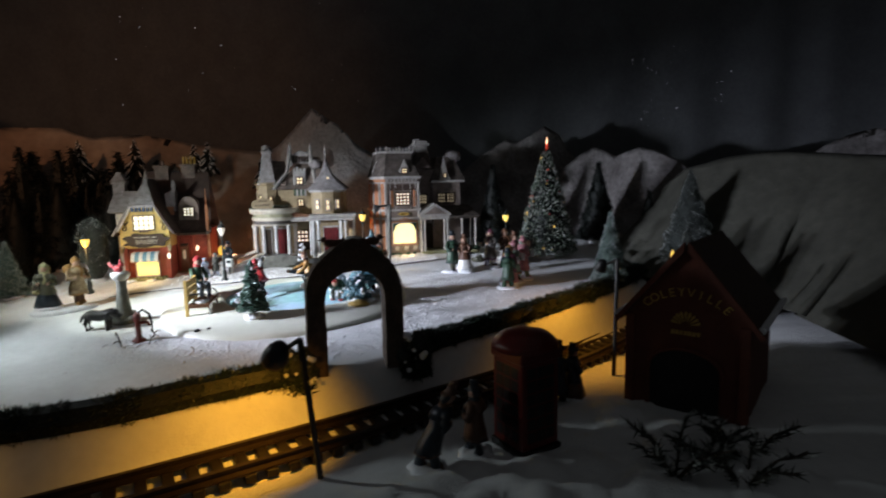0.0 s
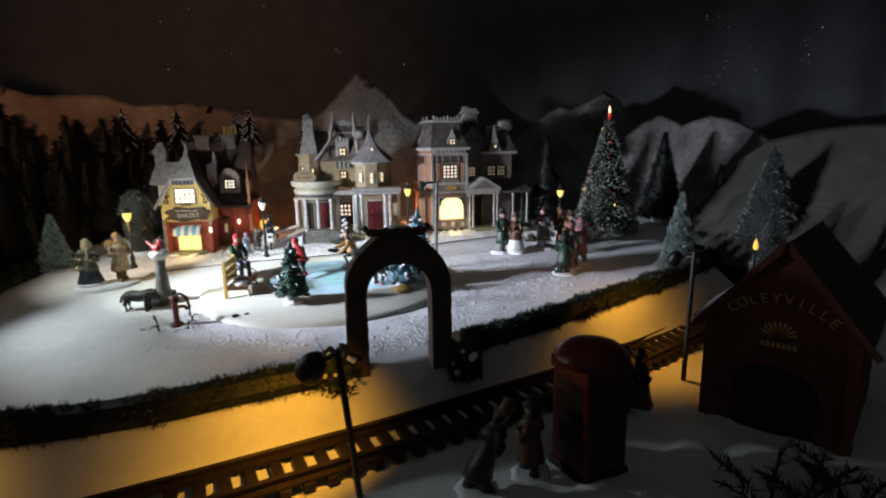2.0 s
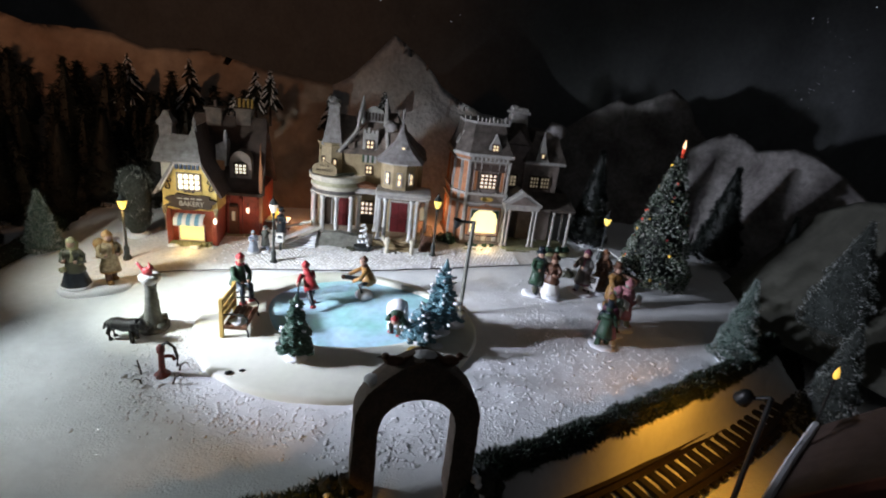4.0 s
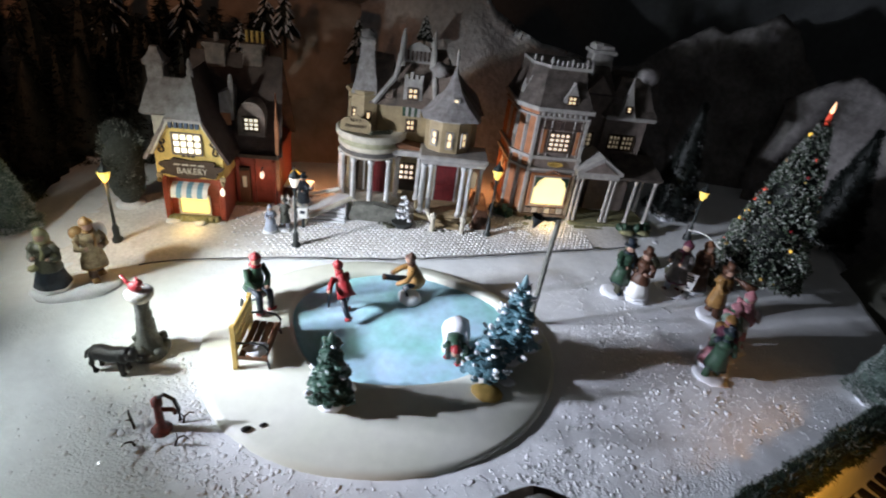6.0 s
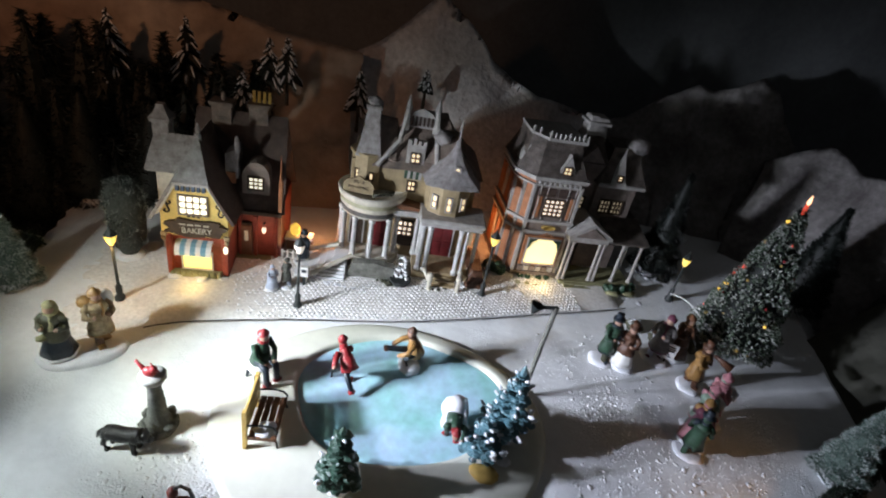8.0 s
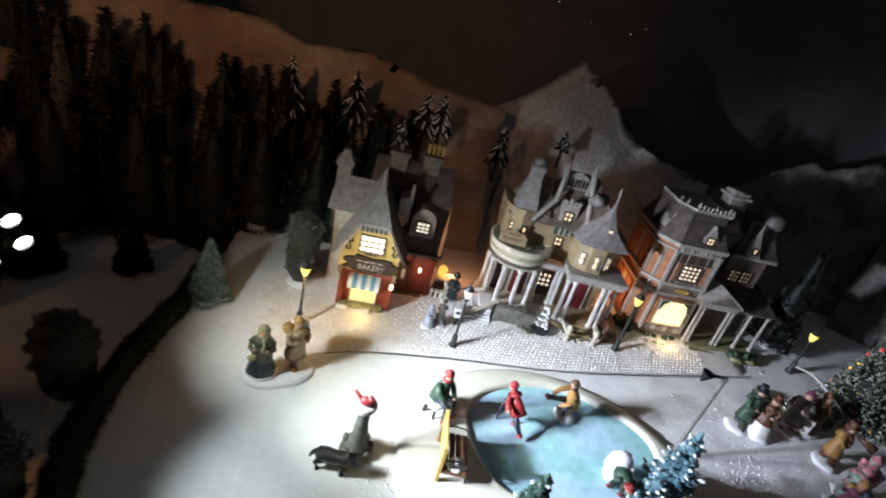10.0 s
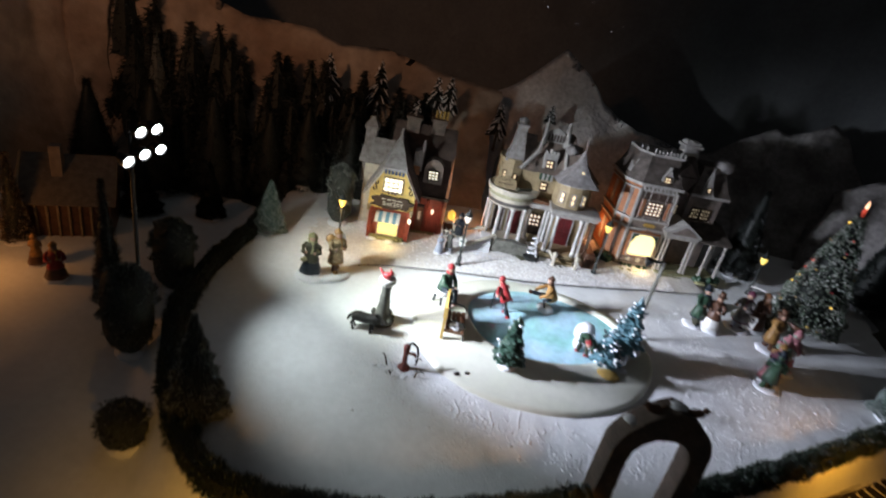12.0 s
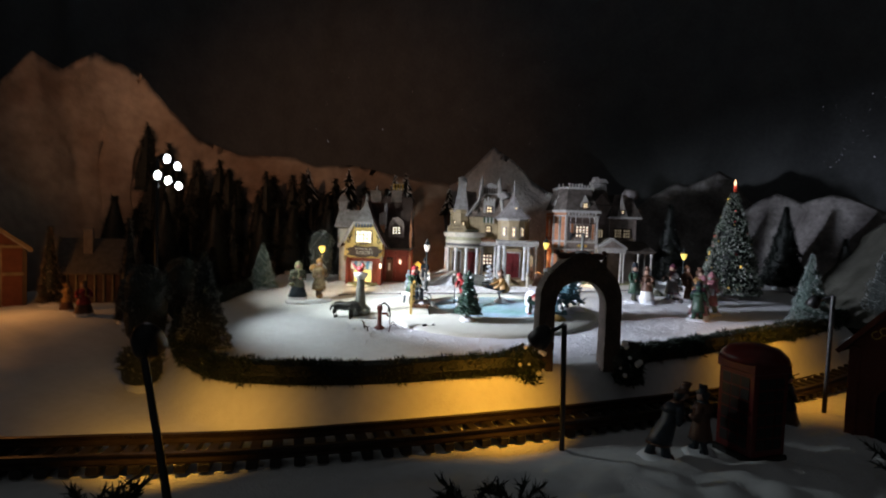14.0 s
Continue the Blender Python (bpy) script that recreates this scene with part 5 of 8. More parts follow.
part("main_roof", worn(bm, 0.001), ROOF_BROWN, gh_, "steep brown patched shingle roof")
bm = mk()
concave_roof(bm, [(0.092, 0.030), (0.140, 0.022), (0.150, 0.070), (0.095, 0.075)], 0.150, 0.186, 0.45, 6, 1.3)
part("rear_roof", worn(bm, 0.001), ROOF_BROWN, gh_, "lumpy brown roof behind the bay")
bm = mk()
ball(bm, (0.112, 0.034, 0.184), 0.009, 0, (1.2, 1, 0.9), 0.5)
part("roof_knob", bm, ROOF_SNOW, gh_, smooth=True)
bm = mk()
prism(bm, [(0.0665, 0.185), (0.101, 0.185), (0.101, 0.196), (0.096, 0.204), (0.0838, 0.2095), (0.0715, 0.204), (0.0665, 0.196)], 0.052, 0.0545)
part("cresting_board", worn(bm, 0.0006), TRIM, gh_)
for i in range(6):
    bm = mk()
    box(bm, 0.0705 + i * 0.005, 0.0728 + i * 0.005, 0.0505, 0.0525, 0.188, 0.199)
    part("cresting_slot", bm, ROOF_DARK, gh_)
for x in (0.0655, 0.1020):
    bm = mk()
    lathe(bm, [(0.0035, 0.18), (0.0028, 0.205), (0.0042, 0.208), (0.0030, 0.213), (0.0008, 0.223)], x, 0.053, 8)
    part("finial", bm, TRIM, gh_)
    bm = mk()
    tube(bm, [(x, 0.049, 0.208), (x + (-0.006 if x < 0.08 else 0.004), 0.036, 0.170), (x + (-0.030 if x < 0.08 else 0.008), 0.023, 0.139)], 0.0032, 7)
    part("roof_rib", bm, TRIM, gh_)
bm = mk()
box(bm, 0.0700, 0.0925, 0.029, 0.075, 0.139, 0.171, 0, 0.0006)
for i in range(4):
    box(bm, 0.0700 + i * 0.0062, 0.0737 + i * 0.0062, 0.028, 0.033, 0.171, 0.176 + 0.003 * (i in (1,)))
part("dormer", worn(bm, 0.0006), TRIM, gh_, "grey battlemented dormer")
window(gh_, 0.0760, 0.0865, 0.1475, 0.1595, 0.0285, 2, 2, PANE_WARM, WOOD_DARK, 0.1, bar=0.0020)
for i in range(6):
    bm = mk()
    prism(bm, [(0.0705 + i * 0.0036, 0.1375), (0.0740 + i * 0.0036, 0.1375), (0.0742 + i * 0.0036, 0.126), (0.0703 + i * 0.0036, 0.126)], 0.027 - 0.0, 0.0335)
    part("awning_stripe", bm, TRIM if i % 2 else GREENCOAT, gh_, "small striped awning")
window(gh_, 0.0768, 0.0858, 0.1075, 0.1195, 0.033, 2, 2, PANE_WARM, WOOD_DARK, 0.1, bar=0.0018)
window(gh_, 0.0100, 0.0150, 0.118, 0.128, 0.0300, 1, 2, PANE_WARM, WOOD_DARK)
window(gh_, 0.0275, 0.0315, 0.118, 0.126, 0.0250, 1, 1, PANE_WARM, WOOD_DARK)
bay = [(0.100, 0.036), (0.105, 0.012), (0.120, 0.002), (0.140, 0.002), (0.154, 0.012), (0.159, 0.036)]
bm = mk()
prism_z(bm, bay, 0.090, 0.138)
part("bay_tower", bm, TAN, gh_)
bm = mk()
concave_roof(bm, [(0.090, 0.046), (0.096, -0.008), (0.128, -0.013), (0.163, -0.008), (0.169, 0.046)], 0.136, 0.207, 0.02, 10, 2.5)
part("bay_roof", worn(bm, 0.001), ROOF_SNOW, gh_, "sweeping pointed frosted bay roof")
bm = mk()
prism_z(bm, [(0.096, 0.038), (0.099, 0.008), (0.118, -0.004), (0.141, -0.004), (0.158, 0.008), (0.162, 0.038)], 0.132, 0.1365)
part("bay_eaves", bm, TRIM, gh_)
bm = mk()
lathe(bm, [(0.002, 0.20), (0.0018, 0.207), (0.0003, 0.214)], 0.1293, 0.0148, 6)
part("finial", bm, TRIM, gh_)
window(gh_, 0.1275, 0.1325, 0.1000, 0.1180, 0.0012, 1, 2, PANE_WARM, TRIM, 0.3)
w2 = window(gh_, -0.0025, 0.0025, 0.102, 0.118, 0.0, 1, 2, PANE_WARM, TRIM, 0.3)
w2.matrix_local = pose(0.1115, 0.0055, 0, 0, 0, -34)
w3 = window(gh_, -0.0025, 0.0025, 0.102, 0.118, 0.0, 1, 2, PANE_WARM, TRIM, 0.3)
w3.matrix_local = pose(0.1480, 0.0055, 0, 0, 0, 34)
window(gh_, 0.1300, 0.1350, 0.1480, 0.1590, 0.0015, 1, 2, PANE_WARM, TRIM)
bm = mk()
box(bm, 0.096, 0.181, -0.014, 0.040, 0.0865, 0.0930, 0, 0.002)
box(bm, 0.099, 0.178, -0.011, 0.038, 0.0815, 0.0865, 0, 0.0008)
part("porch_roof", bm, TRIM, gh_)
bm = mk()
prism(bm, [(0.058, 0.088), (0.098, 0.088), (0.098, 0.0915), (0.058, 0.099)], 0.014, 0.0345)
part("lean_to_roof", worn(bm, 0.0006), WOOD_RED, gh_, "red-brown lean-to roof over the recess")
bm = mk()
box(bm, 0.040, 0.100, 0.010, 0.036, 0.0800, 0.0880, 0, 0.001)
part("ledge", bm, TRIM, gh_)
bm = mk()
box(bm, 0.096, 0.180, -0.012, 0.040, 0.0, 0.016, 0, 0.001)
part("porch_base", bm, TAN, gh_)
for x, y in ((0.103, -0.007), (0.112, -0.009), (0.152, -0.009), (0.160, -0.007), (0.175, 0.004)):
    column(gh_, x, y, 0.015, 0.082, 0.0029, COLUMN)
for x in (0.097, 0.103):
    column(gh_, x, 0.030, 0.015, 0.082, 0.0029, COLUMN)
window(gh_, 0.0720, 0.0910, 0.0400, 0.0620, 0.0325, 3, 3, PANE_ROSE, WOOD_DARK, 0.4, bar=0.0026, rounding=0.55)
bm = mk()
box(bm, 0.0670, 0.0960, 0.0300, 0.0335, 0.026, 0.042, 0, 0.001)
part("window_shelf", bm, WOOD_DARK, gh_)
for x0, x1 in ((0.120, 0.147), (0.036, 0.057), (0.010, 0.026)):
    bm = mk()
    box(bm, x0, x1, 0.0318, 0.0345, 0.016, 0.066, 0, 0.0005)
    d = part("door", bm, WOOD_DARK if x0 < 0.03 else DOOR_RED, gh_, "dark red panelled door")
    for i in range(2):
        for j in range(2):
            bm = mk()
            ww = (x1 - x0) / 2
            box(bm, x0 + i * ww + 0.0015, x0 + (i + 1) * ww - 0.0015, 0.0308, 0.0320, 0.020 + j * 0.022, 0.039 + j * 0.024, 0, 0.0004)
            part("door_panel", bm, DOOR_RED if x0 > 0.03 else WOOD_DARK, d)
    bm = mk()
    box(bm, x0 - 0.002, x0, 0.030, 0.0345, 0.016, 0.068)
    box(bm, x1, x1 + 0.002, 0.030, 0.0345, 0.016, 0.068)
    box(bm, x0 - 0.002, x1 + 0.002, 0.030, 0.0345, 0.066, 0.069)
    part("door_frame", bm, TRIM, d)
bm = mk()
lathe(bm, [(0.0005, 0.040), (0.004, 0.042), (0.0045, 0.060), (0.0005, 0.064)], 0.170, 0.026, 8, sx=0.9, sy=0.35)
part("oval_pane", bm, PANE_DIM, gh_)
for i in range(6):
    bm = mk()
    box(bm, -0.050 + 0.0088 * i, 0.012, -0.034 + 0.003 * i, 0.012, 0.0, 0.0034 * (i + 1), 0, 0.0005)
    part("step", worn(bm, 0.0006), SNOW_CAP, gh_, "snow-covered step")
for a, b in (((-0.050, 0.010, 0.014), (0.000, 0.006, 0.030)), ((-0.030, -0.040, 0.010), (0.018, -0.014, 0.028))):
    bm = mk()
    tube(bm, [a, b], 0.003, 6)
    part("stair_rail", bm, CREAM, gh_)
for x, y, h in ((-0.052, 0.010, 0.021), (-0.034, -0.042, 0.016), (0.120, -0.034, 0.023), (0.157, -0.034, 0.023)):
    bm = mk()
    lathe(bm, [(0.0036, -0.003), (0.003, 0.002), (0.0026, h - 0.004), (0.0038, h - 0.002), (0.0038, h), (0.0028, h + 0.003), (0.0012, h + 0.006)], x, y, 8)
    ball(bm, (x, y, h + 0.002), 0.0042, 0, (1, 1, 0.8), 0.5)
    part("newel_post", bm, CREAM, gh_, smooth=True)
for x in (0.111, 0.161):
    bm = mk()
    tube(bm, [(x, -0.012, 0.022), (x + (0.009 if x < 0.13 else -0.004), -0.034, 0.014)], 0.0026, 6)
    part("stair_rail", bm, CREAM, gh_)
for i in range(4):
    bm = mk()
    box(bm, 0.121, 0.154, -0.034 + 0.0055 * i, -0.010, -0.002, 0.003 + 0.0034 * i, 0, 0.0005)
    part("step", bm, TAN, gh_)
bm = mk()
prism(bm, [(0.012, -0.002), (0.072, -0.002), (0.074, 0.022), (0.045, 0.026), (0.020, 0.023)], -0.024, -0.012)
part("garden_wall", worn(bm, 0.0011, 0.006, 180), GARDEN_STONE, gh_, "low grey stone wall before the porch")
bm = mk()
lathe(bm, [(0.008, -0.002), (0.0105, 0.002), (0.0135, 0.007), (0.0140, 0.0095), (0.010, 0.0095)], 0.083, -0.026, 14)
pot = part("planter", bm, IRON, gh_, "stone urn with a snowy topiary")
bm = mk()
for i in range(26):
    q = i / 25
    ball(bm, (0.083 + 0.0078 * (1 - 0.7 * q) * math.cos(i * 0.95), -0.026 + 0.0078 * (1 - 0.7 * q) * math.sin(i * 0.95), 0.011 + 0.032 * q), 0.0034 - 0.0010 * q, 0, (1, 1, 0.9), 0.6, 1)
part("topiary", bm, SNOW_CAP, pot, "snow-covered stacked topiary", True)
bm = mk()
r_ = random.Random(3)
for i in range(34):
    ball(bm, (r_.uniform(0.02, 0.19), r_.uniform(-0.034, -0.016), r_.uniform(0.0, 0.004)), r_.uniform(0.002, 0.005), 0, (1, 1, 0.8), 0.5, 1)
part("shrub", bm, OLIVE, gh_, "low snowy shrubs along the front")
snow_lumps(gh_, [(r_.uniform(-0.05, 0.19), r_.uniform(-0.050, -0.022), -0.0005, r_.uniform(0.0018, 0.0055)) for i in range(90)], 6)
bm = mk()
box(bm, 0.166, 0.196, -0.026, 0.05, -0.003, 0.030, 0, 0.001, 0.008)
part("side_bank", worn(bm, 0.0016, 0.008), BROWNCOAT, gh_, "red-brown earth bank beside the porch")

# brick villa
vi = thing("brick_villa", -0.113, 0.937, 0.1035, 18, "grey and orange brick villa with lit parlour window and tower", "house", "lit houses along the street")
plan = [(0.012, 0.0), (0.076, 0.0), (0.076, 0.095), (-0.006, 0.095), (-0.006, 0.022)]
bm = mk()
prism_z(bm, plan, 0.0, 0.148)
part("bay_wall", worn(bm, 0.0004), BRICK_ORANGE, vi, "orange brick wall")
bm = mk()
box(bm, 0.0125, 0.0755, -0.0015, 0.002, 0.008, 0.146, 0, 0.0004)
part("front_panel", worn(bm, 0.0004), GREYWALL, vi, "grey panelled bay front")
for x in (0.0205, 0.0655):
    for z0, z1 in ((0.0935, 0.1240),):
        bm = mk()
        box(bm, x, x + 0.0065, -0.0030, -0.001, z0, z1, 0, 0.0006)
        part("panel", bm, BRICK_ORANGE, vi)
for x in (0.0215, 0.0315, 0.0600, 0.0700):
    bm = mk()
    tube(bm, [(x, -0.0026, 0.0895), (x, -0.0030, 0.138)], 0.0008, 5)
    part("mullion", bm, TRIM, vi)
for i in range(9):
    bm = mk()
    box(bm, 0.0150 + i * 0.0068, 0.0180 + i * 0.0068, -0.0068, -0.002, 0.1415, 0.1462, 0, 0.0005)
    part("bracket", bm, TRIM, vi)


def band(z0, z1, out, material, name):
    bm = mk()
    k = out
    prism_z(bm, [(0.012 - k * 0.5, -k), (0.076 + k, -k), (0.076 + k, 0.096), (-0.006 - k, 0.096), (-0.006 - k, 0.022 - k * 0.5)], z0, z1)
    return part(name, bm, material, vi)


band(0.0, 0.009, 0.004, GREYWALL, "plinth")
band(0.070, 0.0735, 0.0035, TRIM, "string_course")
band(0.0855, 0.0895, 0.0035, TRIM, "string_course")
band(0.138, 0.1405, 0.003, TRIM, "string_course")
band(0.146, 0.151, 0.0055, TRIM, "cornice")
for x, y in ((0.0125, -0.0025), (0.0755, -0.0025), (-0.0065, 0.0225), (0.003, 0.010)):
    bm = mk()
    for z0, z1 in ((0.009, 0.070), (0.0735, 0.0855), (0.0895, 0.138)):
        box(bm, x - 0.0022, x + 0.0022, y - 0.0015, y + 0.003, z0, z1, 0, 0.0004)
    part("pilaster", bm, TRIM, vi)
for z0, z1 in ((0.022, 0.064), (0.094, 0.134)):
    for q in (0.035, 0.055, 0.075):
        bm = mk()
        box(bm, -0.0078, -0.005, q, q + 0.010, z0, z1, 0, 0.0004)
        part("side_shutter", bm, TRIM if q == 0.055 else BRICK_ORANGE, vi)
bm = mk()
box(bm, 0.018, 0.072, -0.0048, -0.001, 0.0205, 0.0665, 0, 0.0006)
part("window_surround", bm, BRICK_ORANGE, vi)
window(vi, 0.0240, 0.0680, 0.0240, 0.0625, -0.0055, 1, 1, PANE_CREAM, TRIM, rounding=0.04)
for s in (-1, 1):
    bm = mk()
    x = 0.046 + s * 0.0218
    prism(bm, [(x, 0.0625), (x - s * 0.0105, 0.0625), (x - s * 0.0085, 0.0600), (x - s * 0.0052, 0.0590), (x - s * 0.0034, 0.0555), (x - s * 0.0022, 0.0510), (x, 0.0480)], -0.0080, -0.0060)
    part("curtain", bm, GREENCOAT, vi, "dark green swag curtain")
for i in range(6):
    bm = mk()
    box(bm, 0.019 + i * 0.0088, 0.0262 + i * 0.0088, -0.0050, -0.001, 0.0105, 0.0185, 0, 0.0005)
    part("panel", bm, TRIM if i % 2 else GREYWALL, vi)
window(vi, 0.0320, 0.0580, 0.0970, 0.1200, -0.0025, 4, 4, PANE_ROSE, WOOD_DARK, 0.3, bar=0.0022, rounding=0.6)
bm = mk()
lathe(bm, [(0.0105, -0.001), (0.0105, 0.001), (0.0075, 0.001), (0.0075, -0.001)], 0, 0, 20, sy=0.32)
oval_ob = part("oval_ornament", bm, WOOD_GOLD, vi, "pale gilt oval ornament")
oval_ob.matrix_local = pose(0.046, -0.0045, 0.0800, 90, 0, 0)
bm = mk()
for i in range(5):
    ball(bm, (0.038 + i * 0.004, -0.0052, 0.0685 + 0.0016 * (2 - abs(i - 2))), 0.0018, 0, (1, 0.5, 1), 0, 1)
part("carved_crest", bm, BRICK_ORANGE, vi)
for i in range(2):
    bm = mk()
    box(bm, 0.0190 + i * 0.0280, 0.0430 + i * 0.0280, -0.0028, -0.001, 0.127, 0.1355)
    box(bm, 0.0190 + i * 0.0280, 0.0430 + i * 0.0280, -0.0036, -0.001, 0.1245, 0.127)
    part("upper_panel", bm, ROOF_DARK, vi)
bm = mk()
concave_roof(bm, [(0.010, -0.004), (0.079, -0.004), (0.079, 0.096), (-0.009, 0.096), (-0.009, 0.021)], 0.151, 0.195, 0.70, 5, 1.5)
part("mansard_roof", worn(bm, 0.0009), ROOF_VIC, vi, "frosted dark mansard roof")
bm = mk()
top = [(0.018, 0.008), (0.070, 0.008), (0.070, 0.082), (0.002, 0.082), (0.002, 0.028)]
prism_z(bm, top, 0.194, 0.198)
part("roof_rim", bm, TRIM, vi)
for i in range(11):
    bm = mk()
    x, y = (0.019 + i * 0.0062, 0.009) if i < 9 else (0.003 + 0.006 * (i - 9), 0.030 - 0.008 * (i - 9))
    s = 0.7 + 0.75 * abs(noise.noise(Vector((x * 300, y * 200, 1))) * 2)
    lathe(bm, [(0.0022, 0.197), (0.0012, 0.1995), (0.0024 * s, 0.200 + 0.0025 * s), (0.0008, 0.200 + 0.006 * s)], x, y, 7)
    worn(bm, 0.0007, 0.003, 400)
    part("cresting", bm, TRIM, vi)
for x, y, s in ((0.050, -0.001, 1.0), (0.002, 0.024, 0.8)):
    bm = mk()
    prism(bm, [(x - 0.010 * s, 0.152), (x + 0.010 * s, 0.152), (x + 0.010 * s, 0.163), (x + 0.005 * s, 0.171), (x, 0.182), (x - 0.005 * s, 0.171), (x - 0.010 * s, 0.163)], y, y + 0.02)
    part("dormer", bm, TRIM, vi)
    window(vi, x - 0.0045 * s, x + 0.0045 * s, 0.1565, 0.1655, y - 0.0005, 2, 2, PANE_WARM, WOOD_DARK, 0.3)
bm = mk()
box(bm, 0.072, 0.116, 0.034, 0.085, 0.0, 0.166, 0, 0.0008)
part("tower", bm, GREYWALL, vi, "plain grey brick tower")
bm = mk()
concave_roof(bm, rect(0.069, 0.119, 0.031, 0.088), 0.164, 0.206, 0.42, 6, 1.4)
part("tower_roof", worn(bm, 0.0009), ROOF_VIC, vi)
bm = mk()
prism(bm, [(0.076, 0.166), (0.112, 0.166), (0.094, 0.188)], 0.0305, 0.045)
part("tower_gable", bm, GREYWALL, vi)
bm = mk()
box(bm, 0.0800, 0.1090, 0.045, 0.072, 0.190, 0.211, 0, 0.0006, 0.002)
box(bm, 0.0785, 0.1105, 0.0435, 0.0745, 0.211, 0.2155, 0, 0.0008)
box(bm, 0.0815, 0.1075, 0.0465, 0.0715, 0.2155, 0.221, 0, 0.001, 0.001)
box(bm, 0.0790, 0.0900, 0.0440, 0.0560, 0.2205, 0.2240, 0, 0.001)
part("chimney", worn(bm, 0.0006), TRIM, vi)
bm = mk()
box(bm, 0.110, 0.168, 0.026, 0.100, 0.0, 0.142, 0, 0.0008)
part("wing_wall", bm, GREYWALL, vi)
bm = mk()
concave_roof(bm, rect(0.106, 0.178, 0.020, 0.105), 0.140, 0.188, 0.55, 6, 1.5)
part("wing_roof", worn(bm, 0.0009), ROOF_VIC, vi)
bm = mk()
box(bm, 0.108, 0.176, 0.0185, 0.030, 0.1375, 0.1425, 0, 0.001)
part("wing_eaves", bm, TRIM, vi)
bm = mk()
concave_roof(bm, rect(0.124, 0.146, 0.018, 0.040), 0.142, 0.192, 0.02, 6, 1.5)
part("spire_dormer", bm, TRIM, vi)
window(vi, 0.1325, 0.1375, 0.1485, 0.1545, 0.0200, 1, 2, PANE_WARM, WOOD_DARK)
bm = mk()
ball(bm, (0.160, 0.05, 0.190), 0.017, 0, (1.0, 0.9, 0.8), 0.35)
part("snow", bm, ROOF_SNOW, vi, "snow heaped on the roof", True)
window(vi, 0.0840, 0.1000, 0.0970, 0.1140, 0.0335, 3, 3, PANE_DIM, WOOD_DARK)
window(vi, 0.1220, 0.1360, 0.0980, 0.1160, 0.0255, 3, 3, PANE_DIM, WOOD_DARK, bar=0.0022)
window(vi, 0.1400, 0.1540, 0.0980, 0.1160, 0.0255, 3, 3, PANE_DIM, WOOD_DARK, bar=0.0022)
bm = mk()
prism(bm, [(0.073, 0.075), (0.135, 0.075), (0.135, 0.079), (0.104, 0.0985), (0.073, 0.079)], -0.018, 0.036)
part("porch_pediment", bm, TRIM, vi)
bm = mk()
prism(bm, [(0.082, 0.0785), (0.126, 0.0785), (0.104, 0.0925)], -0.0195, -0.017)
part("pediment_panel", bm, GREYWALL, vi)
bm = mk()
box(bm, 0.075, 0.133, -0.015, 0.034, 0.068, 0.075, 0, 0.0006)
part("porch_beam", bm, TRIM, vi)
bm = mk()
box(bm, 0.0775, 0.190, -0.020, 0.034, 0.0, 0.008, 0, 0.001)
part("porch_floor", bm, MOSS, vi)
bm = mk()
slab(bm, [((0.130, -0.014, 0.072), (0.194, -0.014, 0.072), (0.186, 0.028, 0.092), (0.130, 0.028, 0.092)), ((0.194, -0.014, 0.072), (0.200, 0.090, 0.072), (0.186, 0.090, 0.092), (0.186, 0.028, 0.092))], 0.004)
part("porch_roof", bm, ROOF_VIC, vi)
for x, y in ((0.0785, -0.012), (0.0845, -0.012), (0.1235, -0.012), (0.1295, -0.012), (0.160, -0.009), (0.187, -0.009), (0.190, 0.03)):
    column(vi, x, y, 0.007, 0.070, 0.0022, TRIM)
bm = mk()
box(bm, 0.094, 0.114, 0.0308, 0.0345, 0.008, 0.058, 0, 0.0006)
part("door", bm, WOOD_DARK, vi, "dark double door")
for i in range(3):
    bm = mk()
    box(bm, 0.084, 0.126, -0.034 + 0.006 * i, -0.018, -0.003, 0.001 + 0.003 * i, 0, 0.0005)
    part("step", bm, MOSS, vi)
bm = mk()
r_ = random.Random(8)
for x, y, s in ((-0.016, 0.006, 0.014), (-0.006, -0.004, 0.010), (0.150, -0.030, 0.011), (0.170, -0.028, 0.012), (0.186, -0.024, 0.010), (0.024, -0.010, 0.005), (0.036, -0.011, 0.005), (0.050, -0.011, 0.005), (0.062, -0.011, 0.005)):
    for n in range(7):
        ball(bm, (x + r_.uniform(-0.6, 0.6) * s, y + r_.uniform(-0.4, 0.4) * s, 0.4 * s + r_.uniform(0, 0.8) * s), 0.42 * s, 0, (1, 1, 1), 0.9, 2)
part("shrub", bm, GREENCOAT, vi, "dark evergreen shrubs round the villa", True)
snow_lumps(vi, [(r_.uniform(-0.02, 0.19), r_.uniform(-0.050, -0.016), -0.0005, r_.uniform(0.0018, 0.0050)) for i in range(70)], 19)
snow_lumps(vi, [(0.02 + 0.012 * i, -0.020 - 0.002 * (i % 3), 0.0, 0.006) for i in range(6)] + [(0.154, -0.036, 0.006, 0.008), (0.176, -0.034, 0.006, 0.008)], 9, MOSS)


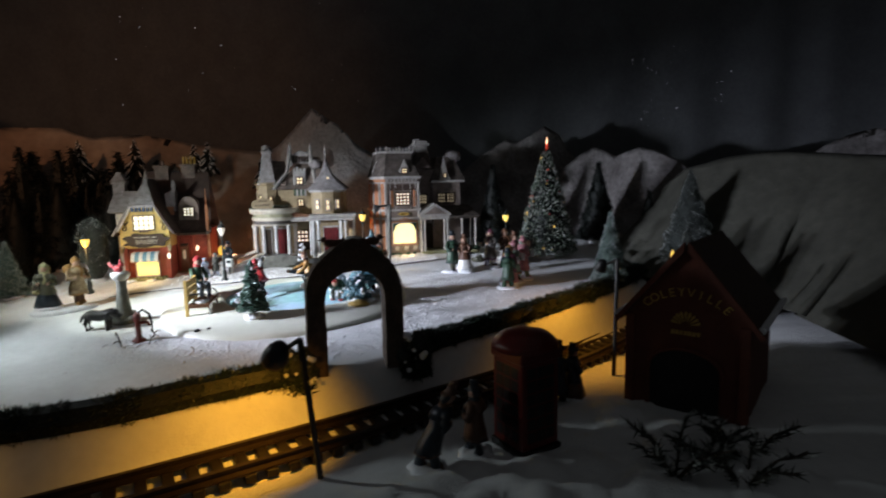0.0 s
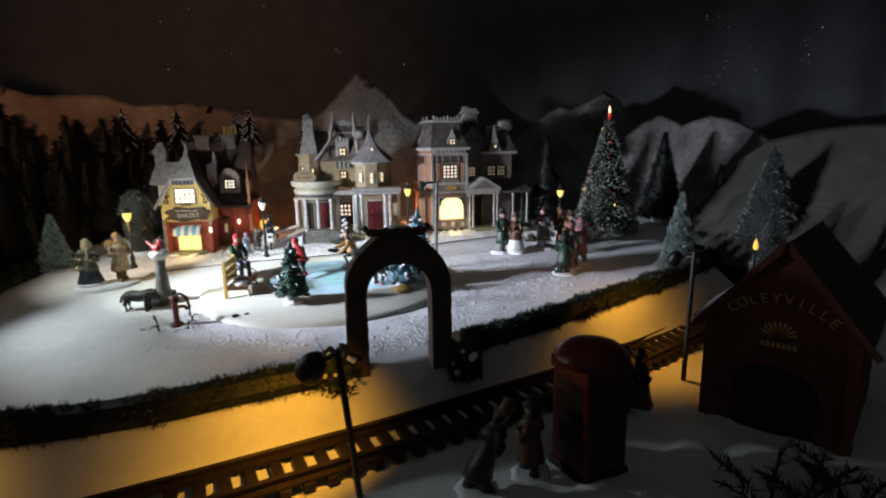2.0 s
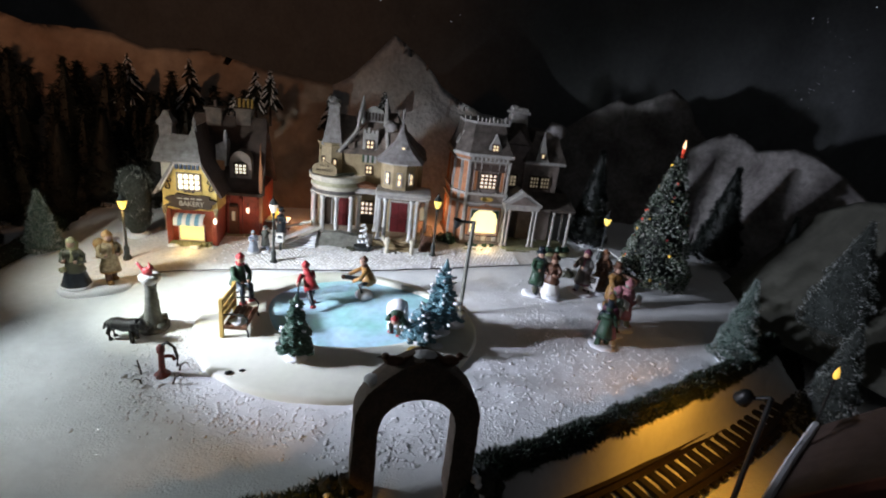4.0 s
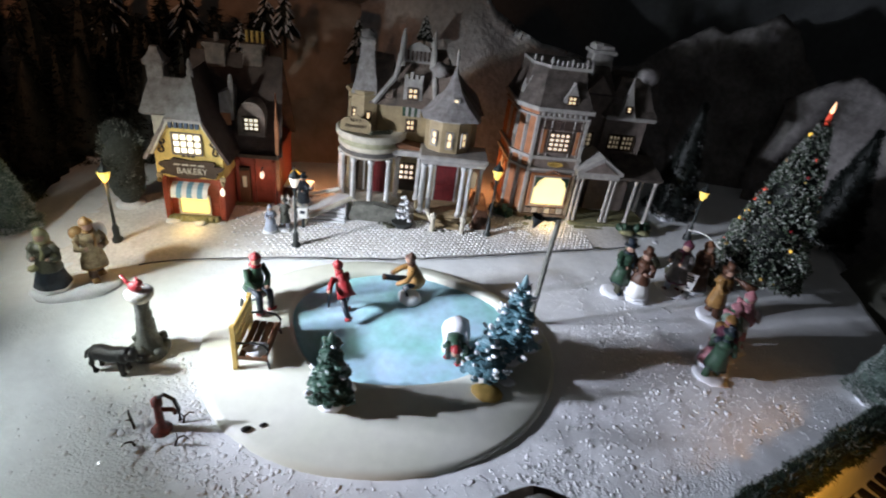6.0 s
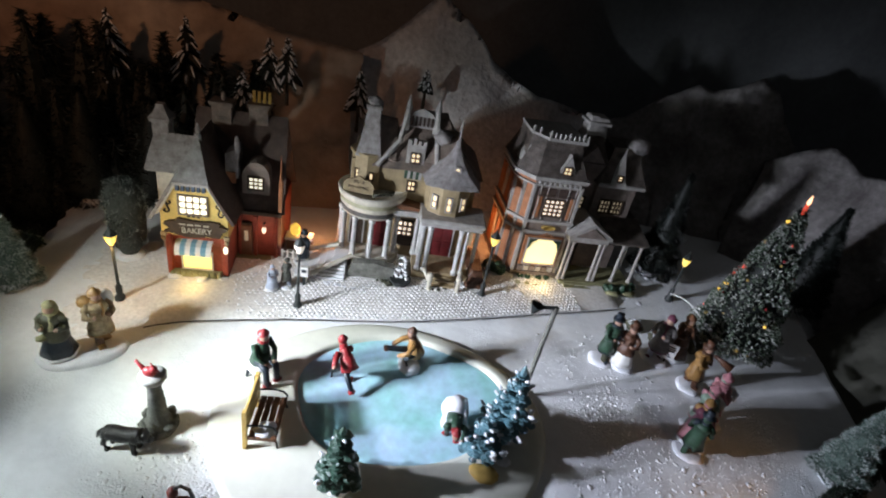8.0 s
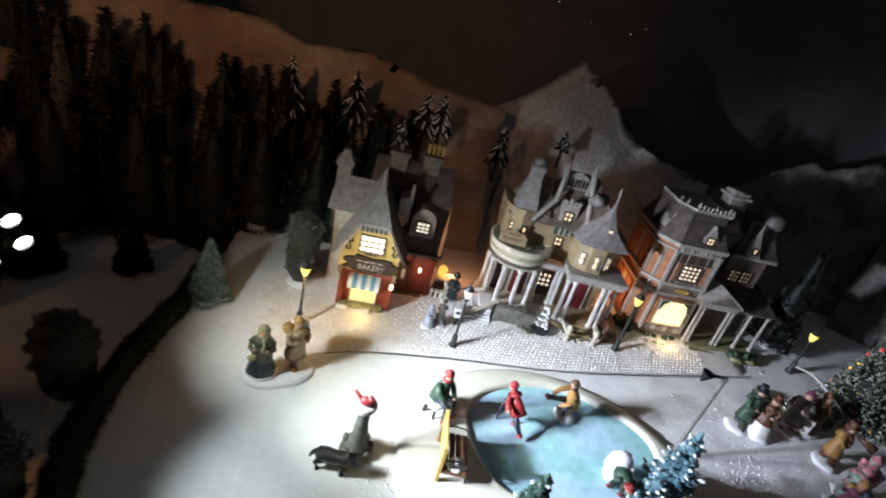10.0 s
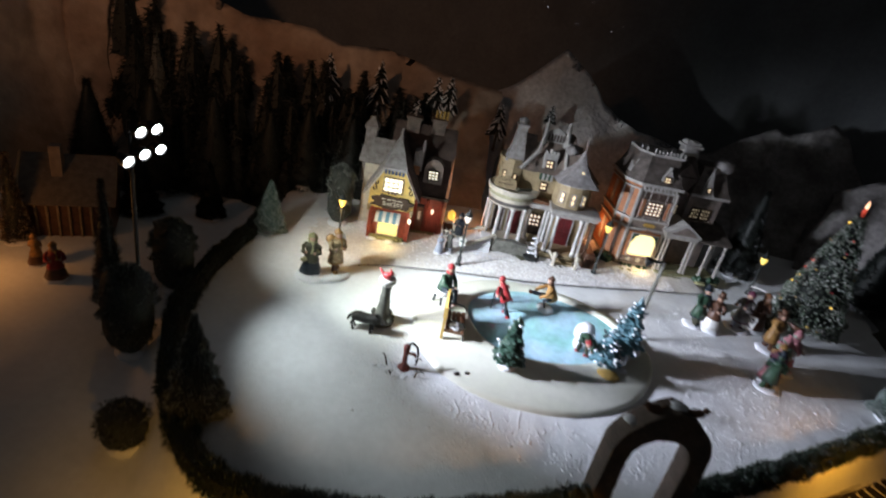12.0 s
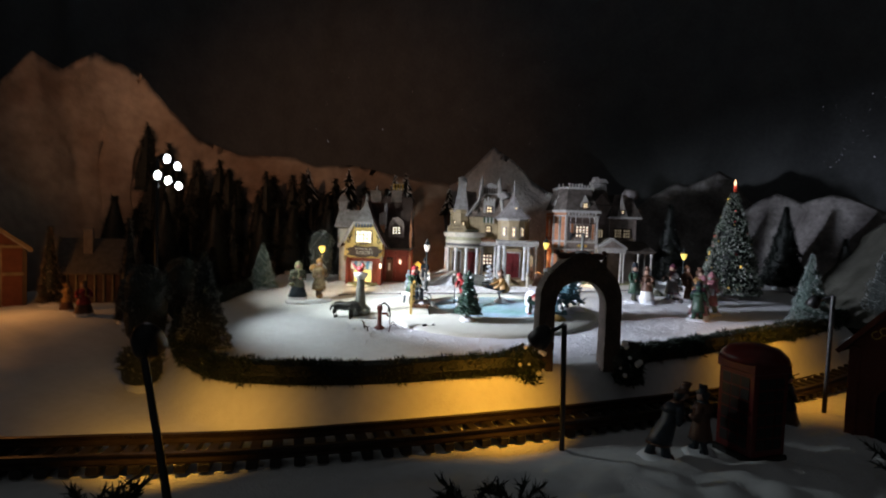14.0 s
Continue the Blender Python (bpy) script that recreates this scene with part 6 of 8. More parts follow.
# ---- flood light mast ----
mast = thing("flood_light_mast", FLOOD.x, FLOOD.y, 0, 0, "thin mast with five bright white flood lights", "flood light")
zb = ground_z(FLOOD.x, FLOOD.y, False)
bm = mk()
tube(bm, [(-0.012, -0.008, zb - 0.005), (-0.012, -0.008, 0.296)], 0.0022, 8)
part("pole", bm, BLACK, mast)
for z, half in ((0.262, 0.040), (0.290, 0.024)):
    bm = mk()
    tube(bm, [(0.012 - 0.0 + 0.40 * half - 0.018, -0.92 * half - 0.004, z), (-0.012 - 0.40 * half + 0.004, 0.92 * half - 0.004, z)], 0.0016, 6)
    part("crossbar", bm, BLACK, mast)
for p in ((-0.612, 0.440, 0.291), (-0.627, 0.475, 0.285), (-0.622, 0.453, 0.263), (-0.636, 0.488, 0.258), (-0.606, 0.418, 0.267)):
    m = Matrix.Translation((-FLOOD.x, -FLOOD.y, 0)) @ look(p, (-0.10, 0.35, 0.16))
    bm = mk()
    lathe(bm, [(0.0026, 0.012), (0.0046, 0.010), (0.0068, 0.000), (0.0068, -0.003), (0.0060, -0.003), (0.0060, -0.001)], 0, 0, 14)
    head = part("lamp_housing", bm, BLACK, mast)
    head.matrix_local = m
    bm = mk()
    lathe(bm, [(0.0058, -0.0012), (0.0045, -0.0020), (0.0001, -0.0024)], 0, 0, 14)
    part("lens", bm, LED, head, "glowing white lens", True)


# ---- lamps by the track ----
def track_lamp(foot, top, head, aim, energy, label, cone=100, size=1.0, tint=WARM):
    e = thing("track_spot_lamp", foot[0], foot[1], foot[2], 0, label, "spot lamp", "small spot lamps by the railway")
    o = Vector(foot)
    bm = mk()
    tube(bm, [(0, 0, -0.004), Vector(top) * 0.5 + o * 0.5 - o, Vector(top) - o], 0.0024, 8)
    part("pole", bm, BLACK, e)
    bm = mk()
    tube(bm, [Vector(top) - o, Vector(head) - o], 0.0018, 6)
    part("arm", bm, BLACK, e)
    m = Matrix.Translation(-o) @ look(head, aim) @ Matrix.Scale(size, 4)
    bm = mk()
    lathe(bm, [(0.003, 0.016), (0.0075, 0.013), (0.0105, 0.006), (0.0118, -0.004), (0.0118, -0.007), (0.0106, -0.007), (0.0098, 0.002), (0.004, 0.008)], 0, 0, 16)
    h = part("lamp_hood", bm, BLACK, e, "round black hood", True)
    h.matrix_local = m
    bm = mk()
    ball(bm, (0, 0, 0.001), 0.0045, 0)
    part("bulb", bm, AMBER, h, "glowing amber bulb", True)
    d = (Vector(aim) - Vector(head)).normalized()
    lamp("track_lamp_beam", "SPOT", look(Vector(head) + d * 0.010, aim), energy, tint, 0.004, cone, 1.0)
    return e


track_lamp((-0.252, 0.078, 0.018), (-0.331, 0.130, 0.118), (-0.334, 0.136, 0.128), (-0.385, 0.225, 0.03), 0.60, "black spot lamp leaning over the railway, amber light", 92, 0.95, (1.0, 0.47, 0.06))
track_lamp((-0.064, 0.328, 0.018), (-0.066, 0.304, 0.134), (-0.086, 0.310, 0.120), (-0.150, 0.372, 0.026), 0.58, "black spot lamp on a pole beside the railway, amber light", 110, 0.82)
track_lamp((0.218, 0.545, 0.018), (0.222, 0.552, 0.150), (0.206, 0.562, 0.140), (0.180, 0.612, 0.030), 0.34, "small black spot lamp over the railway, amber light", 134, 0.6)

# tall lamp on the pond's bank
e = thing("plaza_spot_lamp", -0.065, 0.728, ground_z(-0.065, 0.728, False), 0, "grey-green pole with a small black spot hood", "spot lamp")
bm = mk()
lathe(bm, [(0.0075, -0.003), (0.0065, 0.004), (0.0025, 0.006)], 0, 0, 10)
part("foot", bm, OLIVE, e)
bm = mk()
tube(bm, [(0, 0, 0.0), (0.001, -0.002, 0.06), (0.003, -0.003, 0.124)], 0.0025, 8)
part("pole", bm, GARDEN_STONE, e)
bm = mk()
tube(bm, [(0.003, -0.003, 0.123), (-0.012, -0.006, 0.122)], 0.0018, 6)
part("arm", bm, IRON, e)
bm = mk()
lathe(bm, [(0.0005, -0.004), (0.0068, 0.009), (0.0062, 0.009), (0.001, -0.002)], 0, 0, 12)
hd = part("hood", bm, BLACK, e)
hd.matrix_local = pose(-0.017, -0.006, 0.115, 0, 14, 0)

# ---- street lamps ----


def street_lamp(x, y, h, glass, label):
    e = thing("street_lamp", x, y, ground_z(x, y, False) + 0.002, 0, label, "street lamp", "street lamps")
    bm = mk()
    lathe(bm, [(0.0055, -0.004), (0.0055, 0.003), (0.0032, 0.006), (0.0036, 0.016), (0.0017, 0.020), (0.0014, h - 0.016), (0.0026, h - 0.014), (0.0014, h - 0.011)], 0, 0, 9)
    part("post", bm, IRON, e, smooth=True)
    bm = mk()
    lathe(bm, [(0.0012, h - 0.012), (0.0038, h - 0.008), (0.0060, h - 0.001), (0.0048, h + 0.002), (0.001, h + 0.0025)], 0, 0, 8)
    part("lantern", bm, glass, e, "glowing lantern glass")
    bm = mk()
    lathe(bm, [(0.0066, h + 0.001), (0.0040, h + 0.005), (0.0014, h + 0.008), (0.0004, h + 0.013)], 0, 0, 8)
    part("cap", bm, IRON, e)
    return e


street_lamp(-0.519, 0.709, 0.081, LAMP_GOLD, "dark street lamp with a glowing gold lantern beside the topiary")
street_lamp(-0.338, 0.768, 0.085, LAMP_PALE, "dark street lamp with a pale lantern before the bakery")
street_lamp(-0.133, 0.876, 0.087, LAMP_GOLD, "dark street lamp with a glowing gold lantern between the houses")
street_lamp(0.126, 0.975, 0.067, LAMP_GOLD, "dark street lamp with a glowing gold lantern near the tree")

# ---- christmas tree ----
tree = brush_tree("christmas_tree", 0.195, 0.912, 0.200, 0.046, BRUSH_DARK, "tall decorated christmas tree with baubles and a lit candle on top", "", 41, "cone", 6000, category="christmas tree", needle=0.008)
rng = random.Random(12)
lv, lf = [], []
for i in range(2600):
    k = rng.uniform(0, 1) ** 1.45 * 0.97
    a = rng.uniform(0, 6.2832)
    rad = (0.049 * (1 - k) ** 0.85 + 0.001) * (1 + 0.07 * math.sin(5 * a + 30 * k)) * rng.uniform(0.90, 1.06)
    c = Vector((rad * math.cos(a), rad * math.sin(a), (0.05 + 0.93 * k) * 0.200))
    for n in range(rng.choice((3, 4, 5))):
        out = Vector((math.cos(a), math.sin(a), rng.uniform(-0.2, 0.9))) + 0.8 * Vector((rng.gauss(0, 1), rng.gauss(0, 1), rng.gauss(0, 1)))
        out.normalize()
        side = out.cross(Vector((rng.gauss(0, 1), rng.gauss(0, 1), rng.gauss(0, 1)))).normalized()
        up = side.cross(out) * 0.0005
        ln, wd = rng.uniform(0.0032, 0.0052), rng.uniform(0.0009, 0.0014)
        b = len(lv)
        lv += [c, c + out * ln * 0.5 + side * wd + up, c + out * ln, c + out * ln * 0.5 - side * wd + up]
        lf += [(b, b + 1, b + 2), (b, b + 2, b + 3)]
tagged(raw("leaves", lv, lf, XMAS, tree), kind="stuff")
for i in range(46):
    k = rng.uniform(0.05, 0.92) ** 1.2
    a = rng.uniform(0, 6.28)
    rad = 0.050 * (1 - k) ** 0.85 + 0.002
    bm = mk()
    ball(bm, (rad * math.cos(a), rad * math.sin(a), (0.06 + 0.93 * k) * 0.200), rng.choice((0.0014, 0.0018, 0.0024)), 0, sub=2)
    part("bauble", bm, (BULB_RED, GOLD, BULB_GOLD, REDCOAT, GOLD, WHITE)[i % 6], tree)
bm = mk()
lathe(bm, [(0.0022, 0.192), (0.0022, 0.203), (0.0018, 0.204)], 0, 0, 9)
candle = part("candle", bm, CANDLE_RED, tree, "glowing red candle")
bm = mk()
lathe(bm, [(0.0008, 0.203), (0.0022, 0.2065), (0.0016, 0.211), (0.0002, 0.216)], 0, 0, 9)
part("flame", bm, CANDLE, candle, "white-orange flame", True)


# ---- resin pines on the pond ----
def resin_pine(x, y, z, h, r0, material, label, seed, dabs=0.3):
    e = thing("snowy_pine", x, y, z, 0, label, "tree", "small pines on the pond")
    r = random.Random(seed)
    bm = mk()
    lathe(bm, [(0.003, -0.003), (0.0026, 0.02), (0.001, h * 0.9)], 0, 0, 7)
    part("trunk", bm, BARK, e)
    bm = mk()
    ball(bm, (0, 0, 0.002), 0.011, 0, (1.1, 1.0, 0.55), 0.4)
    part("base", bm, SNOW_CAP, e, "white snow mound", True)
    bm, bw = mk(), mk()
    tiers = 8
    for t in range(tiers):
        k = t / tiers
        zt, rt = h * (0.22 + 0.69 * k), r0 * (1 - k) ** 0.9 + 0.002
        n = max(4, int(8 * (1 - k)) + 1)
        for i in range(n):
            a = 2 * math.pi * (i + 0.5 * (t % 2)) / n + r.uniform(-0.3, 0.3)
            d = Vector((math.cos(a), math.sin(a), 0))
            reach = rt * r.uniform(0.8, 1.15)
            for q, s in ((0.35, 0.0052), (0.66, 0.0048), (0.92, 0.0034)):
                c = d * reach * q + Vector((r.uniform(-0.001, 0.001), r.uniform(-0.001, 0.001), zt + 0.008 * (1 - q) - 0.004 * q))
                s = s * (1 - 0.45 * k) * r.uniform(0.8, 1.2)
                ball(bm, c, s, 0, (1.25, 1.25, 0.6), 0.7, 2)
            if r.random() < dabs:
                c = d * reach * r.uniform(0.78, 1.08) + Vector((0, 0, zt + 0.0012))
                ln = r.uniform(0.0045, 0.0075) * (1 - 0.3 * k)
                tip = (d + Vector((0, 0, r.uniform(0.1, 0.9)))).normalized()
                tube(bw, [c, c + tip * ln * 0.35, c + tip * ln * 0.7, c + tip * ln], 0.0016, 6, end=0.0014)
                ball(bw, c + tip * ln * 0.55, ln * 0.40, 0, (1.0, 1.0, 0.75), 0.3, 1)
    lathe(bm, [(0.004, h * 0.84), (0.0030, h * 0.93), (0.0006, h * 1.0)], 0, 0, 7)
    part("foliage", bm, material, e)
    part("snow", bw, SNOW_CAP, e, "snow on the bough tips", True)
    return e


resin_pine(-0.212, 0.573, pond_z(-0.212, 0.573), 0.074, 0.0155, PINE, "small dark green resin pine with snowy tips on the pond bank", 1)
resin_pine(-0.080, 0.668, pond_z(-0.080, 0.668), 0.093, 0.021, PINE_BLUE, "blue-green resin pine with snowy tips on the pond bank", 2, 0.62)
resin_pine(-0.100, 0.645, pond_z(-0.100, 0.645), 0.040, 0.018, PINE_BLUE, "low blue-green resin pine with snowy tips on the pond bank", 3, 0.62)
for x, y, s, mt, lb in ((-0.093, 0.622, 0.010, WOOD_GOLD, "tan rock at the pond's edge"), (-0.068, 0.690, 0.010, SNOW_CAP, "snow-covered rock at the pond's edge"), (-0.078, 0.640, 0.006, SNOW_CAP, "snow-covered rock at the pond's edge")):
    bm = mk()
    ball(bm, (0, 0, 0), s, 0, (1.4, 1.0, 0.7), 0.5)
    tagged(put("rock", bm, mt, smooth=True), lb, "rock", "rocks by the pond").matrix_world = pose(x, y, pond_z(x, y) + 0.001)


# ---- figurines ----
def ragged(bm, h, tone, amount=0.016):
    """Folds in the cloth and the uneven surface of small moulded ware."""
    for v in bm.verts:
        fold = 0.0
        if v.co.z < 0.72 * h:
            fold = 0.07 * math.sin(6 * math.atan2(v.co.y, v.co.x) + tone.x) * (1 - v.co.z / (0.72 * h))
        v.co.x *= 1 + fold
        v.co.y *= 1 + fold
        v.co += noise.noise_vector(v.co * (9 / h) + tone) * amount * h + noise.noise_vector(v.co * (26 / h) + tone) * 0.4 * amount * h


def hat_on(bm, h, c, hat, tall):
    """A brimmed hat, or a soft pointed hood, on a head at c."""
    x, y, z = c
    if tall:
        lathe(bm, [(0.05 * h, z + 0.035 * h), (0.112 * h, z + 0.040 * h), (0.112 * h, z + 0.052 * h), (0.066 * h, z + 0.056 * h), (0.062 * h, z + 0.150 * h), (0.068 * h, z + 0.156 * h), (0.01 * h, z + 0.160 * h)], x, y, 12, 3)
    else:
        ball(bm, (x, y + 0.016 * h, z + 0.018 * h), 0.086 * h, 3, (1.0, 0.95, 1.0), 0.2)
        lathe(bm, [(0.080 * h, z + 0.020 * h), (0.092 * h, z + 0.034 * h), (0.084 * h, z + 0.050 * h), (0.05 * h, z + 0.085 * h), (0.012 * h, z + 0.125 * h)], x, y + 0.012 * h, 12, 3)


def figurine(x, y, z, h, turn, coat, lower, hat, label, skirt=False, lean=0.0, arms=0.6, base=True, extra=None, group="painted figurines", category="figurine"):
    """One plain little shape: foot disc, lower body, coat with cape and trim, two arms, head and hat."""
    bm = mk()
    tone = Vector((x * 77, y * 91, h * 300))
    if base:
        lathe(bm, [(0.20 * h, -0.03 * h), (0.225 * h, 0.01 * h), (0.15 * h, 0.045 * h)], 0, 0, 16, 4, 1.3, 1.05)
    if skirt:
        lathe(bm, [(0.215 * h, 0.02 * h), (0.235 * h, 0.05 * h), (0.225 * h, 0.085 * h)], 0, 0, 20, 4, 1.05, 1.0)
        lathe(bm, [(0.222 * h, 0.08 * h), (0.19 * h, 0.20 * h), (0.145 * h, 0.36 * h), (0.10 * h, 0.52 * h)], 0, 0, 20, 1, 1.05, 1.0)
        lathe(bm, [(0.165 * h, 0.33 * h), (0.17 * h, 0.36 * h), (0.13 * h, 0.47 * h), (0.105 * h, 0.54 * h), (0.125 * h, 0.64 * h), (0.12 * h, 0.71 * h), (0.07 * h, 0.765 * h), (0.045 * h, 0.79 * h)], 0, 0, 20, 0, 1.05, 0.92)
    else:
        for s in (-1, 1):
            tube(bm, [(s * 0.065 * h, s * 0.09 * h - 0.07 * h, 0.03 * h), (s * 0.065 * h, s * 0.09 * h, 0.035 * h)], 0.050 * h, 8, 3)
            tube(bm, [(s * 0.065 * h, s * 0.09 * h, 0.03 * h), (s * 0.062 * h, s * 0.05 * h, 0.20 * h), (s * 0.05 * h, 0, 0.42 * h)], 0.056 * h, 8, 1)
        lathe(bm, [(0.10 * h, 0.24 * h), (0.175 * h, 0.21 * h), (0.165 * h, 0.30 * h), (0.14 * h, 0.44 * h), (0.118 * h, 0.54 * h), (0.138 * h, 0.64 * h), (0.132 * h, 0.71 * h), (0.08 * h, 0.765 * h), (0.045 * h, 0.79 * h)], 0, 0, 20, 0, 1.0, 0.88)
        lathe(bm, [(0.172 * h, 0.205 * h), (0.182 * h, 0.215 * h), (0.174 * h, 0.235 * h)], 0, 0, 18, 3, 1.0, 0.88)
    for s in (-1, 1):
        tube(bm, [(s * 0.10 * h, 0, 0.725 * h), (s * 0.165 * h, -0.01 * h, 0.64 * h), (s * 0.18 * h, -0.06 * h * arms, 0.54 * h), (s * 0.10 * h, -0.19 * h * arms, 0.48 * h + 0.12 * h * arms)], 0.055 * h, 8, 0, end=0.042 * h)
        ball(bm, (s * 0.09 * h, -0.205 * h * arms, 0.49 * h + 0.12 * h * arms), 0.036 * h, 2, sub=1)
    lathe(bm, [(0.10 * h, 0.70 * h), (0.155 * h, 0.655 * h), (0.125 * h, 0.73 * h), (0.07 * h, 0.775 * h)], 0, 0.008 * h, 16, 0)
    lathe(bm, [(0.06 * h, 0.745 * h), (0.086 * h, 0.768 * h), (0.076 * h, 0.795 * h), (0.04 * h, 0.80 * h)], 0, 0, 12, 3)
    tube(bm, [(0.02 * h, -0.075 * h, 0.765 * h), (0.035 * h, -0.125 * h, 0.66 * h), (0.03 * h, -0.135 * h, 0.56 * h)], 0.026 * h, 6, 3)
    ball(bm, (0, -0.014 * h, 0.850 * h), 0.074 * h, 2, (0.94, 1.0, 1.1))
    ball(bm, (0, 0.026 * h, 0.865 * h), 0.076 * h, 1, (1.0, 0.9, 1.05))
    hat_on(bm, h, (0, 0, 0.865 * h), hat, hat in (NAVY, BLACK, BROWNCOAT))
    if extra:
        extra(bm, h)
    ragged(bm, h, tone)
    for v in bm.verts:
        if v.co.z > 0.25 * h:
            v.co.y -= lean * (v.co.z - 0.25 * h)
    ob = put("figurine", bm, [coat, lower, SKIN, hat, SNOW_CAP], None, "", True)
    ob.matrix_world = pose(x, y, z, 0, 0, turn)
    return tagged(ob, label, category, group)


def posed_figurine(x, y, z, h, turn, coat, lower, hat, label, hip, neck, head, legs, arms, extra=None, base=None, group="painted figurines"):
    """A plain little shape in a set pose, from lines in units of its height: hip, neck and head, then each leg and arm."""
    bm = mk()
    tone = Vector((x * 77, y * 91, h * 300))
    hip, neck, head = Vector(hip) * h, Vector(neck) * h, Vector(head) * h
    if base:
        lathe(bm, [(base * h, -0.04 * h), (1.1 * base * h, 0.02 * h), (0.8 * base * h, 0.10 * h), (0.2 * base * h, 0.14 * h)], 0, 0, 14, 4, 1.2, 1.0)
    mid = hip.lerp(neck, 0.5)
    tube(bm, [hip + (hip - neck) * 0.28, hip, mid], 0.165 * h, 12, 0, end=0.125 * h)
    tube(bm, [mid + (hip - mid) * 0.2, mid, mid.lerp(neck, 0.7), neck], 0.130 * h, 12, 0, end=0.070 * h)
    for leg in legs:
        pts = [Vector(p) * h for p in leg]
        tube(bm, pts, 0.066 * h, 8, 1, end=0.046 * h)
        ball(bm, pts[-1], 0.058 * h, 3, (1.5, 1.0, 0.8), 0.2, 1)
    for arm in arms:
        pts = [Vector(p) * h for p in arm]
        tube(bm, pts, 0.056 * h, 8, 0, end=0.044 * h)
        ball(bm, pts[-1], 0.042 * h, 2, sub=1)
    ball(bm, neck.lerp(head, 0.25), 0.085 * h, 3, (1, 1, 0.6), 0.2, 2)
    ball(bm, head, 0.080 * h, 2, (1, 1, 1.05))
    hat_on(bm, h, tuple(head + Vector((0, 0, 0.012 * h))), hat, hat in (NAVY, BLACK))
    if extra:
        extra(bm, h)
    ragged(bm, h, tone, 0.013)
    ob = put("figurine", bm, [coat, lower, SKIN, hat, SNOW_CAP], None, "", True)
    ob.matrix_world = pose(x, y, z, 0, 0, turn)
    return tagged(ob, label, "figurine", group)


def g0(x, y):
    return ground_z(x, y, False)


PALEGOLD = mat("pale_gold_paint", (0.42, 0.33, 0.19), 0.5, 0.5, 200, 0.5, 0.0006, dark=(0.16, 0.10, 0.05))


def sack(bm, h):
    ball(bm, (0.10 * h, 0.12 * h, 0.66 * h), 0.16 * h, 4, (1, 1, 1.1), 0.2)
    ball(bm, (-0.10 * h, 0.10 * h, 0.72 * h), 0.11 * h, 3, (1, 1, 1), 0.2)


def stool(bm, h):
    box(bm, -0.22 * h, 0.22 * h, -0.16 * h, 0.16 * h, 0.20 * h, 0.26 * h, 4, 0.02 * h)
    for sx in (-1, 1):
        for sy in (-1, 1):
            tube(bm, [(sx * 0.18 * h, sy * 0.12 * h, -0.02 * h), (sx * 0.16 * h, sy * 0.10 * h, 0.21 * h)], 0.026 * h, 6, 1)


def pushed_lump(bm, h):
    ball(bm, (0, 0.34 * h, 0.42 * h), 0.25 * h, 4, (1, 0.9, 1.25), 0.35)
    ball(bm, (0, 0.34 * h, 0.10 * h), 0.20 * h, 4, (1.1, 1, 0.6), 0.35)
    tube(bm, [(0.14 * h, 0.34 * h, 0.62 * h), (0.2 * h, 0.0, 0.45 * h), (0.16 * h, -0.2 * h, 0.12 * h)], 0.03 * h, 6, 4)


def basket(bm, h):
    ball(bm, (-0.12 * h, -0.12 * h, 0.40 * h), 0.07 * h, 3, (1, 1, 0.8), 0.4)
    ball(bm, (0.13 * h, -0.05 * h, 0.56 * h), 0.06 * h, 3, (1, 0.6, 1.3), 0.4)
    ball(bm, (0, 0.03 * h, 0.82 * h), 0.10 * h, 3, (1, 0.9, 1.2), 0.3)


def book(bm, h):
    box(bm, -0.09 * h, 0.09 * h, -0.24 * h, -0.21 * h, 0.50 * h, 0.66 * h, 4)
    ball(bm, (0.10 * h, 0.05 * h, 0.72 * h), 0.07 * h, 3, (1, 0.8, 1), 0.4)


def horn(bm, h):
    tube(bm, [(0, -0.12 * h, 0.80 * h), (0, -0.45 * h, 0.72 * h)], 0.02 * h, 6, 3, end=0.09 * h)


def stick(bm, h):
    tube(bm, [(0.16 * h, -0.20 * h, 0.55 * h), (0.16 * h, -0.22 * h, -0.01 * h), (0.16 * h, -0.34 * h, -0.01 * h)], 0.018 * h, 6, 1)


slab_base = mk()
lathe(slab_base, [(0.030, -0.004), (0.0315, 0.002), (0.029, 0.0052), (0.012, 0.0058)], 0, 0, 30, 0, 1.25, 0.72)
worn(slab_base, 0.0010, 0.008, 90)
tagged(put("snow_slab", slab_base, SNOW_CAP, smooth=True), "oval white snow slab under the strolling couple", "base").matrix_world = pose(-0.499, 0.632, g0(-0.499, 0.632), 0, 0, 38)
figurine(-0.513, 0.620, g0(-0.513, 0.620) + 0.0045, 0.066, 20, OLIVE, NAVY, MOSS, "lady figurine in a dark coat with pale hood and fur hem", True, base=False, extra=basket)
figurine(-0.489, 0.647, g0(-0.489, 0.647) + 0.0045, 0.068, 60, PALEGOLD, BROWNCOAT, OCHRE, "tan and brown figurine carrying a white sack and gold parcels", base=False, extra=sack)
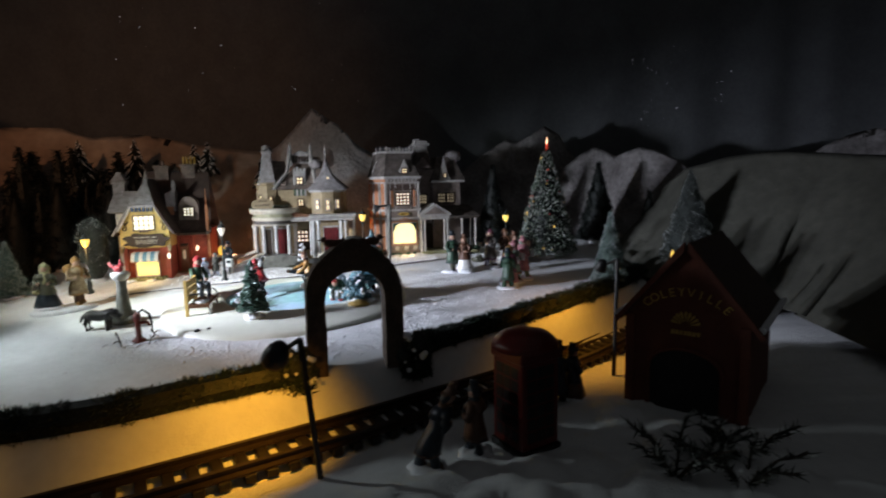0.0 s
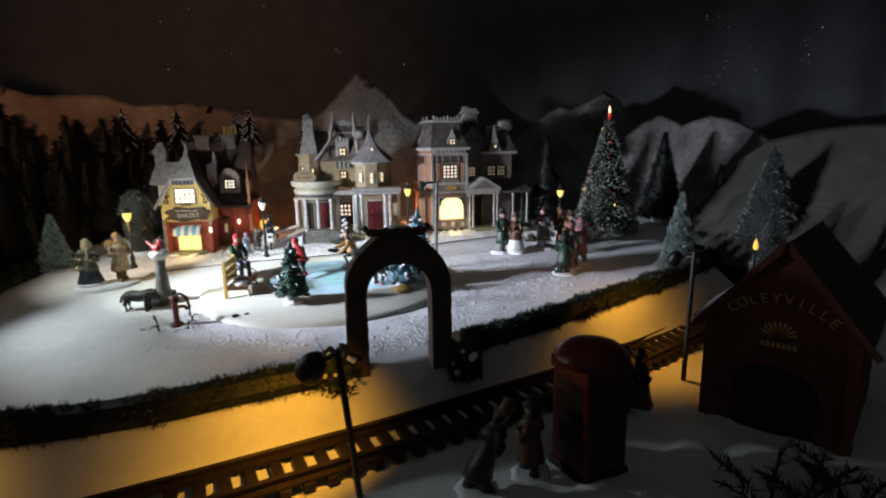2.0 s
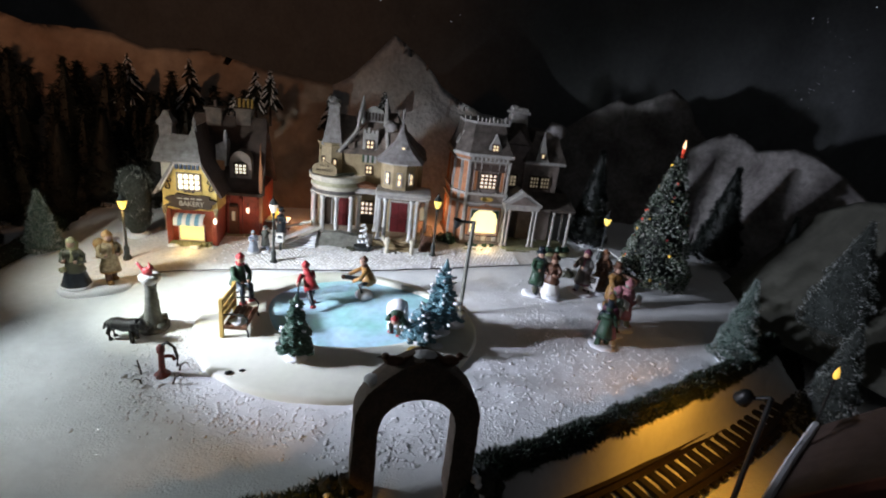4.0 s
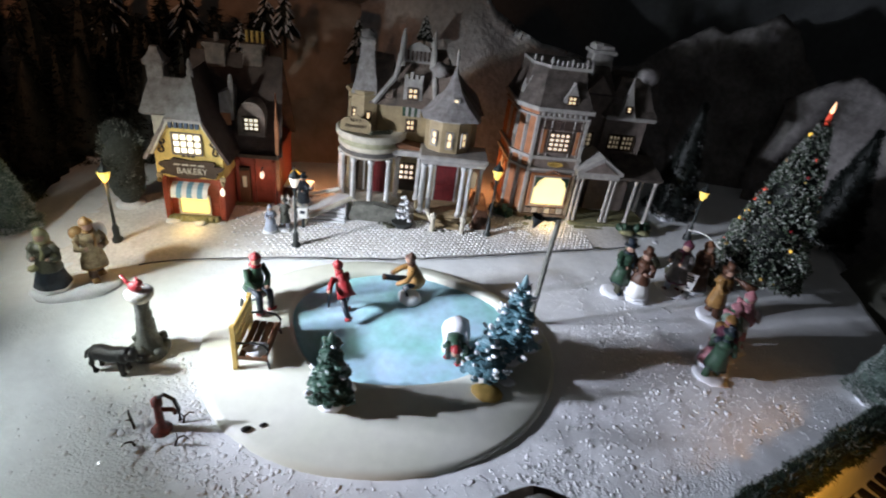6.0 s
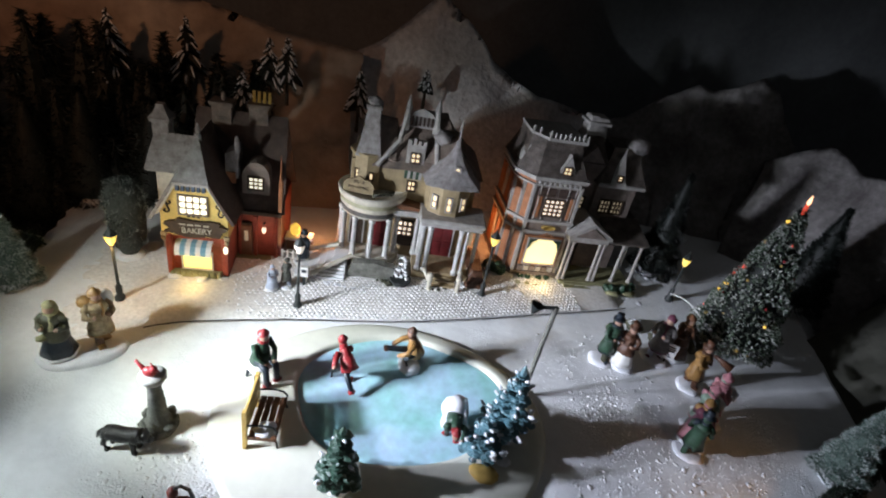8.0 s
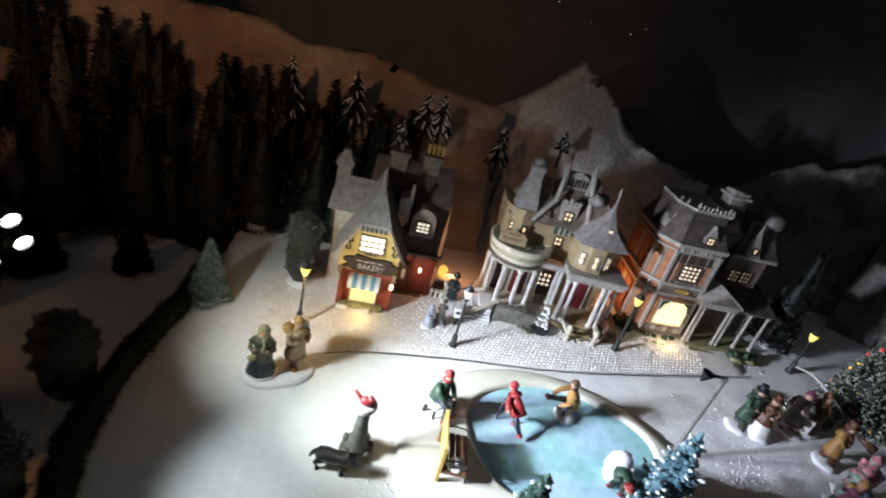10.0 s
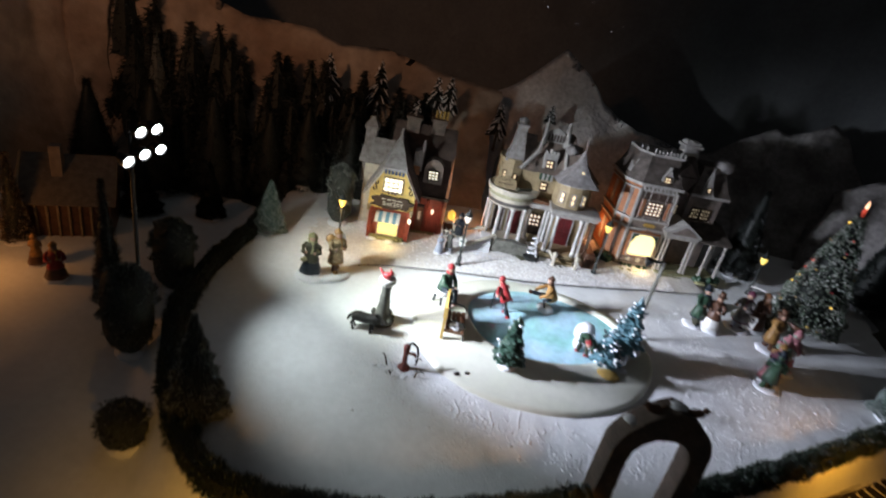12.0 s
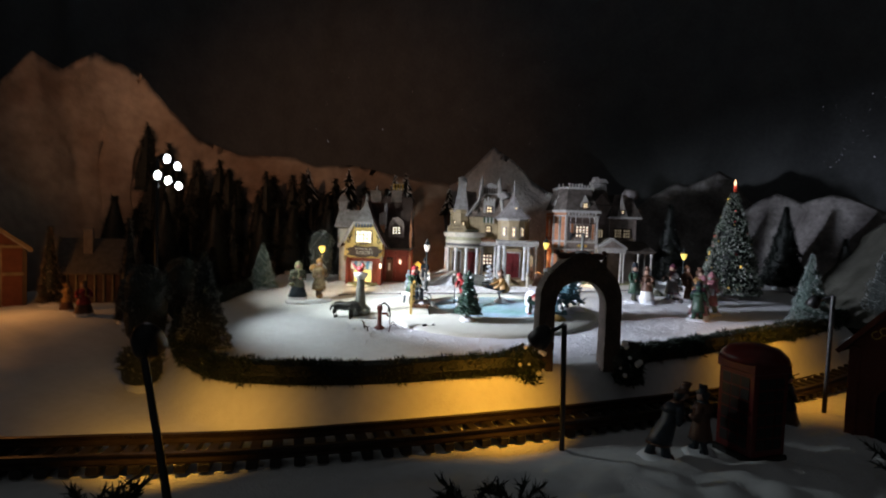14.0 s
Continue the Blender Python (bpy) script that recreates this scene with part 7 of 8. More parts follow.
posed_figurine(-0.326, 0.660, pond_z(-0.326, 0.660), 0.062, 60, GREENCOAT, NAVY, REDCOAT, "seated figurine in a dark coat with red hat on the bench", (0, 0.02, 0.40), (0.0, -0.04, 0.74), (0.0, -0.07, 0.86), [[(-0.08, 0, 0.36), (-0.09, -0.26, 0.36), (-0.09, -0.28, 0.05)], [(0.08, 0, 0.36), (0.09, -0.26, 0.36), (0.10, -0.30, 0.06)]], [[(-0.12, 0, 0.70), (-0.17, -0.10, 0.54), (-0.08, -0.24, 0.46)], [(0.12, 0, 0.70), (0.17, -0.10, 0.54), (0.06, -0.26, 0.46)]], extra=stool)
posed_figurine(-0.246, 0.682, ice_z(-0.246, 0.682), 0.056, 230, REDCOAT, NAVY, REDCOAT, "skater figurine in a red coat bending forward on the ice", (0, 0.05, 0.44), (0.0, -0.16, 0.70), (0.0, -0.24, 0.80), [[(-0.07, 0.04, 0.42), (-0.08, -0.05, 0.22), (-0.08, 0.02, 0.03)], [(0.07, 0.06, 0.42), (0.08, 0.20, 0.24), (0.08, 0.34, 0.10)]], [[(-0.12, -0.12, 0.66), (-0.20, -0.22, 0.52), (-0.12, -0.34, 0.44)], [(0.12, -0.12, 0.66), (0.22, -0.06, 0.58), (0.30, 0.08, 0.56)]], extra=stick)
posed_figurine(-0.190, 0.724, ice_z(-0.190, 0.724), 0.056, 300, OCHRE, NAVY, BROWNCOAT, "skater figurine in an ochre coat sitting back with one leg out", (0, 0.08, 0.40), (0.0, -0.02, 0.72), (0.0, -0.06, 0.85), [[(-0.07, 0.06, 0.36), (-0.08, -0.22, 0.40), (-0.08, -0.48, 0.46)], [(0.07, 0.06, 0.36), (0.09, -0.14, 0.30), (0.08, -0.06, 0.06)]], [[(-0.12, 0, 0.66), (-0.20, -0.16, 0.54), (-0.14, -0.34, 0.50)], [(0.12, 0, 0.66), (0.20, -0.14, 0.52), (0.14, -0.30, 0.44)]], base=0.20)
posed_figurine(-0.128, 0.650, ice_z(-0.128, 0.650), 0.052, 10, GREENCOAT, OLIVE, REDCOAT, "bending figurine in green with red hat beside a snowman", (0, 0.06, 0.44), (0.0, -0.24, 0.56), (0.0, -0.36, 0.54), [[(-0.08, 0.06, 0.42), (-0.09, 0.04, 0.22), (-0.10, 0.10, 0.04)], [(0.08, 0.06, 0.42), (0.09, 0.02, 0.22), (0.10, -0.06, 0.04)]], [[(-0.12, -0.18, 0.56), (-0.18, -0.10, 0.44), (-0.12, 0.06, 0.36)], [(0.12, -0.18, 0.56), (0.20, -0.10, 0.42), (0.18, -0.20, 0.26)]], extra=pushed_lump)
figurine(0.026, 0.820, g0(0.026, 0.820), 0.067, 40, GREENCOAT, OLIVE, NAVY, "gentleman figurine in a dark green coat and black hat", group="strolling figurines")
figurine(0.046, 0.818, g0(0.046, 0.818), 0.062, -30, BROWNCOAT, WHITE, BROWNCOAT, "lady figurine in a brown jacket and white dress", True, group="strolling figurines")
figurine(0.090, 0.846, g0(0.090, 0.846), 0.067, -40, GREYCOAT, PALEBLUE, PLUM, "figurine in a grey coat with raised arms", arms=1.2, group="strolling figurines")
figurine(0.116, 0.858, g0(0.116, 0.858), 0.065, 30, BROWNCOAT, BROWNCOAT, WOOD_RED, "figurine in a long brown coat", True, group="strolling figurines")
figurine(0.110, 0.716, g0(0.110, 0.716), 0.058, 150, GREENCOAT, GREENCOAT, NAVY, "carol singer figurine in a green coat", extra=book, group="carol singers")
figurine(0.114, 0.732, g0(0.114, 0.732), 0.062, 130, PLUM, ROSE, OCHRE, "carol singer figurine in a plum coat", True, extra=book, group="carol singers")
figurine(0.122, 0.750, g0(0.122, 0.750), 0.065, 110, MINT, GREENCOAT, ROSE, "carol singer figurine in pale blue with a red hat", extra=book, group="carol singers")
figurine(0.138, 0.770, g0(0.138, 0.770), 0.067, 100, ROSE, MINT, ROSE, "carol singer figurine in pink with a pink hat", extra=book, group="carol singers")
figurine(0.128, 0.815, g0(0.128, 0.815), 0.065, 60, OCHRE, BROWNCOAT, BROWNCOAT, "musician figurine in ochre raising a brass horn", extra=horn, group="carol singers")
figurine(-0.378, 0.785, g0(-0.378, 0.785) + 0.004, 0.034, 60, PALEBLUE, PALEBLUE, PALEBLUE, "small pale blue figurine before the bakery", True, group="small figurines by the bakery")
figurine(-0.366, 0.797, g0(-0.366, 0.797) + 0.004, 0.040, -60, STONE_GREY, PALEBLUE, STONE_GREY, "small grey figurine before the bakery", group="small figurines by the bakery")
figurine(-0.366, 0.846, g0(-0.366, 0.846) + 0.004, 0.048, -20, NAVY, CREAM, NAVY, "dark figurine with a tall hat beside the guest house", group="small figurines by the bakery")
figurine(0.018, 0.342, g0(0.018, 0.342), 0.066, 110, NAVY, NAVY, BROWNCOAT, "dark hunched figurine beside the railway", lean=0.45, group="figurines at the station")
figurine(0.056, 0.366, g0(0.056, 0.366), 0.062, 250, BROWNCOAT, NAVY, NAVY, "dark brown figurine beside the telephone box", group="figurines at the station")
figurine(0.140, 0.462, g0(0.140, 0.462), 0.066, 170, NAVY, NAVY, BLACK, "dark figurine with a black hat on the platform", group="figurines at the station")
figurine(0.158, 0.478, g0(0.158, 0.478), 0.058, 100, NAVY, BROWNCOAT, BLACK, "dark figurine waiting on the platform", True, group="figurines at the station")

# ---- things on the plaza ----
bd = thing("bench", -0.296, 0.606, pond_z(-0.296, 0.606) - 0.001, 104, "yellow wooden park bench with brown seat and snow", "bench")
for x in (-0.022, 0.022):
    bm = mk()
    prism(bm, [(x - 0.0022, 0.0), (x + 0.0022, 0.0), (x + 0.0022, 0.045), (x - 0.0022, 0.045)], 0.0085, 0.0120)
    part("back_post", worn(bm, 0.0003, 0.006), WOOD_GOLD, bd)
for i in range(3):
    bm = mk()
    box(bm, -0.0200, 0.0200, 0.0085, 0.0110, 0.0170 + 0.0092 * i, 0.0248 + 0.0092 * i, 0, 0.0006)
    part("back_slat", worn(bm, 0.0003, 0.006), WOOD_GOLD, bd)
for i in range(4):
    bm = mk()
    box(bm, -0.024, 0.024, -0.0165 + 0.0062 * i, -0.0112 + 0.0062 * i, 0.0130, 0.0155, 0, 0.0005)
    part("seat_slat", worn(bm, 0.0003, 0.006), WOOD_RED, bd)
for x in (-0.021, 0.021):
    bm = mk()
    box(bm, x - 0.0012, x + 0.0012, -0.016, 0.0095, 0.0095, 0.0128)
    part("seat_rail", bm, WOOD_RED, bd)
    bm = mk()
    tube(bm, [(x, -0.014, 0.013), (x, -0.0165, 0.007), (x, -0.0175, -0.001)], 0.0011, 6)
    part("leg", bm, IRON, bd)
    bm = mk()
    tube(bm, [(x, 0.009, 0.026), (x, -0.004, 0.0275), (x, -0.013, 0.026), (x, -0.0170, 0.021), (x, -0.0155, 0.014)], 0.0010, 6)
    part("armrest", bm, IRON, bd)
bm = mk()
ball(bm, (-0.016, -0.006, 0.016), 0.009, 0, (1.0, 1.0, 0.35), 0.5)
part("snow", bm, SNOW_CAP, bd, "snow on the seat", True)

STONE_PALE = mat("pale_worn_stone", (0.56, 0.56, 0.53), 0.8, 0.4, 200, 0.9, 0.001, dark=(0.32, 0.32, 0.29))
fo = thing("bird_bath", -0.383, 0.583, g0(-0.383, 0.583), 0, "weathered grey stone pillar with a bowl and red bird", "bird bath")
bm = mk()
lathe(bm, [(0.0165, -0.003), (0.016, 0.003), (0.0125, 0.007), (0.0098, 0.011), (0.0082, 0.018), (0.0066, 0.032), (0.0054, 0.048), (0.0062, 0.052), (0.0068, 0.056)], 0, 0, 16)
for i in range(11):
    ball(bm, (0.0125 * math.cos(i * 0.6), 0.012 * math.sin(i * 0.6), 0.003 + 0.003 * (i % 3)), 0.0045, 0, (1, 1, 0.8), 0.5, 2)
worn(bm, 0.0011, 0.008, 200)
part("pillar", bm, STONE_GREY, fo, smooth=True)
bm = mk()
lathe(bm, [(0.006, 0.053), (0.0085, 0.0555), (0.0106, 0.0590), (0.0110, 0.0622), (0.0098, 0.0636), (0.0070, 0.0640), (0.002, 0.0644)], 0, 0, 20)
worn(bm, 0.0006, 0.006, 220)
part("bowl", bm, STONE_PALE, fo, "pale bowl with snow", True)
bm = mk()
ball(bm, (0.000, -0.003, 0.0685), 0.0044, 0, (1.35, 0.9, 1.1))
ball(bm, (0.0050, -0.0038, 0.0740), 0.0032, 0)
tube(bm, [(0.0050, -0.0038, 0.0755), (0.0030, -0.0038, 0.0800)], 0.0018, 6, end=0.0004)
tube(bm, [(0.0075, -0.0040, 0.0738), (0.0105, -0.0042, 0.0728)], 0.0012, 5, end=0.0003)
tube(bm, [(-0.003, -0.003, 0.0680), (-0.0080, -0.002, 0.0715), (-0.0125, -0.002, 0.0760)], 0.0022, 6, end=0.0014)
tube(bm, [(0.001, -0.003, 0.0660), (0.001, -0.003, 0.0600)], 0.0009, 5)
part("bird", bm, REDCOAT, fo, "small red bird", True)

dg = mk()
tube(dg, [(-0.019, 0, 0.0185), (-0.012, 0, 0.0200), (0.000, 0, 0.0185), (0.010, 0, 0.0200), (0.015, 0, 0.0205)], 0.0074, 12)
ball(dg, (-0.018, 0, 0.0185), 0.0078, 0)
ball(dg, (0.014, 0, 0.0200), 0.0082, 0)
tube(dg, [(0.014, 0, 0.022), (0.022, 0, 0.0225)], 0.0064, 10)
ball(dg, (0.0245, 0, 0.0215), 0.0064, 0)
tube(dg, [(0.026, 0, 0.021), (0.0335, 0, 0.0165)], 0.0044, 9, end=0.0030)
for s in (-1, 1):
    ball(dg, (0.0225, s * 0.0055, 0.0225), 0.0034, 0, (0.8, 0.5, 1.3))
    for x, q in ((-0.018, -0.006), (0.012, 0.002)):
        tube(dg, [(x, s * 0.0042, 0.018), (x - 0.001 + q * 0.6, s * 0.0044, 0.009), (x + q * 0.3, s * 0.0044, 0.001), (x + q * 0.3 + 0.003, s * 0.0044, 0.0)], 0.0034, 7, end=0.0024)
tube(dg, [(-0.024, 0, 0.020), (-0.029, 0, 0.017), (-0.032, 0, 0.011)], 0.0030, 7, end=0.0018)
for v in dg.verts:
    v.co += noise.noise_vector(v.co * 150) * 0.0006
tagged(put("dog_figurine", dg, mat("black_fur_paint", (0.012, 0.012, 0.013), 0.4, 0.5, 160, 0.8), smooth=True), "black dog figurine standing at the stone pillar", "figurine").matrix_world = pose(-0.394, 0.555, g0(-0.394, 0.555), 0, 0, 8) @ Matrix.Diagonal((0.72, 0.9, 0.92, 1))

PUMP_RED = mat("worn_red_paint", (0.20, 0.035, 0.022), 0.6, 0.6, 260, 0.5, 0.0006, dark=(0.05, 0.022, 0.018))
pu = thing("water_pump", -0.323, 0.517, g0(-0.323, 0.517), 20, "red hand water pump with a dark curved handle", "water pump")
bm = mk()
lathe(bm, [(0.009, -0.002), (0.007, 0.002), (0.0032, 0.005), (0.0028, 0.024), (0.0040, 0.026), (0.0040, 0.031), (0.001, 0.034)], 0, 0, 10)
part("body", bm, PUMP_RED, pu, smooth=True)
bm = mk()
tube(bm, [(0.003, 0, 0.021), (0.010, 0, 0.021), (0.012, 0, 0.017)], 0.0018, 6)
part("spout", bm, PUMP_RED, pu)
bm = mk()
tube(bm, [(-0.001, 0, 0.031), (0.006, 0, 0.036), (0.012, 0, 0.031), (0.0145, 0, 0.020), (0.014, 0, 0.010)], 0.0015, 6)
part("handle", bm, BLACK, pu)
bm = mk()
r_ = random.Random(2)
for i in range(90):
    ball(bm, (r_.gauss(0, 0.012), r_.gauss(0, 0.009), -0.0009), r_.uniform(0.0010, 0.0026), 0, (1.4, 1.3, 0.6), 0.6, 2)
tagged(part("snow", bm, SNOW_CAP, pu, "loose snow round the foot", True), kind="stuff")

sn = thing("notice_board", 0.100, 0.838, g0(0.100, 0.838), -8, "small white notice board on a stake", "notice board")
bm = mk()
box(bm, -0.0105, 0.0105, -0.001, 0.001, 0.006, 0.034, 0, 0.0004)
bo = part("board", bm, WHITE, sn)
bo.matrix_local = pose(0, 0, 0.004, -8, 6, 0) @ Matrix.Diagonal((0.74, 1, 0.78, 1))
for z, a, b in ((0.0290, -0.006, 0.006), (0.0255, -0.0075, 0.0075), (0.0220, -0.0065, 0.0065), (0.0150, -0.005, 0.002), (0.0120, -0.001, 0.005)):
    bm = mk()
    box(bm, a, b, -0.0014, -0.0009, z - 0.0009, z + 0.0009)
    part("writing_bar", bm, NAVY, bo)
bm = mk()
tube(bm, [(0, 0.0015, -0.003), (0, 0.0015, 0.020)], 0.0011, 6)
part("stake", bm, WOOD_DARK, sn)

mb = thing("mail_box", -0.347, 0.806, street_z(-0.347, 0.806), 10, "white mail box on a dark post beside the street lamp", "mail box")
bm = mk()
tube(bm, [(0, 0, -0.002), (0, 0, 0.014)], 0.0018, 6)
part("post", bm, IRON, mb)
bm = mk()
box(bm, -0.0055, 0.0055, -0.003, 0.003, 0.013, 0.027, 0, 0.001)
part("box", bm, WHITE, mb)
bm = mk()
box(bm, -0.003, 0.003, -0.0036, -0.0028, 0.020, 0.024)
part("slot_plate", bm, NAVY, mb)

stl = thing("lantern_stall", -0.383, 0.868, g0(-0.383, 0.868) + 0.002, 14, "small wooden stall with an orange lantern and white fence", "market stall")
bm = mk()
box(bm, -0.016, 0.016, 0.0, 0.018, 0.0, 0.018, 0, 0.0008)
part("counter", bm, WOOD_RED, stl)
bm = mk()
box(bm, -0.018, 0.018, -0.004, 0.018, 0.017, 0.0205, 0, 0.0008)
part("top", bm, SNOW_CAP, stl, "snow-covered top")
bm = mk()
lathe(bm, [(0.002, 0.020), (0.0065, 0.024), (0.0065, 0.033), (0.001, 0.038)], -0.006, 0.008, 8)
part("lantern", bm, BULB_GOLD, stl, "glowing orange lantern")
for i in range(6):
    bm = mk()
    box(bm, -0.018 + 0.007 * i, -0.0155 + 0.007 * i, -0.020, -0.018, -0.002, 0.013, 0, 0.0004)
    part("fence_picket", bm, WHITE, stl)
bm = mk()
box(bm, -0.019, 0.020, -0.0178, -0.0168, 0.007, 0.009)
part("fence_rail", bm, WHITE, stl)

# ---- station and telephone box ----
ph = thing("telephone_box", 0.099, 0.380, g0(0.099, 0.380), 34, "red telephone box with a domed roof", "telephone box")
ph.matrix_world = ph.matrix_world @ Matrix.Scale(1.07, 4)
bm = mk()
box(bm, -0.020, 0.020, -0.020, 0.020, -0.004, 0.006, 0, 0.001)
part("plinth", bm, BLACK, ph)
bm = mk()
box(bm, -0.018, 0.018, -0.018, 0.018, 0.006, 0.082, 0, 0.0008)
part("body", bm, BOX_RED, ph)
bm = mk()
box(bm, -0.0195, 0.0195, -0.0195, 0.0195, 0.074, 0.083, 0, 0.001)
part("cornice", bm, BOX_RED, ph)
bm = mk()
lathe(bm, [(0.0265, 0.082), (0.025, 0.087), (0.019, 0.0925), (0.010, 0.0950), (0.0005, 0.0958)], 0, 0, 20)
part("roof", bm, BOX_RED, ph, "domed red roof", True)
for i in range(4):
    rot = pose(0, 0, 0, 0, 0, 90 * i)
    bm = mk()
    box(bm, -0.0125, 0.0125, -0.0190, -0.0180, 0.0762, 0.0808)
    part("sign_panel", bm, CREAM, ph).matrix_local = rot
    for c in range(3):
        for q in range(6):
            bm = mk()
            box(bm, -0.0135 + 0.0092 * c, -0.0055 + 0.0092 * c, -0.0184, -0.0176, 0.012 + 0.0100 * q, 0.0205 + 0.0100 * q)
            part("pane", bm, BLACK, ph).matrix_local = rot

stn = thing("railway_station", 0.255, 0.442, g0(0.255, 0.442) + 0.002, -36, "dark red gabled railway station with gold lettering", "station")
bm = mk()
prism(bm, [(-0.053, 0.0), (0.053, 0.0), (0.053, 0.096), (0.0, 0.158), (-0.053, 0.096)], 0.0, 0.13)
part("wall", bm, STATION_RED, stn)
bm = mk()
slab(bm, [((-0.063, -0.004, 0.086), (0.0, -0.004, 0.162), (0.0, 0.145, 0.162), (-0.063, 0.145, 0.086)), ((0.063, -0.004, 0.086), (0.0, -0.004, 0.162), (0.0, 0.145, 0.162), (0.063, 0.145, 0.086))], 0.004)
part("roof", bm, ROOF_DARK, stn, "dark roof with snow along the eaves")
for s in (-1, 1):
    bm = mk()
    prism(bm, [(s * 0.066, 0.084), (s * 0.063, 0.081), (s * 0.0015, 0.1550), (s * 0.0015, 0.164)], -0.007, -0.003)
    part("bargeboard", bm, STATION_RED, stn)
    bm = mk()
    tube(bm, [(s * 0.0625, -0.004, 0.0895), (s * 0.0635, 0.06, 0.091), (s * 0.0625, 0.145, 0.0895)], 0.0032, 6)
    part("eaves_snow", bm, SNOW_CAP, stn)
    bm = mk()
    box(bm, s * 0.0505 - 0.0045, s * 0.0505 + 0.0045, -0.0035, 0.004, 0.0, 0.090, 0, 0.0008)
    part("corner_post", bm, STATION_RED, stn)
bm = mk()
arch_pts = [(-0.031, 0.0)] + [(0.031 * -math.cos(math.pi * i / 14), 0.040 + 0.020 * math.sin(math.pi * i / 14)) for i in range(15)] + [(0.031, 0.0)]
# flat black panel in place of the doorway's dark opening
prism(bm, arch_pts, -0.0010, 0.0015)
part("doorway", bm, BLACK, stn, "black arched panel standing in for the dark doorway")
bm = mk()
tube(bm, [(x * 1.06, -0.0012, z * 1.03) for x, z in arch_pts], 0.0022, 6)
part("door_surround", bm, STATION_RED, stn)
word = "COLEYVILLE"
for i, ch in enumerate(word):
    a = radians(132 - 84 * i / (len(word) - 1))
    m = Matrix.Translation((0.052 * math.cos(a), -0.0012, 0.066 + 0.050 * math.sin(a))) @ pose(0, 0, 0, 0, 90 - math.degrees(a), 0) @ FRONT
    lettering("letter", ch, 0.0115, m, GOLD, stn)
# worn gold crest under the lettering, and the line of bars below it
for k in range(9):
    a = math.pi * (0.1 + 0.8 * k / 8)
    bm = mk()
    prism(bm, [(0.004 * math.cos(a), 0.084 + 0.004 * math.sin(a)), (0.0125 * math.cos(a - 0.10), 0.084 + 0.0125 * math.sin(a - 0.10)), (0.0135 * math.cos(a), 0.084 + 0.0145 * math.sin(a)), (0.0125 * math.cos(a + 0.10), 0.084 + 0.0125 * math.sin(a + 0.10))], -0.0012, 0.0008)
    part("crest_ray", bm, GOLD, stn, "dull gold crest ray")
for k in range(7):
    bm = mk()
    box(bm, -0.0125 + 0.0038 * k, -0.0099 + 0.0038 * k, -0.0014, 0.0006, 0.0755, 0.0795)
    part("writing_bar", bm, GOLD, stn)

for bx, by, s in ((0.104, 0.880, 0.017), (0.138, 0.890, 0.019), (0.070, 0.895, 0.011)):
    bu = thing("snowy_bush", bx, by, g0(bx, by), 0, "rounded olive bush dusted with snow beside the villa", "bush", "bushes beside the villa")
    r_ = random.Random(int(bx * 1000))
    bm, bw = mk(), mk()
    for n in range(34):
        v = Vector((r_.gauss(0, 1), r_.gauss(0, 1), abs(r_.gauss(0, 1)))).normalized() * s * 0.75
        ball(bm, (v.x, v.y, v.z * 0.9), s * 0.36, 0, (1, 1, 0.8), 0.8, 2)
        if v.z > 0.25 * s:
            ball(bw, (v.x * 1.1, v.y * 1.1, v.z + s * 0.22), s * 0.17, 0, (1.2, 1.2, 0.5), 0.8, 1)
    part("foliage", bm, OLIVE, bu, smooth=True)
    tagged(part("snow", bw, SNOW_CAP, bu, "dusting of snow", True), kind="stuff")

# dark twigs stuck in the snow round the pump, and two pebbles on the pond's bank
for tx, ty, ta, tl in ((-0.342, 0.512, 150, 0.011), (-0.306, 0.508, 20, 0.010), (-0.332, 0.500, 250, 0.008), (-0.312, 0.526, 60, 0.008)):
    tw = thing("twig", tx, ty, g0(tx, ty), ta, "short dark curved twig stuck in the snow by the pump", "twig", "twigs by the pump")
    bm = mk()
    tube(bm, [(0, 0, -0.002), (0.25 * tl, 0.05 * tl, 0.7 * tl), (0.75 * tl, 0.0, 1.0 * tl), (1.1 * tl, -0.1 * tl, 0.75 * tl)], 0.0011, 6, end=0.0005)
    part("stem", bm, TWIG, tw)
    bm = mk()
    tube(bm, [(0.25 * tl, 0.05 * tl, 0.6 * tl), (0.1 * tl, 0.4 * tl, 1.0 * tl)], 0.0008, 5, end=0.0003)
    part("side_shoot", bm, TWIG, tw)
for px_, py_, pr in ((-0.262, 0.531, 0.0030), (-0.252, 0.538, 0.0022)):
    bm = mk()
    ball(bm, (0, 0, pr * 0.3), pr, 0, (1.3, 0.9, 0.6), 0.4)
    pb = put("pebble", bm, BLACK, smooth=True)
    pb.matrix_world = pose(px_, py_, pond_z(px_, py_), 0, 0, 40)
    tagged(pb, "small dark pebble on the plaster bank of the pond", "pebble", "pebbles on the pond's bank")

# amber lamp beside the dark trees, and a shed on the hill
yl = thing("path_lamp", 0.317, 0.640, g0(0.317, 0.640), 0, "small dark path lamp with an amber flame", "lamp")
bm = mk()
lathe(bm, [(0.004, -0.004), (0.0014, 0.004), (0.0011, 0.115), (0.002, 0.117)], 0, 0, 8)
part("post", bm, BLACK, yl)
bm = mk()
lathe(bm, [(0.0010, 0.116), (0.0029, 0.120), (0.0022, 0.125), (0.0003, 0.130)], 0, 0, 9)
part("flame", bm, BULB_GOLD, yl, "glowing amber flame", True)

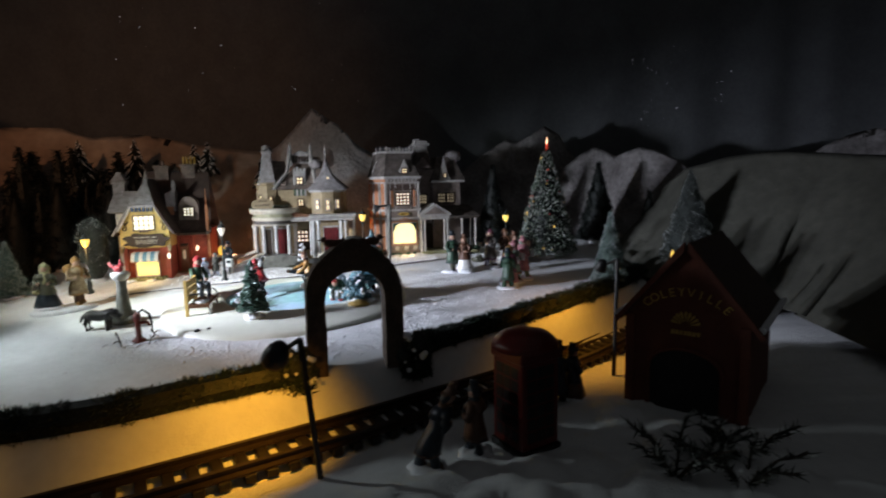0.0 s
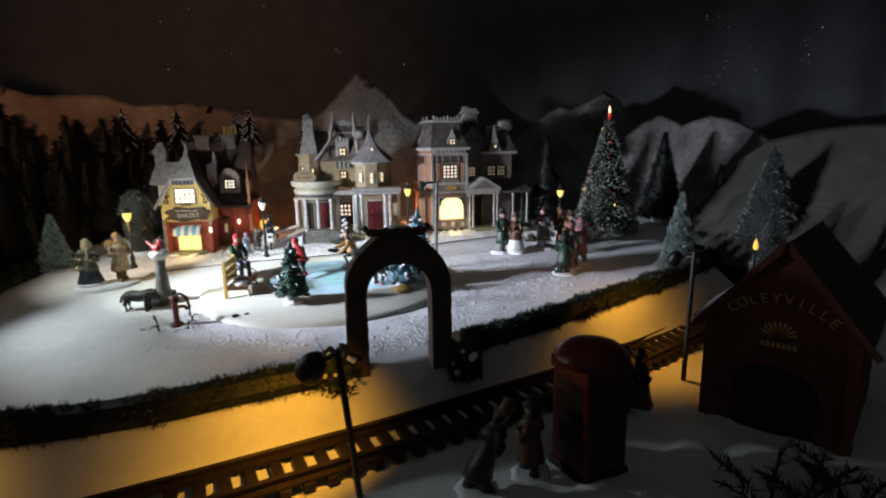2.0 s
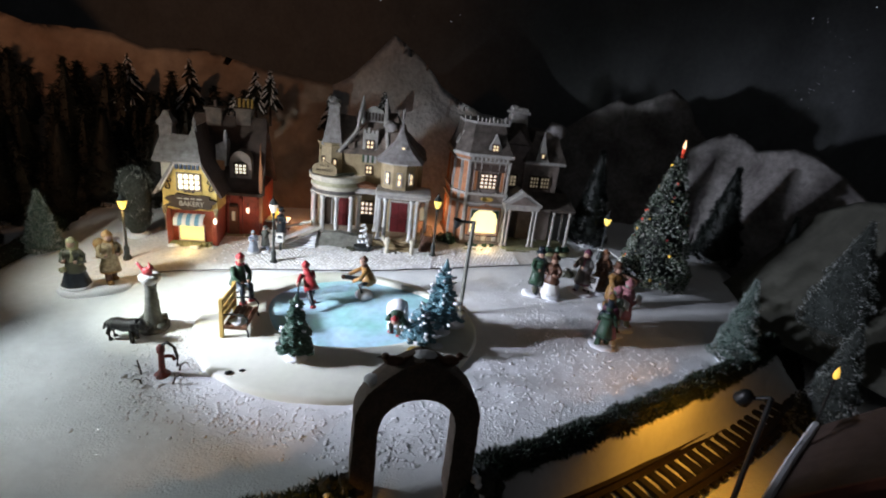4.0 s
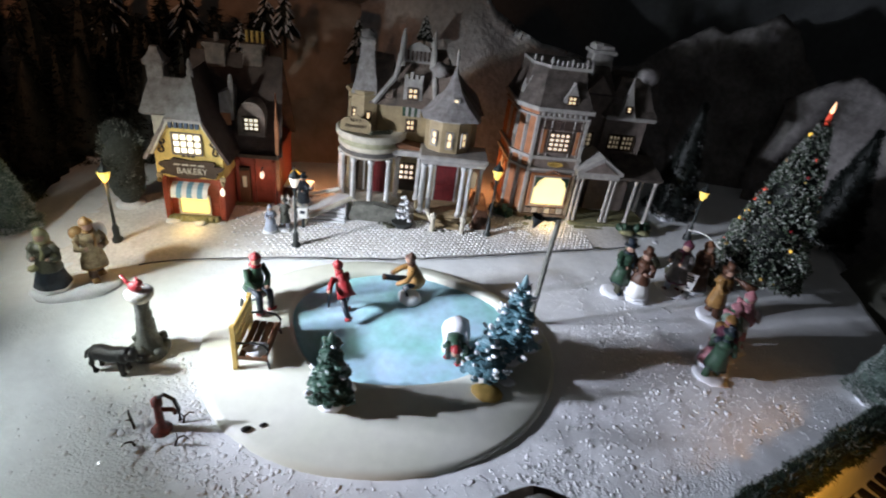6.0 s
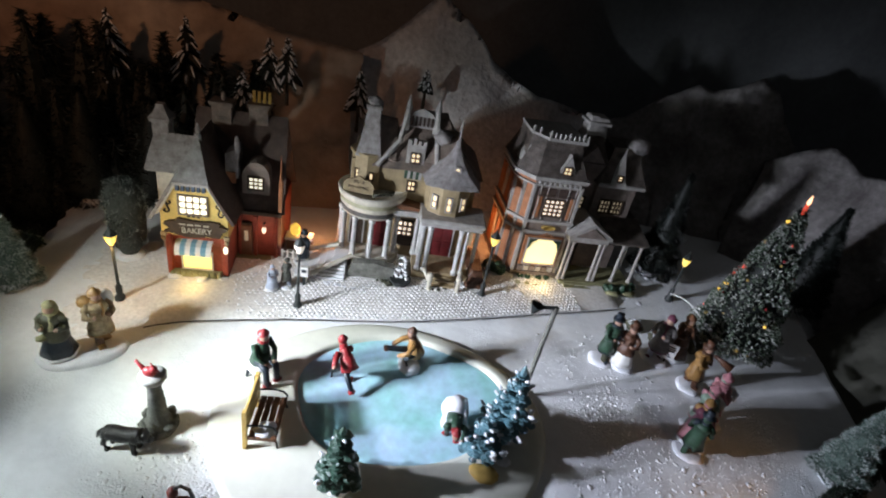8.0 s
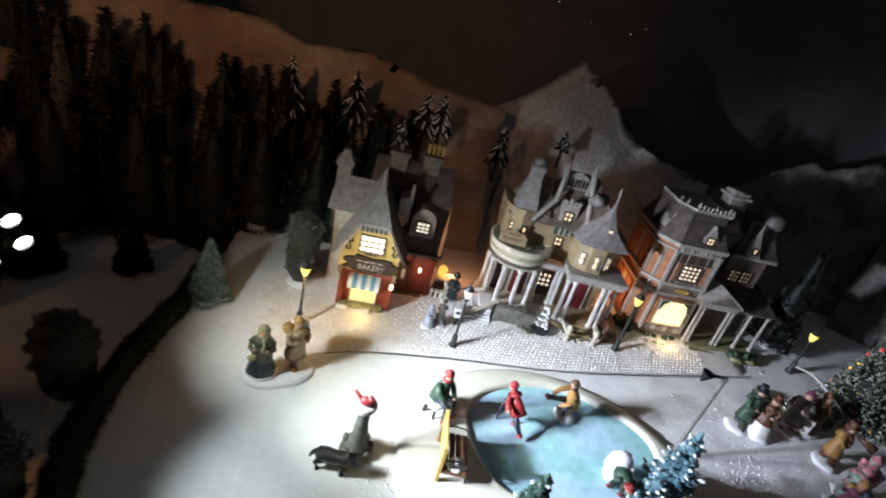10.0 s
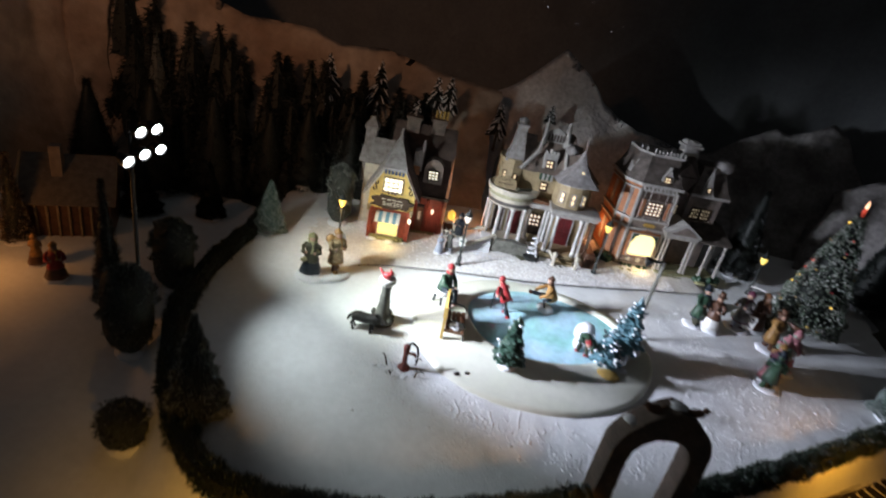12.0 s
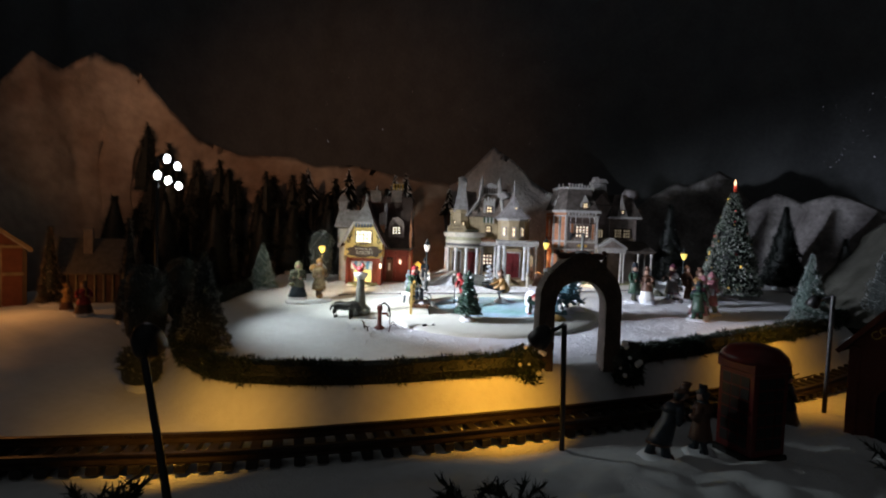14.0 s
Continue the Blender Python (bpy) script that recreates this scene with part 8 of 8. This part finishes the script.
hut = thing("hillside_shed", 0.560, 0.862, 0.158, -24, "small dark open-fronted shed on the hillside", "shed")
bm = mk()
box(bm, -0.034, 0.034, 0.020, 0.040, -0.05, 0.034, 0, 0.001)
part("back_wall", bm, WOOD_DARK, hut)
bm = mk()
box(bm, -0.042, 0.042, -0.014, 0.044, 0.033, 0.038, 0, 0.0012)
part("roof", bm, ROOF_DARK, hut, "dark flat roof")
for x in (-0.036, -0.002, 0.032):
    bm = mk()
    box(bm, x, x + 0.0035, -0.010, -0.006, -0.05, 0.034, 0, 0.0005)
    part("post", bm, WOOD_DARK, hut)

# ---- neighbouring village on the far side of the hedge ----


TIMBER = mat("worn_timber", (0.26, 0.20, 0.13), 0.7, 0.4, 120, 0.4)

ROOF_SHED = mat("grey_brown_shingle", (0.17, 0.145, 0.125), 0.8, 0.4, 120, 0.9, 0.0009, courses=40)


def cottage(x, y, wd, dp, eave, ridge, turn, wall, roof, label, panes):
    e = thing("cottage", x, y, g0(x, y) - 0.002, turn, label, "house", "cottages of the neighbouring village")
    h = wd / 2
    bm = mk()
    prism(bm, [(-h, 0), (h, 0), (h, eave), (0, ridge - 0.003), (-h, eave)], 0, dp)
    part("wall", bm, wall, e)
    bm = mk()
    slab(bm, [((-h - 0.010, -0.008, eave - 0.010), (0, -0.008, ridge), (0, dp + 0.008, ridge), (-h - 0.010, dp + 0.008, eave - 0.010)), ((h + 0.010, -0.008, eave - 0.010), (0, -0.008, ridge), (0, dp + 0.008, ridge), (h + 0.010, dp + 0.008, eave - 0.010))], 0.004)
    part("roof", bm, roof, e)
    for s in (-1, 1):
        bm = mk()
        box(bm, s * h - 0.003, s * h + 0.003, -0.004, 0.003, 0, eave, 0, 0.0006)
        part("corner_post", bm, WOOD_DARK, e)
    for z0 in (eave * 0.5, eave - 0.006):
        bm = mk()
        box(bm, -h, h, -0.004, 0.0, z0, z0 + 0.005, 0, 0.0006)
        part("beam", bm, TIMBER, e)
    for k in (-0.6, -0.2, 0.2, 0.6):
        bm = mk()
        box(bm, k * h - 0.0018, k * h + 0.0018, -0.0035, 0.0, 0.0, eave, 0, 0.0005)
        part("timber", bm, TIMBER, e)
    for k in range(7):
        bm = mk()
        box(bm, h, h + 0.0032, 0.010 + (dp - 0.022) * k / 6, 0.013 + (dp - 0.022) * k / 6, 0.0, eave - 0.004, 0, 0.0005)
        part("side_timber", bm, TIMBER, e)
    for s in (-1, 1):
        bm = mk()
        prism(bm, [(s * (h + 0.010), eave - 0.012), (s * (h + 0.010), eave - 0.006), (0, ridge + 0.002), (0, ridge - 0.004)], -0.010, -0.006)
        part("bargeboard", bm, TIMBER, e)
    bm = mk()
    box(bm, 0.2 * h, 0.2 * h + 0.016, 0.3 * dp, 0.3 * dp + 0.014, eave, ridge + 0.018, 0, 0.0008)
    part("chimney", bm, GREYWALL, e)
    for x0, z0, w_, h_, c, r in panes:
        window(e, x0, x0 + w_, z0, z0 + h_, -0.001, c, r, PANE_WARM, WOOD_DARK, 0.2)
    return e


cottage(-0.965, 0.415, 0.150, 0.08, 0.100, 0.160, 58, STATION_RED, ROOF_SNOW, "dark red timbered cottage with snowy roof and lit windows", [(-0.030, 0.064, 0.016, 0.024, 2, 3), (0.008, 0.064, 0.016, 0.024, 2, 3), (-0.026, 0.015, 0.012, 0.018, 2, 2), (0.020, 0.015, 0.012, 0.018, 2, 2)])
cottage(-0.920, 0.543, 0.090, 0.100, 0.064, 0.110, -50, BROWNCOAT, ROOF_SHED, "brown timbered cottage with a dull grey-brown roof", [])
for i, (sx, sy, sz, mt) in enumerate(((-0.770, 0.452, 0.054, REDCOAT), (-0.815, 0.462, 0.046, OCHRE))):
    figurine(sx, sy, g0(sx, sy), sz, 60 + 80 * i, mt, BROWNCOAT, OCHRE, "figurine in a red coat outside the cottage" if i == 0 else "figurine in an ochre coat outside the cottage", True, group="figurines of the neighbouring village")
for x, y, h, s in ((-0.705, 0.470, 0.160, 51), (-0.885, 0.490, 0.13, 52)):
    brush_tree("slim_tree", x, y, h, 0.0185, BRUSH_WARM_LIT, "slim bottle-brush cone tree outside the hedge, warm light in its brown", "slim brown trees", s, count=5200, needle=0.006)

# evergreen sprigs in the foreground
for x, y, s in ((-0.118, 0.195, 5), (-0.088, 0.205, 6), (-0.345, 0.105, 7), (-0.325, 0.098, 8), (0.205, 0.330, 9), (0.235, 0.345, 10), (0.268, 0.352, 11), (0.250, 0.318, 12)):
    sp = thing("evergreen_sprig", x, y, g0(x, y), 0, "dark evergreen sprig with frosted needles standing in the snow" if x > 0.15 else "dark evergreen sprig lying in the snow", "sprig", "evergreen sprigs")
    r = random.Random(s)
    roots, dirs, lens = [], [], []
    for i in range(9):
        a, ln = r.uniform(0, 6.28), r.uniform(0.014, 0.028) * (1.5 if x > 0.15 else 1.0)
        pts = [Vector((0, 0, -0.002)), Vector((0.5 * ln * math.cos(a), 0.5 * ln * math.sin(a), 0.6 * ln)), Vector((ln * math.cos(a), ln * math.sin(a), 0.8 * ln))]
        bm = mk()
        tube(bm, pts, 0.0010, 4)
        part("stem", bm, TWIG, sp)
        for q in range(46):
            k = q / 46
            at = pts[0].lerp(pts[1], 2 * k) if k < 0.5 else pts[1].lerp(pts[2], 2 * k - 1)
            d = (pts[2] - pts[1]).normalized() * 0.7 + Vector((r.gauss(0, 0.6), r.gauss(0, 0.6), r.gauss(0.15, 0.5)))
            roots.append(tuple(at))
            dirs.append(tuple(d.normalized()))
            lens.append(r.uniform(0.006, 0.011))
    needle_cloud("needles", roots, dirs, lens, 0.0010, TOPIARY if x > 0.15 else HEDGE, sp, s)

# ---- unseen warm lamp of the neighbouring village; warm points added between the lit houses ----
lamp("cottage_lamp", "POINT", pose(-0.84, 0.40, 0.13), 0.105, (1.0, 0.40, 0.10), 0.01)
lamp("house_gap_fill", "POINT", pose(-0.157, 0.985, 0.150), 0.043, (1.0, 0.40, 0.14), 0.008)
lamp("house_gap_fill", "POINT", pose(-0.375, 0.885, 0.125), 0.050, (1.0, 0.42, 0.16), 0.01)

# light of the bakery's lantern, the shop window, the parlour window and the gold street lamp
lamp("wall_lantern_light", "POINT", bk.matrix_world @ pose(0.1110, 0.026, 0.046), 0.007, (1.0, 0.50, 0.25), 0.003)
lamp("shop_window_light", "POINT", bk.matrix_world @ pose(0.043, -0.030, 0.018), 0.020, (1.0, 0.66, 0.22), 0.006)
lamp("parlour_window_light", "POINT", vi.matrix_world @ pose(0.046, -0.030, 0.018), 0.026, (1.0, 0.68, 0.26), 0.006)
lamp("street_lamp_light", "POINT", pose(-0.516, 0.700, 0.150), 0.050, (1.0, 0.55, 0.18), 0.004)
